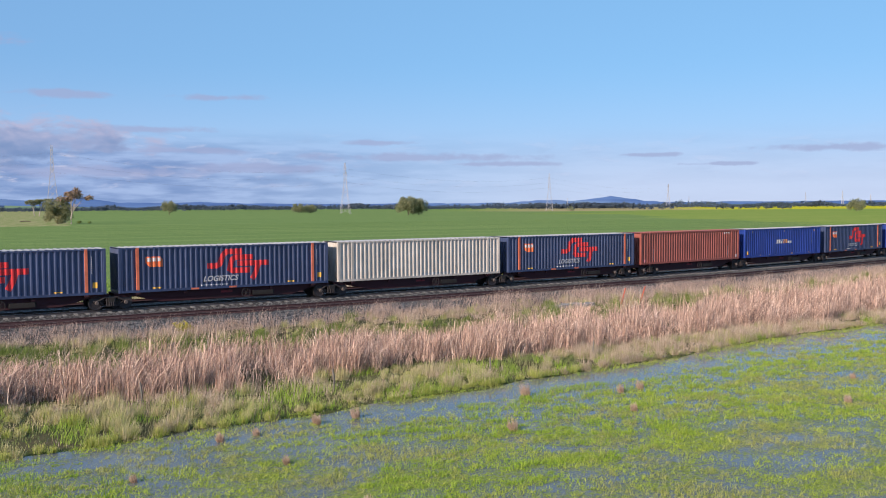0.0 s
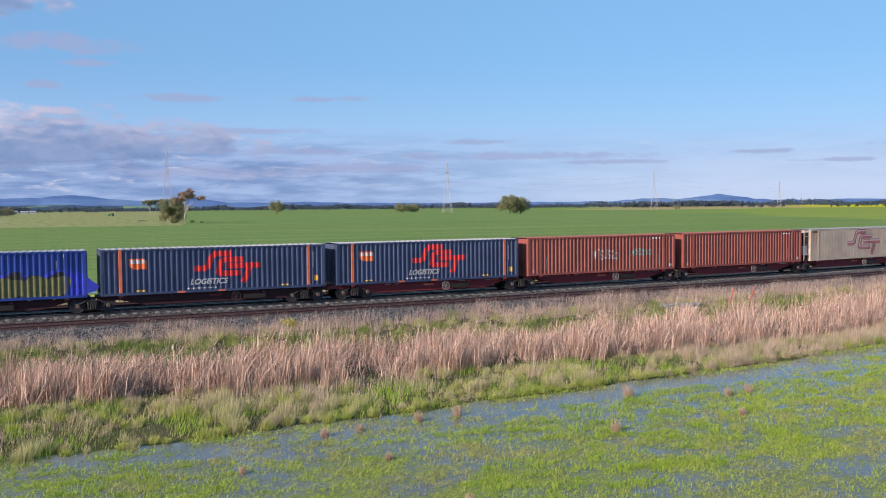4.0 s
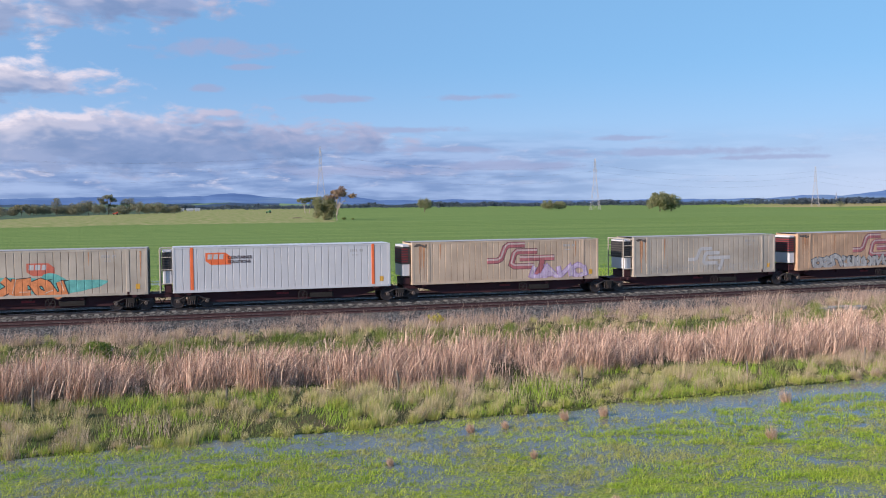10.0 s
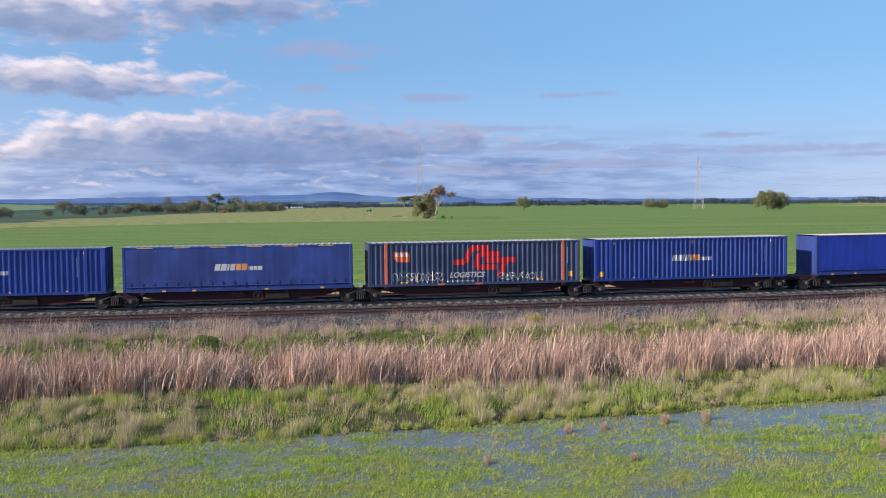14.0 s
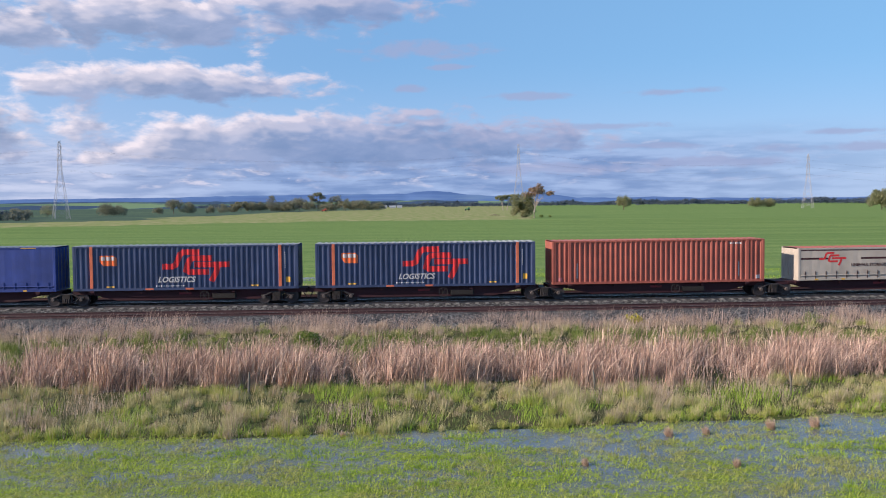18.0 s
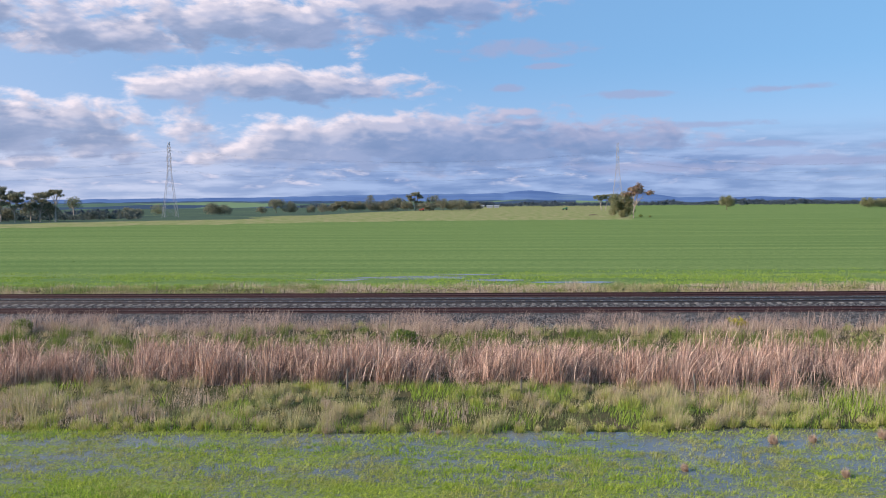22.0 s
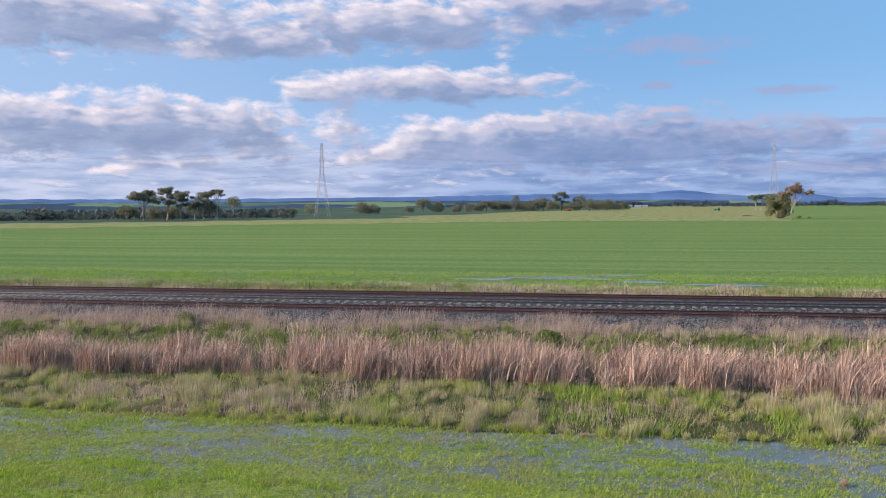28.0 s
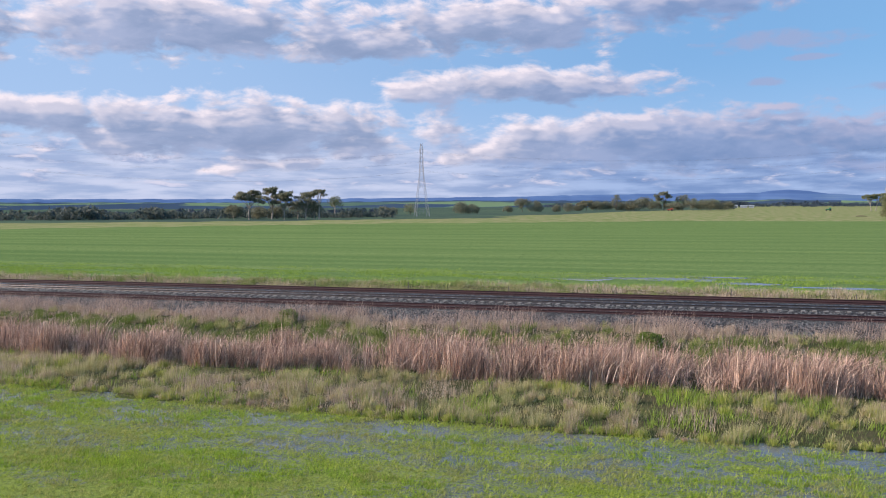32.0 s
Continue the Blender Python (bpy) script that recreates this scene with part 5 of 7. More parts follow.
    place(29, curtain_box(M_BRIGHTBLUE, "bright blue curtain-sided container with white frame", 12.19, 2.9, False, False, False, M_WHITE, M_FADEDBLUE))
    place(36, low_box("low white curtain-sided container with red emblem and dark bands"))


def motions():
    for thing, rows in RIDERS:
        walk(thing, rows)

# ---------- grass, reeds and crops ----------
def blades(name, base, height, width, lean, mat, label, category, bent=""):
    """Thousands of single blades in one mesh. lean: how far each tip hangs over, in metres, as (n, 2)."""
    n = len(base)
    a = RNG.random(n) * math.pi
    side = np.stack([np.cos(a), np.sin(a), np.zeros(n)], -1) * (width / 2)[:, None]
    over = np.concatenate([lean, np.zeros((n, 1))], 1)
    up = np.array([0, 0, 1.0])[None] * height[:, None]
    if bent:
        mid = base + up * (0.62 if bent == "bent" else 0.92) + over * (0.35 if bent == "bent" else 0.10)
        tip = base + up * (1.0 if bent == "bent" else 0.86) + over
        V = np.stack([base - side * 0.8, base + side * 0.8, mid + side, mid - side, tip + side * 0.45, tip - side * 0.45], 1).reshape(-1, 3)
        i = np.arange(n)[:, None] * 6
        F = np.concatenate([i + np.array([0, 1, 2, 3]), i + np.array([3, 2, 4, 5])])
    else:
        V = np.stack([base - side, base + side, base + up + over], 1).reshape(-1, 3)
        F = np.arange(n)[:, None] * 3 + np.array([0, 1, 2])
    ob = new(name, mesh_of(name, V, F, mat))
    return tagged(ob, label, category, kind="stuff")


def scatter(n, x0, x1, r0, r1, follow=True):
    x = RNG.uniform(x0, x1, n)
    r = RNG.uniform(r0, r1, n)
    return x, r + (bend(x) if follow else 0)


def rooted(x, y, dz=0.0):
    return np.stack([x, y, land(x, y) + dz], -1)


def lean_of(n, amount, wind=(0.5, 0.1)):
    return RNG.normal(0, 1, (n, 2)) * np.asarray(amount).reshape(-1, 1) + np.array(wind)[None] * np.asarray(amount).reshape(-1, 1)


def reed_edge(x):
    """The near edge of the reed bed."""
    return np.interp(x, [-90, -38, -20, 0, 20, 40, 58, 120], [37.0, 37.0, 37.4, 37.8, 38.5, 39.8, 42.3, 56])


def reed_depth(x):
    return np.interp(x, [-70, -30, 0, 20, 40, 60, 120], [3.4, 4.2, 5.0, 6.2, 7.8, 9.0, 10])


def build_reeds():
    n = 430000
    x = RNG.uniform(-72, 118, n)
    depth = RNG.random(n) ** 1.15 * reed_depth(x)
    wob = 1.3 * (value_noise(x, 0 * x, 5.0, 3) - 0.5) + 0.9 * (value_noise(x, 0 * x, 1.7, 9) - 0.5)
    y = reed_edge(x) + 0.4 + depth + wob
    thick = value_noise(x, y, 2.3, 5) * 0.45 + value_noise(x, y, 0.55, 6) * 0.55
    keep = RNG.random(n) < np.clip((thick - 0.435) * 6.5, 0.02, 0.80)
    x, y, thick = x[keep], y[keep], thick[keep]
    n = len(x)
    h = (0.60 + 0.65 * value_noise(x, y, 2.6, 11) + 0.65 * value_noise(x, y, 0.7, 12)) * (0.45 + 0.75 * RNG.random(n) ** 0.8) * np.clip((thick - 0.37) * 4.5, 0.42, 1.10)
    kind = RNG.random(n)
    for lo, hi, wide, how, lb in ((0.0, 0.56, (0.013, 0.027), "", "dense bed of dry pinkish-brown reeds"), (0.56, 0.89, (0.012, 0.024), "bent", "bent dry reeds"), (0.89, 1.0, (0.012, 0.024), "folded", "dry reeds with snapped and hanging leaf tips")):
        sel = (kind >= lo) & (kind < hi)
        c = int(sel.sum())
        lean = lean_of(c, (0.13 + 0.46 * RNG.random(c) ** 2.4) * h[sel], (0.8, 0.1))
        if how == "folded":
            lean = lean_of(c, RNG.uniform(0.10, 0.30, c), (0.6, -0.2))
        blades("reed_bed", rooted(x[sel], y[sel]), h[sel], RNG.uniform(*wide, c), lean, M_REED, lb, "reeds", how)
    # broken stalks that lie across the others
    n = 14000
    x = RNG.uniform(-72, 118, n)
    y = reed_edge(x) + 0.2 + RNG.random(n) * 5.2
    h = RNG.uniform(0.15, 0.95, n)
    blades("fallen_reeds", rooted(x, y, 0.35), h, RNG.uniform(0.012, 0.024, n), lean_of(n, 0.50, (0, 0)), M_REED, "broken dry reeds leaning across the bed", "reeds", "bent")


M_PALETUSSOCK = foliage("pale_tussock", [(0.0, (0.25, 0.26, 0.10)), (0.5, (0.46, 0.44, 0.21)), (1.0, (0.68, 0.58, 0.37))], 0.3)


M_FRESHTUSSOCK = foliage("fresh_tussock", [(0.0, (0.20, 0.26, 0.045)), (0.5, (0.36, 0.40, 0.085)), (1.0, (0.56, 0.53, 0.19))], 0.3)
M_DEEPTUSSOCK = foliage("deep_tussock", [(0.0, (0.15, 0.165, 0.06)), (0.5, (0.30, 0.29, 0.125)), (1.0, (0.56, 0.47, 0.29))], 0.25)


def build_tussocks():
    """Domed clumps of grass between the flood and the reeds, with low shaded growth between them."""
    n, rim = 2300, 300
    x = RNG.uniform(-68, 100, n)
    e, r = edge_y(x), reed_edge(x) + 0.9
    first = np.arange(n) < rim
    u = np.where(first, RNG.random(n) * 0.07, 0.05 + 0.95 * RNG.random(n))
    y = e + 0.05 + (r - e) * u
    # gaps between the tussocks, where only low growth stands
    open_ground = value_noise(x, y, 1.5, 24) * 0.6 + value_noise(x, y, 4.5, 25) * 0.4
    keep = first | (open_ground > 0.40)
    x, y, first = x[keep], y[keep], first[keep]
    n = len(x)
    size = np.where(first, RNG.uniform(0.26, 0.60, n), RNG.uniform(0.34, 0.78, n) * (0.62 + 0.62 * value_noise(x, y, 4.0, 21)))
    straw = value_noise(x, y, 3.4, 23) * 0.45 + RNG.random(n) * 0.55
    fresh = RNG.random(n) < np.where(first, 0.75, 0.22)
    bleached = straw + np.clip((x - 20) / 16, 0, 0.7) > 0.86
    heap = {}
    for k in range(n):
        m = int(80 + 215 * size[k])
        a, q = RNG.random(m) * 6.283, RNG.random(m) ** 0.7
        plume = RNG.random(m) < (0.75 if bleached[k] else 0.10 if fresh[k] else 0.30 + 0.35 * straw[k])
        h = size[k] * RNG.uniform(0.60, 1.0, m) * np.sqrt(1.0 - 0.80 * q * q) * np.where(plume, RNG.uniform(0.85, 1.35, m), 0.80)
        out = np.stack([np.cos(a), np.sin(a)], -1)
        p = np.stack([x[k] + out[:, 0] * q * 0.46 * size[k], y[k] + out[:, 1] * q * 0.46 * size[k], np.zeros(m)], -1)
        w = RNG.uniform(0.010, 0.022, m) * np.where(plume, 0.8, 1.1)
        ln = out * (0.20 * q + 0.10 * RNG.random(m))[:, None] * size[k] + np.array([0.10, 0.02])[None] * h[:, None] + RNG.normal(0, 0.10, (m, 2)) * (h * plume)[:, None]
        core = 0 if fresh[k] else 1 if straw[k] > 0.50 else 2
        top = 4 if bleached[k] or straw[k] < 0.42 else 3
        for kind, sel in ((core, ~plume), (top, plume)):
            heap.setdefault(kind, []).append((p[sel], h[sel], w[sel], ln[sel]))
    for kind, mat, lb in ((0, M_FRESHTUSSOCK, "fresh yellow-green round tussocks at the water's edge"), (1, M_TUSSOCK, "yellow-green tussock grass before the reeds"), (2, M_DEEPTUSSOCK, "dark olive tussock grass before the reeds"), (3, M_PALETUSSOCK, "pale straw stalks standing out of the tussocks"), (4, M_DRY, "bleached pinkish straw stalks of the tussocks")):
        p, h, w, ln = [np.concatenate(q) for q in zip(*heap[kind])]
        p[:, 2] = land(p[:, 0], p[:, 1])
        blades("tussock_grass", p, h, w, ln, mat, lb, "grass")
    n = 210000
    x = RNG.uniform(-68, 100, n)
    e, r = edge_y(x), reed_edge(x) + 1.0
    y = e - 0.1 + (r - e + 0.1) * RNG.random(n)
    k = value_noise(x, y * 0.7, 1.6, 31) * 0.55 + value_noise(x, y, 0.55, 32) * 0.45
    gap = value_noise(x, y, 1.5, 24) * 0.6 + value_noise(x, y, 4.5, 25) * 0.4
    keep = RNG.random(n) < np.clip((k - 0.22) * 3.2, 0.45, 1) * np.clip((gap - 0.26) * 6, 0.38, 1)
    x, y, e, k = x[keep], y[keep], e[keep], k[keep]
    n = len(x)
    h = (0.09 + 0.42 * k) * RNG.uniform(0.45, 1.1, n) * np.interp(y - e, [0, 0.9, 1.6], [0.30, 0.60, 1.0])
    m = value_noise(x, y * 0.6, 3.2, 33) * 0.7 + value_noise(x, y, 0.9, 34) * 0.3 + np.clip((x - 20) / 40, 0, 0.3) > 0.60
    for sel, mat, nm, lb in ((~m, M_MIXED, "rank_grass", "rank green and straw grass among the tussocks"), (m, M_DRY, "straw_grass", "pale straw-coloured dead grass")):
        c = int(sel.sum())
        blades(nm, rooted(x[sel], y[sel]), h[sel] * (1.0 if mat is M_MIXED else 1.5), RNG.uniform(0.010, 0.022, c), lean_of(c, 0.24 * h[sel]), mat, lb, "grass")
    # fresh green patches among the tussocks
    n = 100000
    x = RNG.uniform(-68, 100, n)
    e, r = edge_y(x), reed_edge(x) + 0.8
    y = e + (r - e) * RNG.random(n)
    keep = value_noise(x, y * 0.8, 1.3, 36) * 0.65 + value_noise(x, y, 0.5, 37) * 0.35 + np.interp(y - e, [0, 1.6], [0.06, 0.0]) + 0.05 * ((x > 8) & (x < 26)) - np.clip((x - 26) / 60, 0, 0.1) > 0.60
    x, y = x[keep], y[keep]
    h = RNG.uniform(0.12, 0.50, len(x))
    blades("green_clumps", rooted(x, y), h, RNG.uniform(0.014, 0.030, len(x)), lean_of(len(x), 0.25 * h), M_WETEDGE, "fresh bright green grass patches among the tussocks", "grass")
    # bright low weeds at the water's rim
    n = 34000
    x = RNG.uniform(-60, 90, n)
    y = edge_y(x) + RNG.normal(-0.05, 0.45, n)
    keep = RNG.random(n) < np.clip((value_noise(x, y, 1.1, 35) - 0.42) * 3, 0, 1)
    x, y = x[keep], y[keep]
    n = len(x)
    h = RNG.uniform(0.04, 0.17, n)
    blades("water_weeds", np.stack([x, y, np.maximum(land(x, y), 0.0)], -1), h, RNG.uniform(0.015, 0.035, n), lean_of(n, 0.09), M_LUSH, "bright green low weeds at the water's rim", "weeds")


def build_meadow():
    """Short bright grass that stands in the flood, thick in places and thin in others."""
    n = 2100000
    x = RNG.uniform(-48, 74, n)
    y = 16 + 23 * RNG.random(n) ** 0.9
    e = edge_y(x)
    keep = (y < e + 0.2) & (np.abs(x) < 10 + 1.55 * y) & (np.hypot(x, y) > 22.5)
    x, y, e = x[keep], y[keep], e[keep]
    right = np.clip((x + 4) / 26, 0, 1)
    wet = np.clip((y - (e - 6.0)) / 5.0, 0, 1) * (0.12 + 0.16 * right) + right * 0.04
    broad = 0.20 * value_noise(x * 0.45, y, 2.6, 41) + 0.34 * value_noise(x * 0.7, y, 0.60, 43) + 0.46 * value_noise(x, y, 0.20, 44)
    keep = RNG.random(len(x)) < np.clip((broad - 0.33 - 0.85 * wet) * 3.2, 0.07, 0.70)
    x, y, broad, wet = x[keep], y[keep], broad[keep], wet[keep]
    n = len(x)
    h = RNG.uniform(0.02, 0.115, n) * (0.35 + 1.3 * broad) * (1.1 - wet)
    blades("meadow_grass", np.stack([x, y, np.full(n, -0.01)], -1), h + 0.01, RNG.uniform(0.011, 0.026, n), lean_of(n, 0.06), M_LUSH, "short bright green grass standing in shallow flood water", "grass")


def build_clumps():
    """Taller green bunches that stand out of the wet meadow."""
    P, H, W, Ln = [], [], [], []
    n = 5400
    y = 21 + 14 * RNG.random(n)
    x = RNG.uniform(-1, 1, n) * (10 + 1.2 * y) + 6
    keep = (y < edge_y(x) - 0.4) & (value_noise(x * 0.4, y, 2.4, 47) > 0.39 + 0.15 * np.clip((x + 8) / 20, 0, 1))
    for cx, cy in zip(x[keep], y[keep]):
        s = 0.07 + 0.22 * RNG.random() ** 1.5
        m = 44
        a, q = RNG.random(m) * 6.283, np.sqrt(RNG.random(m))
        out = np.stack([np.cos(a) * 1.5, np.sin(a)], -1)
        h = s * RNG.uniform(0.5, 1.0, m) * (1 - 0.4 * q * q)
        P.append(np.stack([cx + out[:, 0] * q * 1.1 * s, cy + out[:, 1] * q * 1.1 * s, np.full(m, -0.01)], -1))
        H.append(h)
        W.append(RNG.uniform(0.012, 0.024, m))
        Ln.append(out * (0.35 * q + 0.2 * RNG.random(m))[:, None] * h[:, None])
    blades("meadow_clumps", np.concatenate(P), np.concatenate(H), np.concatenate(W), np.concatenate(Ln), M_CLUMP, "bright green grass clumps standing out of the wet meadow", "grass")


def domes(name, x, y, size, count, mat, label, fan=0.22, wind=0.14):
    """Rounded bunches of fine blades, in one mesh."""
    P, H, W, Ln = [], [], [], []
    for cx, cy, g in zip(x, y, size):
        m = int(count * (0.5 + g))
        a, q = RNG.random(m) * 6.283, RNG.random(m) ** 0.7
        h = g * RNG.uniform(0.60, 1.0, m) * np.sqrt(1.0 - 0.80 * q * q)
        out = np.stack([np.cos(a), np.sin(a)], -1)
        P.append(np.stack([cx + out[:, 0] * q * 0.55 * g, cy + out[:, 1] * q * 0.45 * g, np.zeros(m)], -1))
        H.append(h)
        W.append(RNG.uniform(0.012, 0.026, m))
        Ln.append(out * (fan * q + 0.12 * RNG.random(m))[:, None] * g + np.array([wind, 0.03])[None] * h[:, None])
    p, h, w, ln = [np.concatenate(q) for q in (P, H, W, Ln)]
    p[:, 2] = land(p[:, 0], p[:, 1])
    blades(name, p, h, w, ln, mat, label, "grass")


def build_verge():
    """Rank grass between the reeds and the ballast."""
    n = 170000
    x, y = scatter(n, -75, 122, 40.5, 54.2)
    low = reed_edge(x) + reed_depth(x) - 0.8
    keep = (y > low) & (RNG.random(n) < np.clip((value_noise(x, y, 1.7, 50) - 0.25) * 5, 0.15, 1))
    x, y, low = x[keep], y[keep], low[keep]
    r = y - bend(x)
    k = value_noise(x, y, 2.6, 51) * 0.6 + value_noise(x, y, 0.9, 53) * 0.4
    h = (0.10 + 0.46 * k) * RNG.uniform(0.5, 1.1, len(x))
    dry = (value_noise(x, y, 4.2, 55) * 0.55 + value_noise(x, y, 1.5, 57) * 0.30 + np.clip((r - 49.5) / 16, -0.12, 0.12) + 0.04 * (x > 34)) > 0.50
    for sel, mat, nm, lb in ((~dry, M_MIXED, "rank_grass", "rank green grass beside the railway"), (dry, M_DRY, "straw_grass", "tall pale dead grass beside the railway")):
        c = int(sel.sum())
        blades(nm, rooted(x[sel], y[sel]), h[sel] * (0.8 if mat is M_MIXED else 1.0), RNG.uniform(0.014, 0.028, c), lean_of(c, 0.22 * h[sel]), mat, lb, "grass")
    # bunches of green and of straw, each with its own shaded side
    n = 2600
    x, y = scatter(n, -73, 118, 42.0, 54.0)
    ok = y > reed_edge(x) + reed_depth(x) - 0.4
    x, y = x[ok], y[ok]
    r = y - bend(x)
    pick = value_noise(x * 0.6, y, 2.6, 59) * 0.6 + RNG.random(len(x)) * 0.4 + np.clip((r - 50.8) / 9, -0.25, 0.25)
    size = RNG.uniform(0.30, 0.72, len(x)) * (0.7 + 0.6 * value_noise(x, y, 3.0, 60))
    g, d = pick < 0.50, pick > 0.66
    size = size * np.where(g, 1.0 + 0.5 * RNG.random(len(x)) ** 3, 1.0)
    domes("green_clumps", x[g], y[g], size[g], 110, M_LUSH_DARK, "rounded bunches of fresh green grass beside the railway")
    domes("straw_clumps", x[d], y[d], size[d] * 1.25, 90, M_DRY, "rounded bunches of pale dead grass beside the railway", 0.30)
    domes("rank_clumps", x[~g & ~d], y[~g & ~d], size[~g & ~d], 100, M_TUSSOCK, "yellow-green bunches of rank grass beside the railway")
    # tall plumes at the foot of the ballast
    n = 44000
    x, y = scatter(n, -75, 120, 50.6, 55.0)
    keep = RNG.random(n) < np.clip((value_noise(x, y * 0.3, 2.2, 61) * 0.7 + value_noise(x, y, 0.7, 62) * 0.3 - 0.42) * 4, 0, 1)
    x, y = x[keep], y[keep]
    h = RNG.uniform(0.35, 1.15, len(x)) * (0.6 + 0.7 * value_noise(x, y, 1.9, 58))
    blades("tall_dead_grass", rooted(x, y), h, RNG.uniform(0.007, 0.014, len(x)), lean_of(len(x), 0.20 * h, (0.7, 0.1)), M_PLUME, "tall feathery dead grass at the foot of the ballast", "grass", "bent")
    # thinner dead grass over the edge of the ballast
    n = 92000
    x, y = scatter(n, -75, 120, 52.6, 55.9)
    r = y - bend(x)
    keep = RNG.random(n) < np.clip((value_noise(x * 0.5, y, 1.6, 66) * 0.6 + value_noise(x, y, 0.6, 64) * 0.4 - 0.24 - 0.09 * (r - 53.4)) * 4, 0, 1)
    x, y, r = x[keep], y[keep], r[keep]
    h = RNG.uniform(0.25, 0.95, len(x)) * np.interp(r, [53.4, 55.9], [0.9, 0.50]) * (0.5 + 0.9 * value_noise(x, y, 1.3, 56))
    z = np.interp(r, [53.1, 55.1, 56.0], [0.45, 1.0, 1.09])
    blades("ballast_grass", np.stack([x, y, z - 0.02], -1), h, RNG.uniform(0.007, 0.014, len(x)), lean_of(len(x), 0.24 * h, (0.7, 0.1)), M_PLUME, "thin dead grass growing over the edge of the ballast", "grass")
    # far side of the line
    n = 110000
    x, y = scatter(n, -110, 150, 72.5, 88.0)
    r = y - bend(x)
    k = value_noise(x, y, 2.0, 63)
    h = (0.10 + 0.85 * k * k + 0.2 * value_noise(x, y, 0.8, 68)) * RNG.uniform(0.5, 1.1, n)
    dry = value_noise(x * 0.4, y, 3.0, 65) * 0.7 + value_noise(x, y, 1.1, 69) * 0.3 + np.clip((r - 74) / 12, -0.2, 0.05) + np.clip((x + 18) / 90, 0, 0.2) > 0.55
    for sel, mat, nm, lb in ((~dry, M_MIXED, "rank_grass", "rank green grass beyond the tracks"), (dry, M_DRY, "straw_grass", "strip of pale dead grass along the fence")):
        c = int(sel.sum())
        blades(nm, rooted(x[sel], y[sel]), h[sel] * 0.80, RNG.uniform(0.025, 0.05, c), lean_of(c, 0.22 * h[sel]), mat, lb, "grass")
    x, y = scatter(620, -100, 140, 74.0, 87.0)
    dark = RNG.random(len(x)) < 0.4
    size = RNG.uniform(0.40, 1.10, len(x))
    domes("far_clumps", x[~dark], y[~dark], size[~dark], 60, M_DEEPTUSSOCK, "olive bunches of rank grass beyond the tracks", 0.25)
    domes("far_clumps", x[dark], y[dark], size[dark], 60, M_LUSH_DARK, "dark green bunches of rank grass beyond the tracks", 0.25)
    # bright grass round the puddles
    n = 230000
    x, y = scatter(n, -130, 170, 84, 111)
    r = y - bend(x)
    keep = RNG.random(n) < np.clip(1.1 - (r - 98) / 10, 0, 1) * np.clip((value_noise(x * 0.4, y, 2.0, 67) - 0.30) * 3, 0, 1)
    keep &= dry_land(x, y)
    x, y = x[keep], y[keep]
    h = RNG.uniform(0.06, 0.20, len(x))
    blades("wet_field_edge", rooted(x, y), h, RNG.uniform(0.035, 0.07, len(x)), lean_of(len(x), 0.3 * h), M_WETEDGE, "bright green grass at the wet edge of the field", "grass")


def build_crop():
    n = 330000
    x = RNG.uniform(-220, 330, n)
    d = 86 + 340 * RNG.random(n) ** 2.3
    y = d + bend(x) * np.clip(1 - (d - 120) / 200, 0, 1)
    az = np.degrees(np.arctan2(x, y))
    k = value_noise(x * 0.25, y, 4.0, 71) * 0.5 + value_noise(x, y, 1.1, 73) * 0.5
    keep = (az > -52) & (az < 60) & (np.hypot(x, y) < pasture_from(az) - 4) & (RNG.random(n) < np.clip((k - 0.18) * 2.2, 0, 1)) & (d > 88 + 6 * value_noise(x, 0 * x, 9.0, 75)) & dry_land(x, y)
    x, y, k = x[keep], y[keep], k[keep]
    n = len(x)
    h = RNG.uniform(0.04, 0.16, n) * (0.6 + 0.7 * k)
    blades("young_wheat", rooted(x, y), h, RNG.uniform(0.03, 0.055, n) * (1 + (y - 85) / 140), lean_of(n, 0.3 * h), M_WHEAT, "even green field of young wheat", "crop")


# ---------- trees ----------
def leaf_cloud(centres, radii, count, size, rng, squash=0.75):
    """Small leaves, three-cornered, thrown about a set of centres."""
    which = rng.integers(0, len(centres), count)
    v = rng.normal(0, 1, (count, 3))
    v /= np.linalg.norm(v, axis=1, keepdims=True)
    v *= (rng.random((count, 1)) ** 0.45)
    c = np.asarray(centres)[which] + v * np.asarray(radii)[which][:, None] * np.array([1, 1, squash])
    a, b = rng.normal(0, 1, (count, 3)), rng.normal(0, 1, (count, 3))
    s = size * rng.uniform(0.6, 1.3, (count, 1))
    V = np.stack([c + a * s * 0.5, c + b * s * 0.5, c - (a + b) * s * 0.4], 1).reshape(-1, 3)
    return V, np.arange(count)[:, None] * 3 + np.array([0, 1, 2])


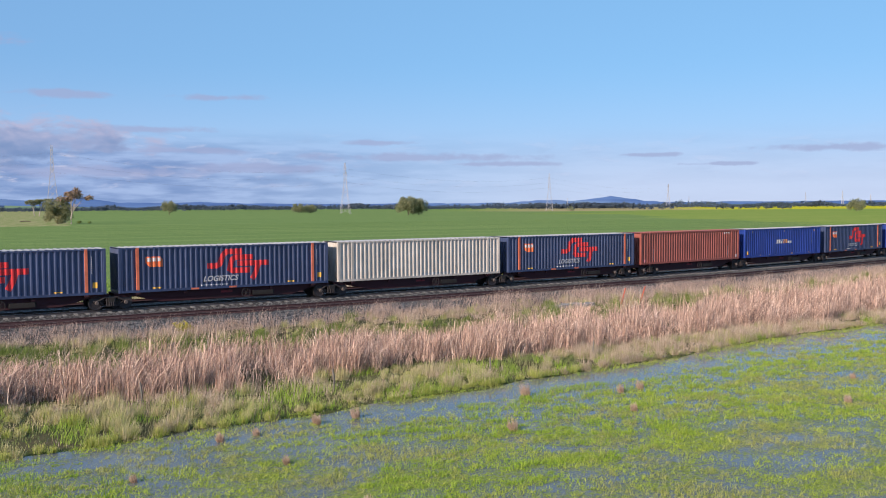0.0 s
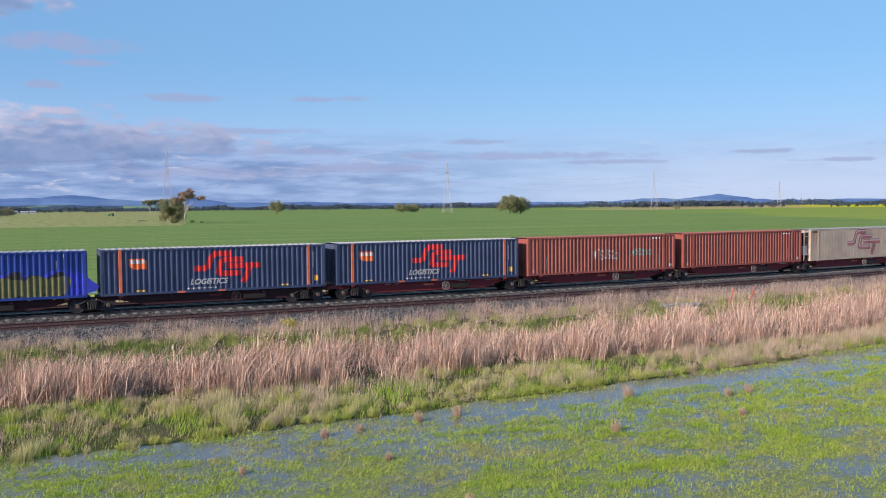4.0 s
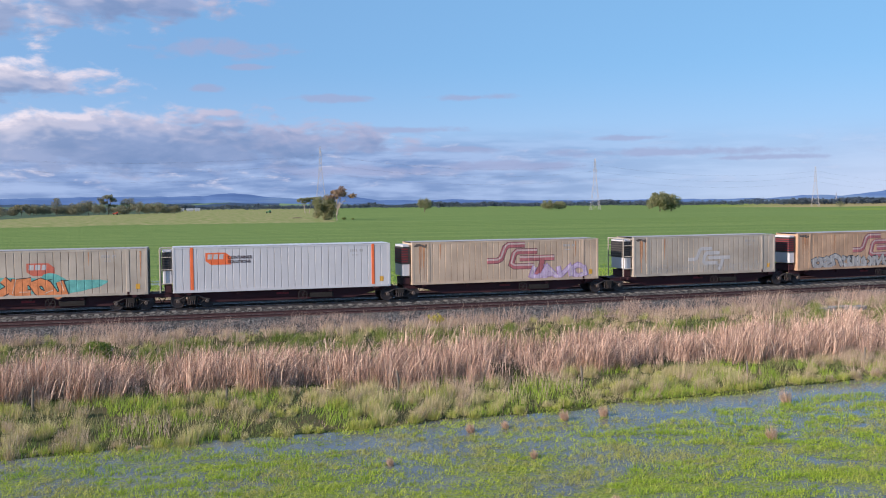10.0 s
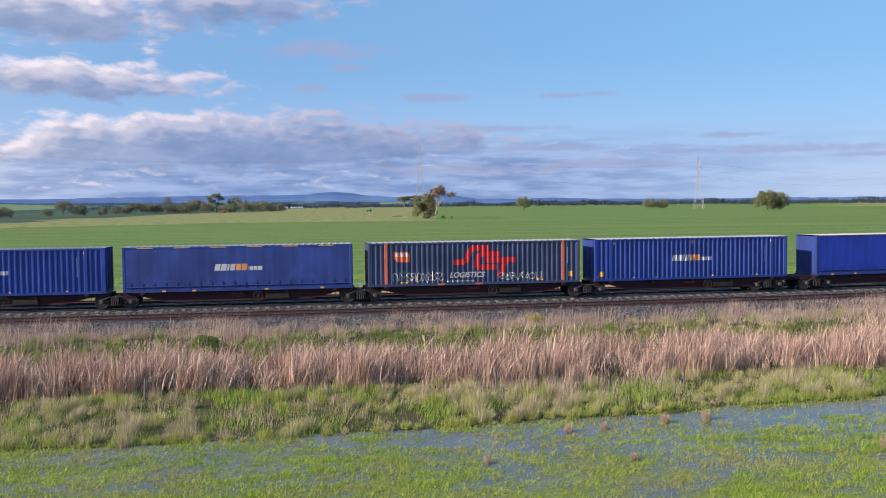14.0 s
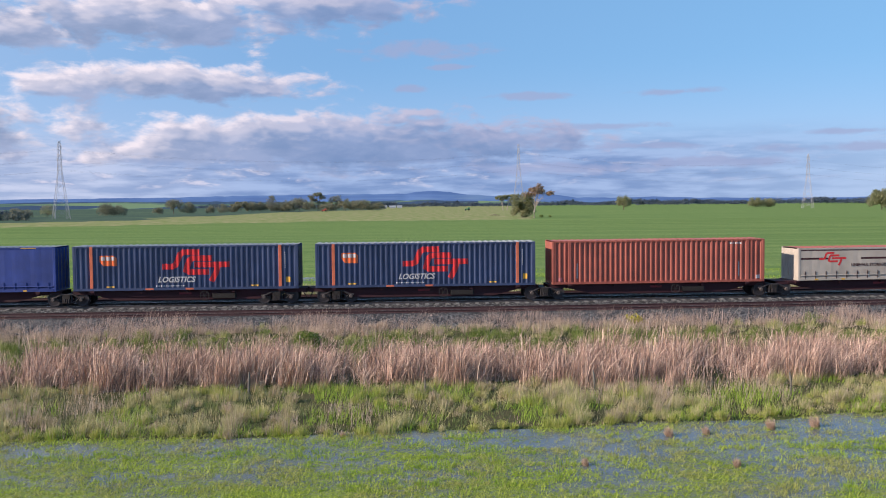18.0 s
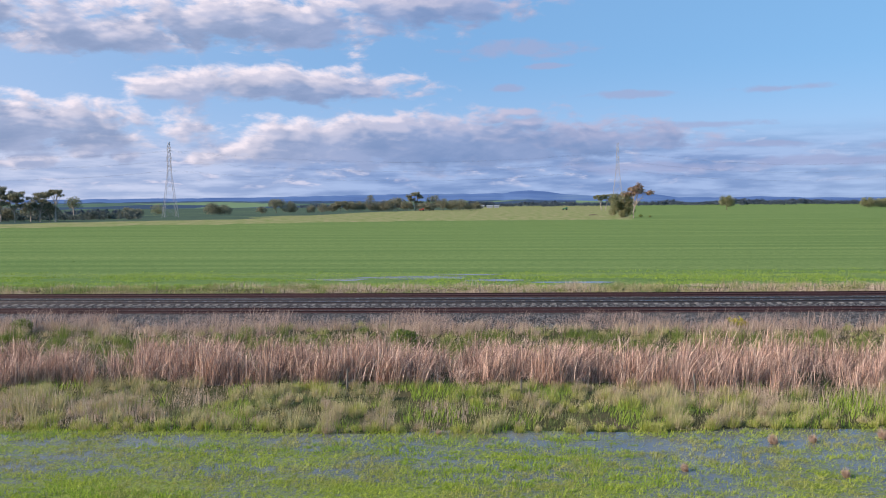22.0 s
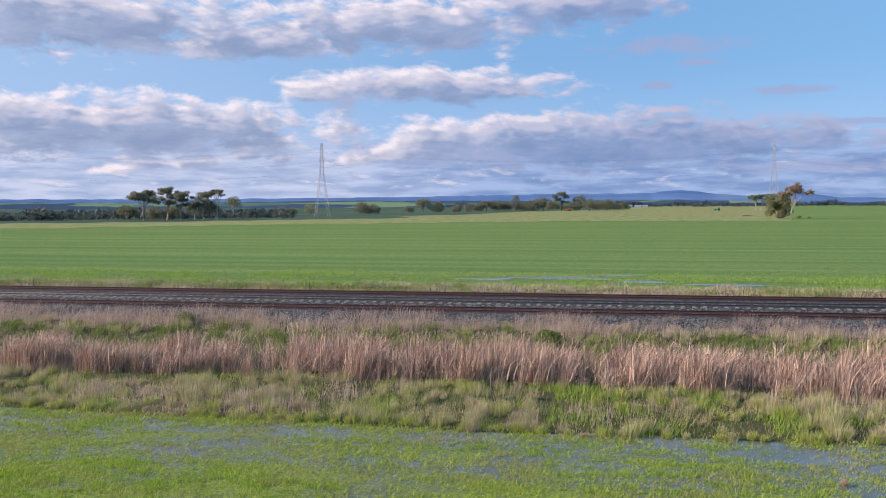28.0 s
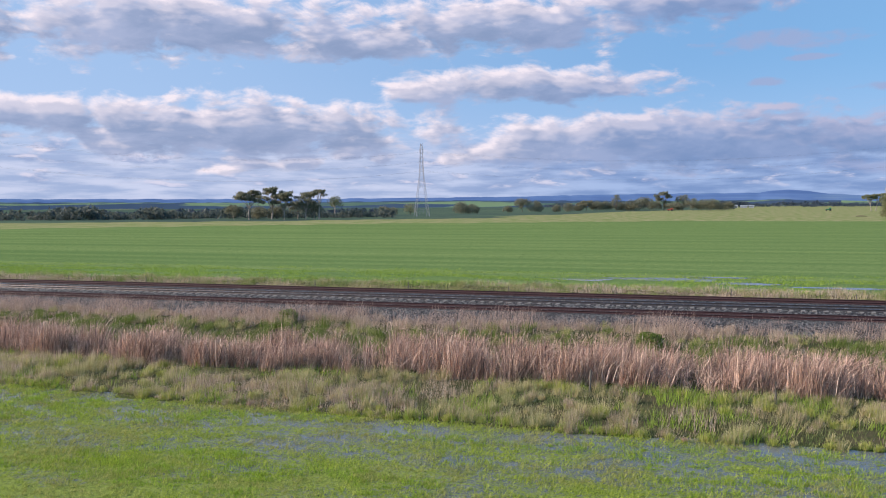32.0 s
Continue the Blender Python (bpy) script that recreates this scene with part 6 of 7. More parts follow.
def tree(x, y, height, spread, seed, label, bark=M_BARK, leaf=M_LEAF, style="round", leaves=1500, lean=0.0, low=0.10, dead=0, name="gum_tree"):
    """A trunk that forks into limbs. round: a full crown almost to the ground; open: separate flat pads of leaves on bare limbs."""
    rng = np.random.default_rng(seed)
    root = tagged(new(name), label, "tree", "trees of the plain")
    root.location = (x, y, 0)
    centres, radii, ends = [], [], []
    if style == "round":
        mid, half = height * (1 + low) / 2, height * (1 - low) / 2
        n = 17
        for k in range(n):
            u = 1 - 2 * (k + 0.5) / n
            a = 2.39996 * k + rng.normal() * 0.35
            w = math.sqrt(1 - u * u) if u > 0 else math.sqrt(1 - 0.42 * u * u)
            r = spread * (0.155 + 0.085 * rng.random())
            f = 0.62 + 0.24 * rng.random()
            centres.append((lean * mid + math.cos(a) * w * spread * 0.5 * f, math.sin(a) * w * spread * 0.5 * f, mid + u * (half - 0.7 * r) * (0.88 + 0.18 * rng.random())))
            radii.append(r)
        for k in range(5):
            centres.append((lean * mid + rng.normal() * spread * 0.1, rng.normal() * spread * 0.1, mid + rng.normal() * half * 0.3))
            radii.append(spread * 0.22)
        fork = height * (0.22 + low * 0.6)
        ends = [Vector(c) for c in centres[2:14:2]]
        squash = 0.85
    else:
        n = 9
        for k in range(n):
            a = 2.39996 * k + rng.normal() * 0.4
            lift = low + (0.93 - low) * (1 - ((k + 0.5) / n) ** 1.6)
            out = spread * 0.5 * (0.25 + 0.60 * rng.random()) * (0.55 + 0.45 * math.sqrt((k + 1) / n))
            c = (lean * height * lift + math.cos(a) * out, math.sin(a) * out * 0.8, height * lift)
            ends.append(Vector(c))
            if k < n - dead:
                for j in range(3):
                    r = spread * (0.10 + 0.07 * rng.random())
                    centres.append((c[0] + rng.normal() * r * 0.8, c[1] + rng.normal() * r * 0.8, c[2] + rng.normal() * r * 0.22))
                    radii.append(r)
        fork = height * low * 0.62
        squash = 0.55
    r0 = height * 0.024
    top = Vector((lean * fork, 0, fork))
    bm = bmesh.new()
    tube(bm, [(0, 0, -0.3), (lean * fork * 0.4 + 0.012 * height * rng.normal(), 0, fork * 0.5), tuple(top)], [r0 * 1.25, r0, r0 * 0.8], 7)
    part("trunk", bm, bark, root)
    for k, e in enumerate(ends):
        m = top.lerp(e, 0.5) + Vector((0.04 * spread * rng.normal(), 0, 0.05 * height * rng.normal()))
        bm = bmesh.new()
        tube(bm, [tuple(top - Vector((0, 0, 0.2))), tuple(m), tuple(e)], [r0 * 0.55, r0 * 0.36, r0 * 0.12], 5)
        for j in range(3):
            w = e + Vector((rng.normal() * 0.10 * spread, rng.normal() * 0.10 * spread, 0.05 * height * rng.random()))
            tube(bm, [tuple(m.lerp(e, 0.5 + 0.15 * j)), tuple(w)], [r0 * 0.18, r0 * 0.05], 4)
        part("limb", bm, bark, root)
    V, F = leaf_cloud(centres, radii, leaves, spread * (0.036 if style == "round" else 0.042), rng, squash)
    crown = new("crown", mesh_of("crown", V, F, leaf))
    crown.parent = root
    return root


def bush(x, y, size, seed, label, mat=M_LEAF, leaves=900):
    rng = np.random.default_rng(seed)
    root = tagged(new("bush"), label, "bush")
    root.location = (x, y, float(land(np.array(x), np.array(y))))
    bm = bmesh.new()
    for k in range(6):
        a = k * 1.05
        tube(bm, [(0, 0, -0.1), (math.cos(a) * size * 0.4, math.sin(a) * size * 0.4, size * 0.6)], [0.03 * size, 0.01 * size], 5)
    part("stem", bm, M_DARKBARK, root)
    cs = [(math.cos(a) * size * 0.35, math.sin(a) * size * 0.35, size * (0.30 + 0.2 * rng.random())) for a in np.arange(0, 6.2, 1.0)] + [(0, 0, size * 0.55)]
    V, F = leaf_cloud(cs, [size * 0.32] * len(cs), leaves, size * 0.08, rng, 0.9)
    ob = new("leaves", mesh_of("leaves", V, F, mat))
    ob.parent = root


def place_at(az, dist):
    a = radians(az)
    return dist * math.sin(a), dist * math.cos(a)


def woods(az0, az1, dist, spread, height, count, seed, label, leaves=26, base=0.0, mat=M_HAZED_WOODS, leaf=0.26):
    """A far belt of trees in one piece: many uneven crowns on short trunks."""
    rng = np.random.default_rng(seed)
    V, F, n = [], [], 0
    az = rng.uniform(az0, az1, count)
    d = dist + rng.uniform(-0.5, 0.5, count) * spread
    lump = value_noise(az * 10, 0 * az, 12.0, seed + 3)
    for k in range(count):
        x, y = place_at(az[k], d[k])
        h = height * (0.45 + 0.8 * lump[k]) * rng.uniform(0.7, 1.15)
        w = h * rng.uniform(0.45, 0.8)
        cs = [(x + rng.normal() * w * 0.45, y, base + h * q) for q in (0.42, 0.6, 0.78)]
        a, f = leaf_cloud(cs, [w * 0.6, w * 0.6, w * 0.45], leaves, w * leaf, rng)
        V.append(a)
        F.append(f + n)
        n += len(a)
    ob = new("far_woods", mesh_of("far_woods", np.concatenate(V), np.concatenate(F), mat))
    tagged(ob, label, "woods", kind="stuff")


def build_trees():
    x, y = 55.4, 494.0
    tree(x, y, 16.5, 17, 3, "leaning gum tree with white trunk, bare limbs and rusty dying leaves", M_BARK, M_LEAF_RED, "open", 1500, 0.10, 0.58, 3)
    tree(x - 5.5, y + 6, 14.5, 13.5, 5, "leafy dark green gum tree beside the leaning one", M_DARKBARK, M_LEAF, "round", 8000, -0.02, -0.04)
    tree(*place_at(4.50, 1000), 17, 12, 7, "thin pale-trunked gum tree with a small flat crown", M_BARK, M_LEAF, "open", 3600, -0.16, 0.66)
    tree(*place_at(4.72, 1004), 17.5, 12, 8, "thin pale-trunked gum tree with a small flat crown", M_BARK, M_LEAF, "open", 3600, 0.18, 0.66)
    tree(*place_at(11.8, 950), 15.0, 15, 9, "round leafy gum tree alone in the field", M_DARKBARK, M_LEAF, "round", 4600, 0, 0.16)
    tree(*place_at(19.4, 1180), 12.5, 19, 10, "low spreading gum tree at the far edge of the field", M_DARKBARK, M_LEAF, "round", 3600, 0, -0.05)
    tree(*place_at(20.1, 1190), 11.5, 17, 11, "low spreading gum tree at the far edge of the field", M_DARKBARK, M_LEAF, "round", 3400, 0, -0.05)
    tree(*place_at(26.1, 800), 17, 20, 12, "broad round-crowned gum tree alone in the field", M_DARKBARK, M_LEAF, "round", 8200, 0, 0.06)
    tree(*place_at(26.75, 806), 15.5, 16, 13, "broad round-crowned gum tree alone in the field", M_DARKBARK, M_LEAF, "round", 6200, 0, 0.06)
    tree(*place_at(52.3, 1000), 13, 18, 14, "round gum tree beyond the yellow field", M_DARKBARK, M_LEAF, "round", 3200, 0, 0.0)
    tree(*place_at(36.1, 1100), 7, 10, 15, "small round bush-like tree in the field", M_DARKBARK, M_LEAF, "round", 900, 0, 0.05)
    # tall gums on the crest, with scrub below them
    for k, (az, d, h, w, low, st) in enumerate([(-32.1, 560, 17.0, 17, 0.62, "open"), (-30.75, 566, 20, 13, 0.52, "open"), (-30.0, 560, 17, 15, 0.50, "open"), (-29.2, 570, 13, 12, 0.22, "round"), (-28.7, 560, 17, 15, 0.40, "open"),
                                                (-28.2, 566, 12, 11, 0.12, "round"), (-33.0, 570, 9, 12, 0.25, "round"), (-30.4, 580, 9, 13, 0.05, "round"), (-31.5, 580, 8, 12, 0.03, "round"), (-27.9, 562, 18.5, 9, 0.78, "open")]):
        tree(*place_at(az, d), h, w, 30 + k, "tall gum tree with pale trunk and layered crown on the crest" if st == "open" else "bushy grey-green gum on the crest", M_BARK, M_LEAF_FAR, st, 2800, 0.04 * math.sin(k * 2.2), low)
    tree(*place_at(-26.95, 640), 15.5, 11.5, 40, "single slender gum tree with a pale trunk", M_BARK, M_LEAF_PALE, "round", 1700, 0.03, 0.42)
    tree(*place_at(-22.3, 800), 11, 12, 41, "round dark tree beside the lattice tower", M_DARKBARK, M_LEAF, "round", 1500, 0, 0.02)
    for k, (az, d, h, w) in enumerate([(-19.2, 860, 12, 15), (-18.5, 860, 10, 14), (-15.4, 1000, 16, 18), (-14.6, 1000, 13, 17), (-13.3, 1000, 9, 12), (-12.6, 1040, 11, 13), (-24.0, 800, 8, 12), (-23.4, 806, 7, 10), (-16.3, 960, 8, 11)]):
        tree(*place_at(az, d), h, w, 50 + k, "dark rounded tree on the far crest", M_DARKBARK, M_LEAF_FAR, "round", 2600, 0, 0.30 if k == 2 else -0.05)
    for k, (az, h, w) in enumerate([(-12.0, 9, 15), (-11.5, 11, 18), (-10.9, 11, 15), (-10.3, 13, 16), (-9.7, 19, 13), (-9.2, 12, 18), (-8.6, 14, 18), (-8.0, 15, 19), (-7.4, 14, 17), (-6.9, 21, 15), (-6.3, 12, 18), (-5.8, 20, 18), (-5.2, 13, 17), (-4.7, 14, 16), (-4.2, 13, 17), (-3.7, 12, 16), (-3.2, 11, 16)]):
        tree(*place_at(az, 1150 + 30 * math.sin(k * 3.1)), h * (0.85 + 0.35 * ((k * 7) % 5) / 4), w * (1.05 + 0.40 * ((k * 3) % 4) / 3), 70 + k, "grey-green gum tree in the row behind the pasture", M_DARKBARK, M_LEAF_FAR, "open" if k % 8 == 1 else "round", 2600, 0, 0.45 if k % 8 == 1 else 0.04)
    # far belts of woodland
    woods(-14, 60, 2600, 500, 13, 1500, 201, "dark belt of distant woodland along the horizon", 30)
    woods(-60, -23.4, 650, 110, 7.6, 740, 202, "dark green woodland in the dip beyond the crop", 70, -1.2, M_DIPWOODS, 0.26)
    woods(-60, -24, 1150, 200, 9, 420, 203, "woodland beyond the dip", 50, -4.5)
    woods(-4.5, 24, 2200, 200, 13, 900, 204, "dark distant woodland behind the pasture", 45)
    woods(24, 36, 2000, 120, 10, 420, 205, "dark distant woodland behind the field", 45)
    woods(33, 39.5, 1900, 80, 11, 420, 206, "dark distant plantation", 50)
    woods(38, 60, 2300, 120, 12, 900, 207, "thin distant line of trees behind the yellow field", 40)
    woods(39.5, 49, 1480, 40, 10, 70, 208, "scattered trees along the yellow field", 60)
    bush(59.5, 497, 2.2, 305, "low green scrub at the foot of the leaning tree", M_LUSH_DARK, 500)
    bush(64.0, 495, 1.6, 306, "low green scrub at the foot of the leaning tree", M_LUSH_DARK, 400)
    bush(11.9, 53.2 + float(bend(12)), 0.9, 301, "yellow-flowering bush beside the ballast", M_YELLOWLEAF, 600)
    bush(-6.6, 48.6 + float(bend(-6)), 1.15, 302, "fresh green bush in the dead grass", M_LUSH_DARK, 1300)
    bush(-29.5, 52.5 + float(bend(-29)), 1.0, 303, "fresh green bush in the dead grass", M_LUSH_DARK, 900)
    bush(27.0, 47.5, 1.0, 304, "fresh green bush in the dead grass", M_LUSH_DARK, 900)


M_CLUMP = foliage("clump_grass", [(0.0, (0.15, 0.25, 0.022)), (0.5, (0.26, 0.39, 0.038)), (1.0, (0.40, 0.52, 0.075))], 0.35)
M_WETEDGE = foliage("wet_field_grass", [(0.0, (0.15, 0.25, 0.025)), (0.5, (0.245, 0.37, 0.042)), (1.0, (0.36, 0.46, 0.075))], 0.3)
M_LUSH_DARK = foliage("fresh_green_leaves", [(0.0, (0.08, 0.13, 0.025)), (0.5, (0.15, 0.215, 0.045)), (1.0, (0.27, 0.31, 0.085))], 0.3)
M_LEAF_PALE = foliage("pale_gum_leaves", [(0.0, (0.09, 0.11, 0.05)), (0.5, (0.15, 0.17, 0.08)), (1.0, (0.22, 0.23, 0.12))], 0.2)
M_YELLOWLEAF = foliage("yellow_blossom", [(0.0, (0.22, 0.22, 0.03)), (0.5, (0.42, 0.38, 0.04)), (1.0, (0.55, 0.48, 0.06))], 0.2)


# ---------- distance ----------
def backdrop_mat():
    m, t, b = material("haze_tinted_hills", 1.0, 0.0, 0.0)
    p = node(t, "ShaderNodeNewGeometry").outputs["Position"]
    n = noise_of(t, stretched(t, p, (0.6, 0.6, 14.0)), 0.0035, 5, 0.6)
    # the blue of the air's haze is put into the base colour
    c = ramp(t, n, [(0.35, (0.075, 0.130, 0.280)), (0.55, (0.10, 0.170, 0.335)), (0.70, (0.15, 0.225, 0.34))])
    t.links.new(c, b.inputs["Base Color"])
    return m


def fields_mat():
    """Far fields in flat strips, between dark belts of trees; haze is tinted into the colours."""
    m, t, b = material("haze_tinted_fields", 1.0, 0.0, 0.0)
    p = node(t, "ShaderNodeNewGeometry").outputs["Position"]
    v = node(t, "ShaderNodeTexVoronoi", {"Vector": stretched(t, p, (0.0022, 0.0, 0.085)), "Scale": 1.0, "Randomness": 0.9})
    cell = node(t, "ShaderNodeSeparateColor", {0: v.outputs["Color"]}).outputs[0]
    r = node(t, "ShaderNodeValToRGB", {0: cell})
    r.color_ramp.interpolation = "CONSTANT"
    e = r.color_ramp.elements
    while len(e) < 5:
        e.new(0.5)
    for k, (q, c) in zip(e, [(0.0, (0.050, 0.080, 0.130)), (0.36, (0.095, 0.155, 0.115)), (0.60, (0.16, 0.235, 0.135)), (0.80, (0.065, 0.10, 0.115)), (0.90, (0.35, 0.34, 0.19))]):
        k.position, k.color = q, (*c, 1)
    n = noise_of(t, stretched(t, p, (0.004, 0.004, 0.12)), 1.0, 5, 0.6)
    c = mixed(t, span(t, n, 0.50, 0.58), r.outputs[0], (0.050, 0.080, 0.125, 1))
    t.links.new(c, b.inputs["Base Color"])
    return m


def ridge(dist, stops, z0, mat, label, wobble):
    V, F = [], []
    azs = np.arange(-75, 75.01, 0.25)
    els = np.interp(azs, [s[0] for s in stops], [s[1] for s in stops])
    for k, (a, e) in enumerate(zip(azs, els)):
        e = e + wobble * (float(value_noise(np.array(a * 4.0), np.array(0.0), 2.0, 77)) - 0.5)
        for q, (d, z) in enumerate(((dist - 250, z0), (dist, EYE[2] + dist * math.tan(radians(e))), (dist + 80, EYE[2] + dist * math.tan(radians(e)) - 2))):
            x, y = place_at(a, d)
            V.append((x, y, z))
        if k:
            i = 3 * k
            F += [(i - 3, i, i + 1, i - 2), (i - 2, i + 1, i + 2, i - 1)]
    ob = new("backdrop", mesh_of("backdrop", np.array(V), np.array(F), mat))
    tagged(ob, label, "hills", kind="structure")


def build_distance():
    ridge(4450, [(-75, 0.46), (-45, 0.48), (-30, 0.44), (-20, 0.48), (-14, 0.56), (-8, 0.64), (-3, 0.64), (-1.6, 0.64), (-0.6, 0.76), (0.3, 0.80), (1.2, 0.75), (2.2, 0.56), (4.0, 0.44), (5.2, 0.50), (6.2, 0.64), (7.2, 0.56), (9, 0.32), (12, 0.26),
                 (13.5, 0.34), (15, 0.26), (20, 0.18), (32, 0.16), (34.0, 0.30), (35.0, 0.34), (36.2, 0.26), (37.4, 0.40), (38.5, 0.55), (39.3, 0.45), (40.4, 0.26), (41.5, 0.16), (75, 0.16)], -20, backdrop_mat(), "distant range of hills on the horizon, painted haze blue", 0.05)
    ridge(3600, [(-75, 0.30), (-40, 0.28), (-30, 0.22), (-20, 0.30), (-12, 0.26), (-6, 0.20), (0, 0.24), (3, 0.16), (8, 0.02), (75, -0.05)], -60, fields_mat(), "patchwork of far fields and dark tree belts in haze-tinted colours", 0.05)


# ---------- lattice towers and lines ----------
def pylon(az, dist, height, turn, label):
    root = tagged(new("lattice_tower"), label, "electricity pylon", "pylons across the plain")
    x, y = place_at(az, dist)
    root.matrix_basis = pose(x, y, 0, 0, 0, turn)
    s = height / 50
    th = 0.14 * s * max(1.0, dist / 1300)

    def half(z):
        return float(np.interp(z, [0, 30 * s, 50 * s], [4.6 * s, 1.25 * s, 0.55 * s]))

    levels = [0, 7, 13, 18.5, 23, 27, 30, 33, 36, 39, 42, 45, 47.5, 50]
    for sx in (-1, 1):
        for sy in (-1, 1):
            bm = bmesh.new()
            tube(bm, [(sx * half(z * s), sy * half(z * s), z * s) for z in (0, 30, 50)], [th, th * 0.8, th * 0.6], 4)
            part("leg", bm, M_PYLON, root)
    bm = bmesh.new()
    for a, b in zip(levels, levels[1:]):
        ha, hb = half(a * s), half(b * s)
        for sgn in (-1, 1):
            for p, q in (((-ha, sgn * ha), (hb, sgn * hb)), ((ha, sgn * ha), (-hb, sgn * hb)), ((sgn * ha, -ha), (sgn * hb, hb)), ((sgn * ha, ha), (sgn * hb, -hb))):
                tube(bm, [(*p, a * s), (*q, b * s)], [th * 0.45, th * 0.45], 3)
            tube(bm, [(-hb, sgn * hb, b * s), (hb, sgn * hb, b * s)], [th * 0.45, th * 0.45], 3)
    part("bracing", bm, M_PYLON, root)
    for z, w in ((33, 7.0), (39.5, 7.8), (46, 6.2)):
        for sgn in (-1, 1):
            bm = bmesh.new()
            for dy in (-1, 1):
                h = half(z * s)
                tube(bm, [(sgn * h, dy * h, z * s), (sgn * w * s, 0, (z + 0.4) * s)], [th * 0.5, th * 0.4], 3)
                tube(bm, [(sgn * h, dy * h, (z + 2) * s), (sgn * w * s, 0, (z + 0.4) * s)], [th * 0.5, th * 0.4], 3)
            part("cross_arm", bm, M_PYLON, root)
            bm = bmesh.new()
            tube(bm, [(sgn * w * s, 0, (z + 0.4) * s), (sgn * w * s, 0, (z - 2.2) * s)], [0.12 * s, 0.12 * s], 5)
            part("insulator", bm, M_PYLON, root)
    return root


def build_pylons():
    towers = [(-48.0, 560, 52), (-21.6, 680, 53), (5.45, 860, 62), (22.25, 1010, 55), (34.8, 1290, 52), (41.9, 1950, 50), (49.6, 3300, 45), (51.55, 3000, 45), (53.0, 3800, 42), (43.1, 3900, 42), (35.9, 3900, 38), (20.6, 4000, 30)]
    spots = [(az, d, h, 90 - az + 12 * math.sin(k * 1.7)) for k, (az, d, h) in enumerate(towers)]
    for az, d, h, turn in spots:
        pylon(az, d, h, turn, "grey steel lattice transmission tower on the plain")
    for (a0, d0, h0, t0), (a1, d1, h1, t1) in zip(spots[:6], spots[1:6]):
        root = tagged(new("power_line"), "sagging high-voltage cables between lattice towers", "power line", "spans of cable")
        p0, p1 = Vector((*place_at(a0, d0), 0)), Vector((*place_at(a1, d1), 0))
        for z, w in ((31.2, 7.0), (37.7, 7.8), (44.2, 6.2)):
            for sgn in (-1, 1):
                q0 = p0 + Vector((sgn * w * math.cos(radians(t0)), sgn * w * math.sin(radians(t0)), z * h0 / 50))
                q1 = p1 + Vector((sgn * w * math.cos(radians(t1)), sgn * w * math.sin(radians(t1)), z * h1 / 50))
                bm = bmesh.new()
                pts = [tuple(q0.lerp(q1, k / 14) - Vector((0, 0, 9 * 4 * (k / 14) * (1 - k / 14)))) for k in range(15)]
                tube(bm, pts, [0.020] * 15, 3)
                part("cable", bm, M_WIRE, root)


# ---------- small things ----------
def fence(xs, r, label):
    root = tagged(new("fence"), label, "fence")
    tops = []
    for k, x in enumerate(xs):
        y = r + float(bend(x))
        z = float(land(np.array(x), np.array(y)))
        bm = bmesh.new()
        h = 0.85 + 0.1 * math.sin(k * 2.1)
        tube(bm, [(x, y, z - 0.2), (x + 0.03 * math.sin(k), y, z + h)], [0.050, 0.045], 7)
        part("post", bm, M_OLDPOST, root)
        tops.append((x, y, z))
    for h in (0.25, 0.50, 0.75):
        bm = bmesh.new()
        tube(bm, [(x, y - 0.08, z + h) for x, y, z in tops], [0.003] * len(tops), 3)
        part("wire", bm, M_WIRE, root)


def tuft(x, y, size, seed, label):
    rng = np.random.default_rng(seed)
    m = 260
    a, q = rng.random(m) * 6.283, np.sqrt(rng.random(m))
    h = size * rng.uniform(0.55, 1.0, m) * (1 - 0.5 * q * q)
    base = np.stack([x + np.cos(a) * q * 0.22 * size, y + np.sin(a) * q * 0.22 * size, np.full(m, -0.03)], -1)
    lean = np.stack([np.cos(a), np.sin(a)], -1) * (0.26 * q + 0.10 * rng.random(m))[:, None] * h[:, None] + np.array([-0.14, 0]) * size
    ob = blades("dead_tussock", base, h, np.full(m, 0.018), lean, M_PINKGRASS, label, "tussock")
    ob["kind"] = ""
    ob["group"] = "tufts in the flood"


M_PINKGRASS = foliage("bleached_tussock", [(0.0, (0.34, 0.24, 0.17)), (0.5, (0.52, 0.37, 0.28)), (1.0, (0.66, 0.52, 0.42))], 0.25)


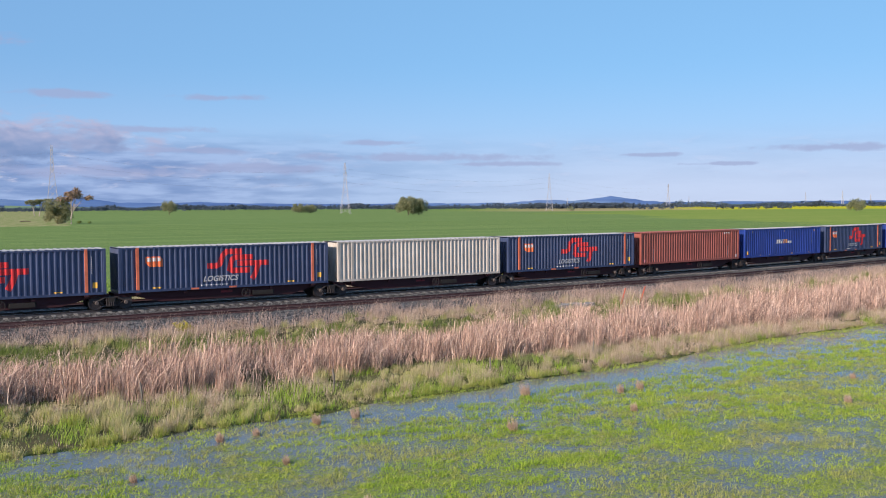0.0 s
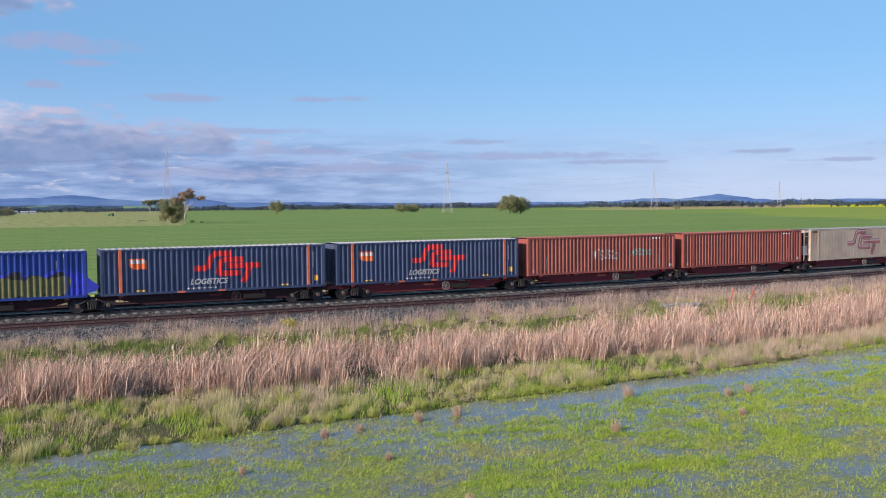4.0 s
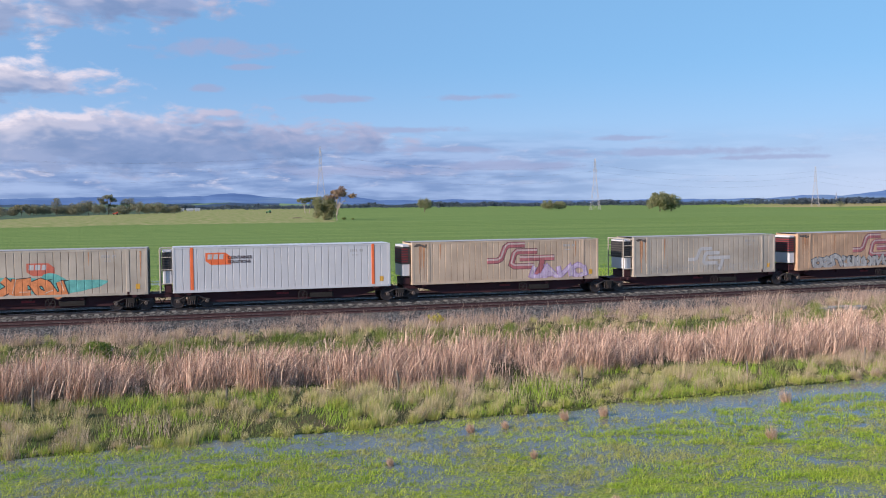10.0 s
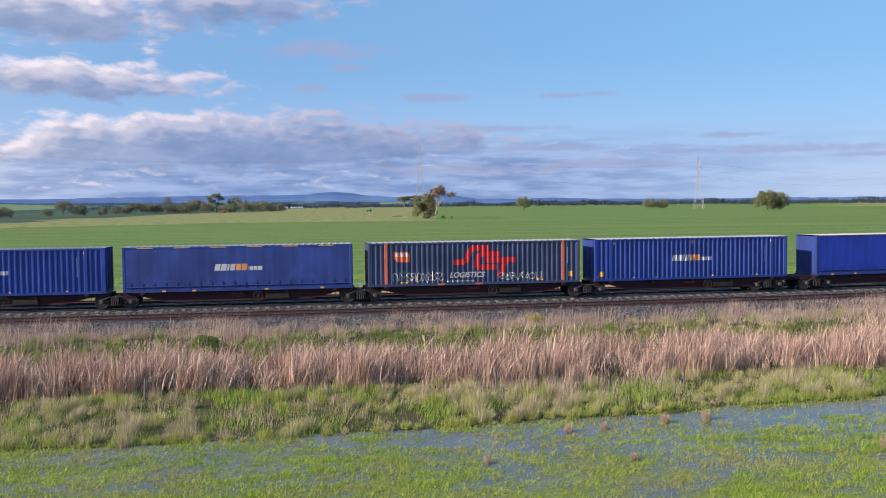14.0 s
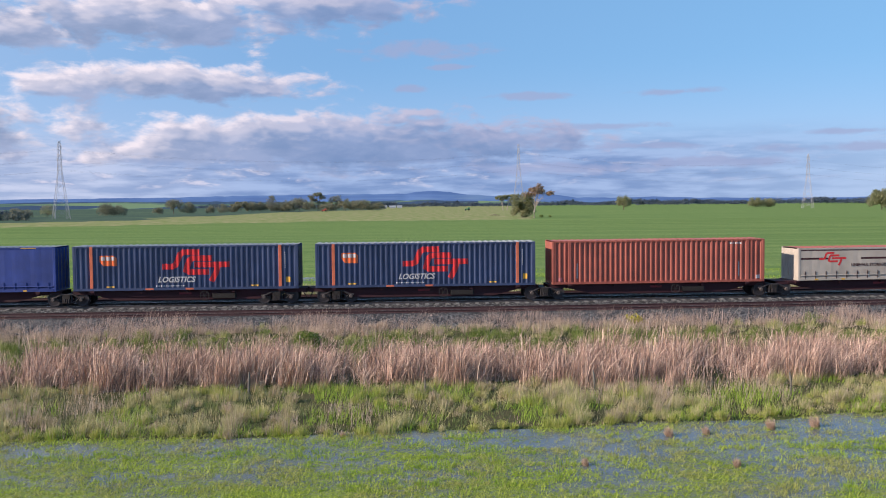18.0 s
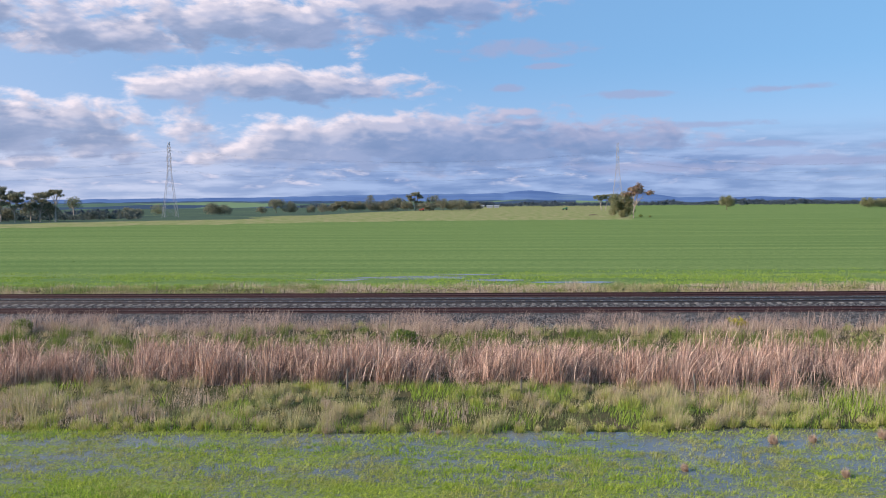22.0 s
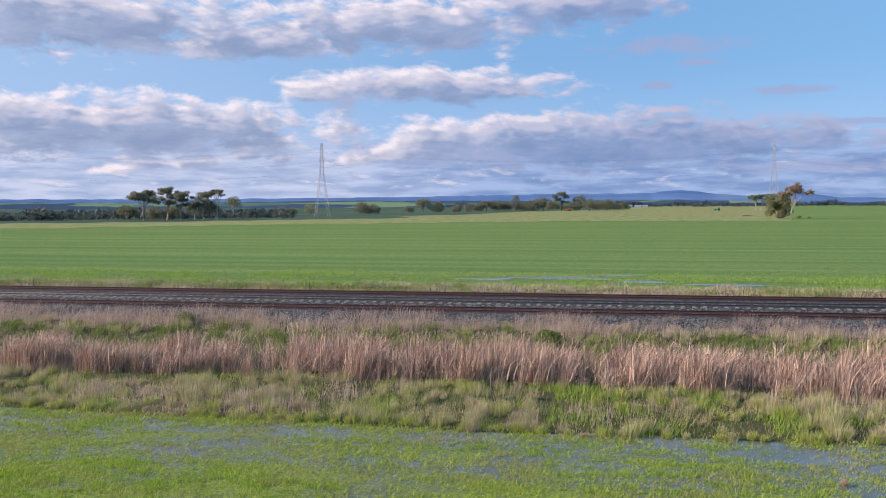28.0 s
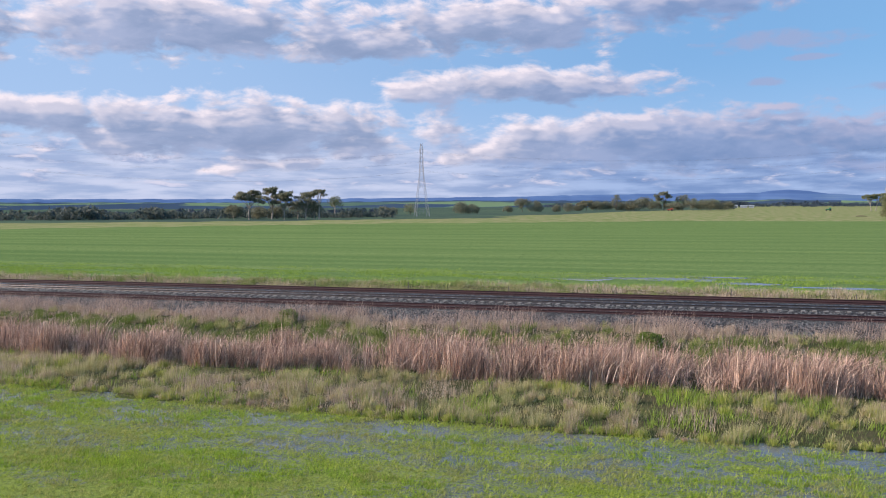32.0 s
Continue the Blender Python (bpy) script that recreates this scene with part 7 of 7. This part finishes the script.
def build_small():
    for k, (x, y, s) in enumerate([(17.2, 26.9, 0.62), (22.8, 27.2, 0.46), (31.0, 24.2, 0.5), (8.96, 26.75, 0.38), (4.55, 27.1, 0.36), (9.6, 22.0, 0.40), (9.2, 30.6, 0.42), (7.9, 30.4, 0.5), (11.6, 31.2, 0.55), (13.2, 31.4, 0.6),
                                   (24.6, 30.2, 0.5), (25.8, 30.4, 0.55), (20.8, 31.6, 0.75), (35.5, 27.5, 0.4), (-19.5, 31.0, 0.4), (-3.0, 30.9, 0.3)]):
        tuft(x, y, s, 400 + k, "bleached dead grass tuft standing in the flood")
    fence(np.arange(-96, 140, 9.2), 77.5, "weathered post and wire fence along the field edge")
    # old posts at the edge of the reeds
    for k, (x, y, h) in enumerate([(-30.1, 39.3, 0.8), (-22.0, 38.6, 0.9), (-7.5, 37.6, 0.9), (-0.3, 37.3, 0.9), (6.5, 36.8, 0.95), (14.2, 36.2, 0.9), (21.5, 35.6, 0.9), (28.5, 37.2, 0.9)]):
        bm = bmesh.new()
        tube(bm, [(0, 0, -0.2), (0.02, 0.01, h * 0.5), (0.05 * math.sin(k), 0, h)], [0.05, 0.045, 0.04], 7)
        ob = part("fence_post", bm, M_OLDPOST)
        ob.location = (x, y, float(land(np.array(x), np.array(y))))
        tagged(ob, "weathered grey fence post among the tussocks", "fence post", "old posts by the reeds")
    for x, y, lean in ((43.4, 53.4, 0.42), (45.6, 53.9, 0.50)):
        bm = bmesh.new()
        tube(bm, [(0, 0, -0.2), (lean * 1.1, 0, 1.2)], [0.05, 0.04], 6)
        ob = part("marker_stake", bm, M_STAKE)
        ob.location = (x, y + float(bend(x)) * 0, 0.5)
        tagged(ob, "leaning red painted marker stake beside the track", "stake", "red stakes")
    for k, (x, y, w, d, rz) in enumerate([(38.2, 53.6, 1.1, 0.7, 8), (39.4, 53.9, 1.3, 0.6, -6), (40.6, 53.6, 0.9, 0.6, 15)]):
        bm = bmesh.new()
        block(bm, -w / 2, w / 2, -d / 2, d / 2, 0, 0.22, 0.06)
        ob = part("concrete_slab", bm, M_CONCRETE)
        ob.matrix_basis = pose(x, y, 0.55, 2, -3, rz)
        tagged(ob, "broken pale concrete slab lying beside the track", "slab", "dumped slabs")
    bm = bmesh.new()
    block(bm, -0.22, 0.22, -0.16, 0.16, 0, 0.3, 0.08)
    ob = part("cable_box", bm, M_CONCRETE)
    ob.location = (47.6, 56.0, 0.9)
    tagged(ob, "small grey lineside cable box", "box")
    # farm things far away
    bx, by = place_at(-2.5, 1900)
    root = tagged(new("farm_shed"), "low white farm sheds far behind the pasture", "shed")
    root.location = (bx, by, 0)
    for k, (dx, w, h) in enumerate([(-14, 16, 3.5), (6, 12, 2.8), (20, 9, 3.0)]):
        blockpart("wall", (dx - w / 2, dx + w / 2, -6, 6, 0, h), M_SHED, root)
        bm = bmesh.new()
        v = [bm.verts.new(p) for p in ((dx - w / 2 - 1, -7, h), (dx + w / 2 + 1, -7, h), (dx + w / 2 + 1, 7, h), (dx - w / 2 - 1, 7, h), (dx - w / 2 - 1, 0, h + 2.5), (dx + w / 2 + 1, 0, h + 2.5))]
        for f in ((0, 1, 5, 4), (2, 3, 4, 5), (0, 4, 3), (1, 2, 5), (0, 3, 2, 1)):
            bm.faces.new([v[i] for i in f])
        part("roof", bm, M_ROOFS, root)
    for (az, d, mat, lb) in ((2.3, 1050, M_GREENPAINT, "green farm machine parked in the pasture"), (-6.5, 1100, M_REDPAINT, "red farm machine standing before the trees")):
        x, y = place_at(az, d)
        root = tagged(new("farm_machine"), lb, "tractor", "farm machines")
        root.location = (x, y, 0)
        blockpart("hood", (-3.2, 0.2, -0.9, 0.9, 1.0, 2.2), mat, root, chamfer=0.2)
        blockpart("cab", (0.2, 2.4, -1.0, 1.0, 1.0, 3.4), mat, root, chamfer=0.2)
        for wx, r in ((-2.4, 0.75), (1.4, 1.1)):
            for wy in (-1.2, 1.2):
                bm = bmesh.new()
                tube(bm, [(wx, wy - 0.25, r), (wx, wy + 0.25, r)], [r, r], 16)
                part("tyre", bm, M_RUBBER, root)
    # fallen timber below the leaning tree
    bm = bmesh.new()
    tube(bm, [(-3, 0, 0.2), (0, 0.4, 0.35), (3, -0.3, 0.2)], [0.25, 0.3, 0.2], 6)
    ob = part("fallen_log", bm, M_DARKBARK)
    ob.location = (*place_at(4.0, 600), 0)
    tagged(ob, "pale fallen log lying in the pasture", "log")


# ---------- building it ----------
build_distance()
build_trees()
build_pylons()
build_small()
build_wagons()
build_containers()
build_reeds()
build_tussocks()
build_meadow()
build_clumps()
build_verge()
build_crop()
track(NEAR_Y, M_RUST, None, TIMBER_SLEEPER, "disused rusty track on weathered sleepers beside the train", 0.70, 0.062, -72, 120)
track(MID_Y, M_RAIL, M_RAILTOP, CONCRETE_SLEEPER, "running track with polished rails on concrete sleepers", 0.67, 0.0, -72, 122)
track(FAR_Y, M_RUST, None, TIMBER_SLEEPER, "rusty far track on weathered sleepers", 0.70, 0.062, -72, 120)
motions()
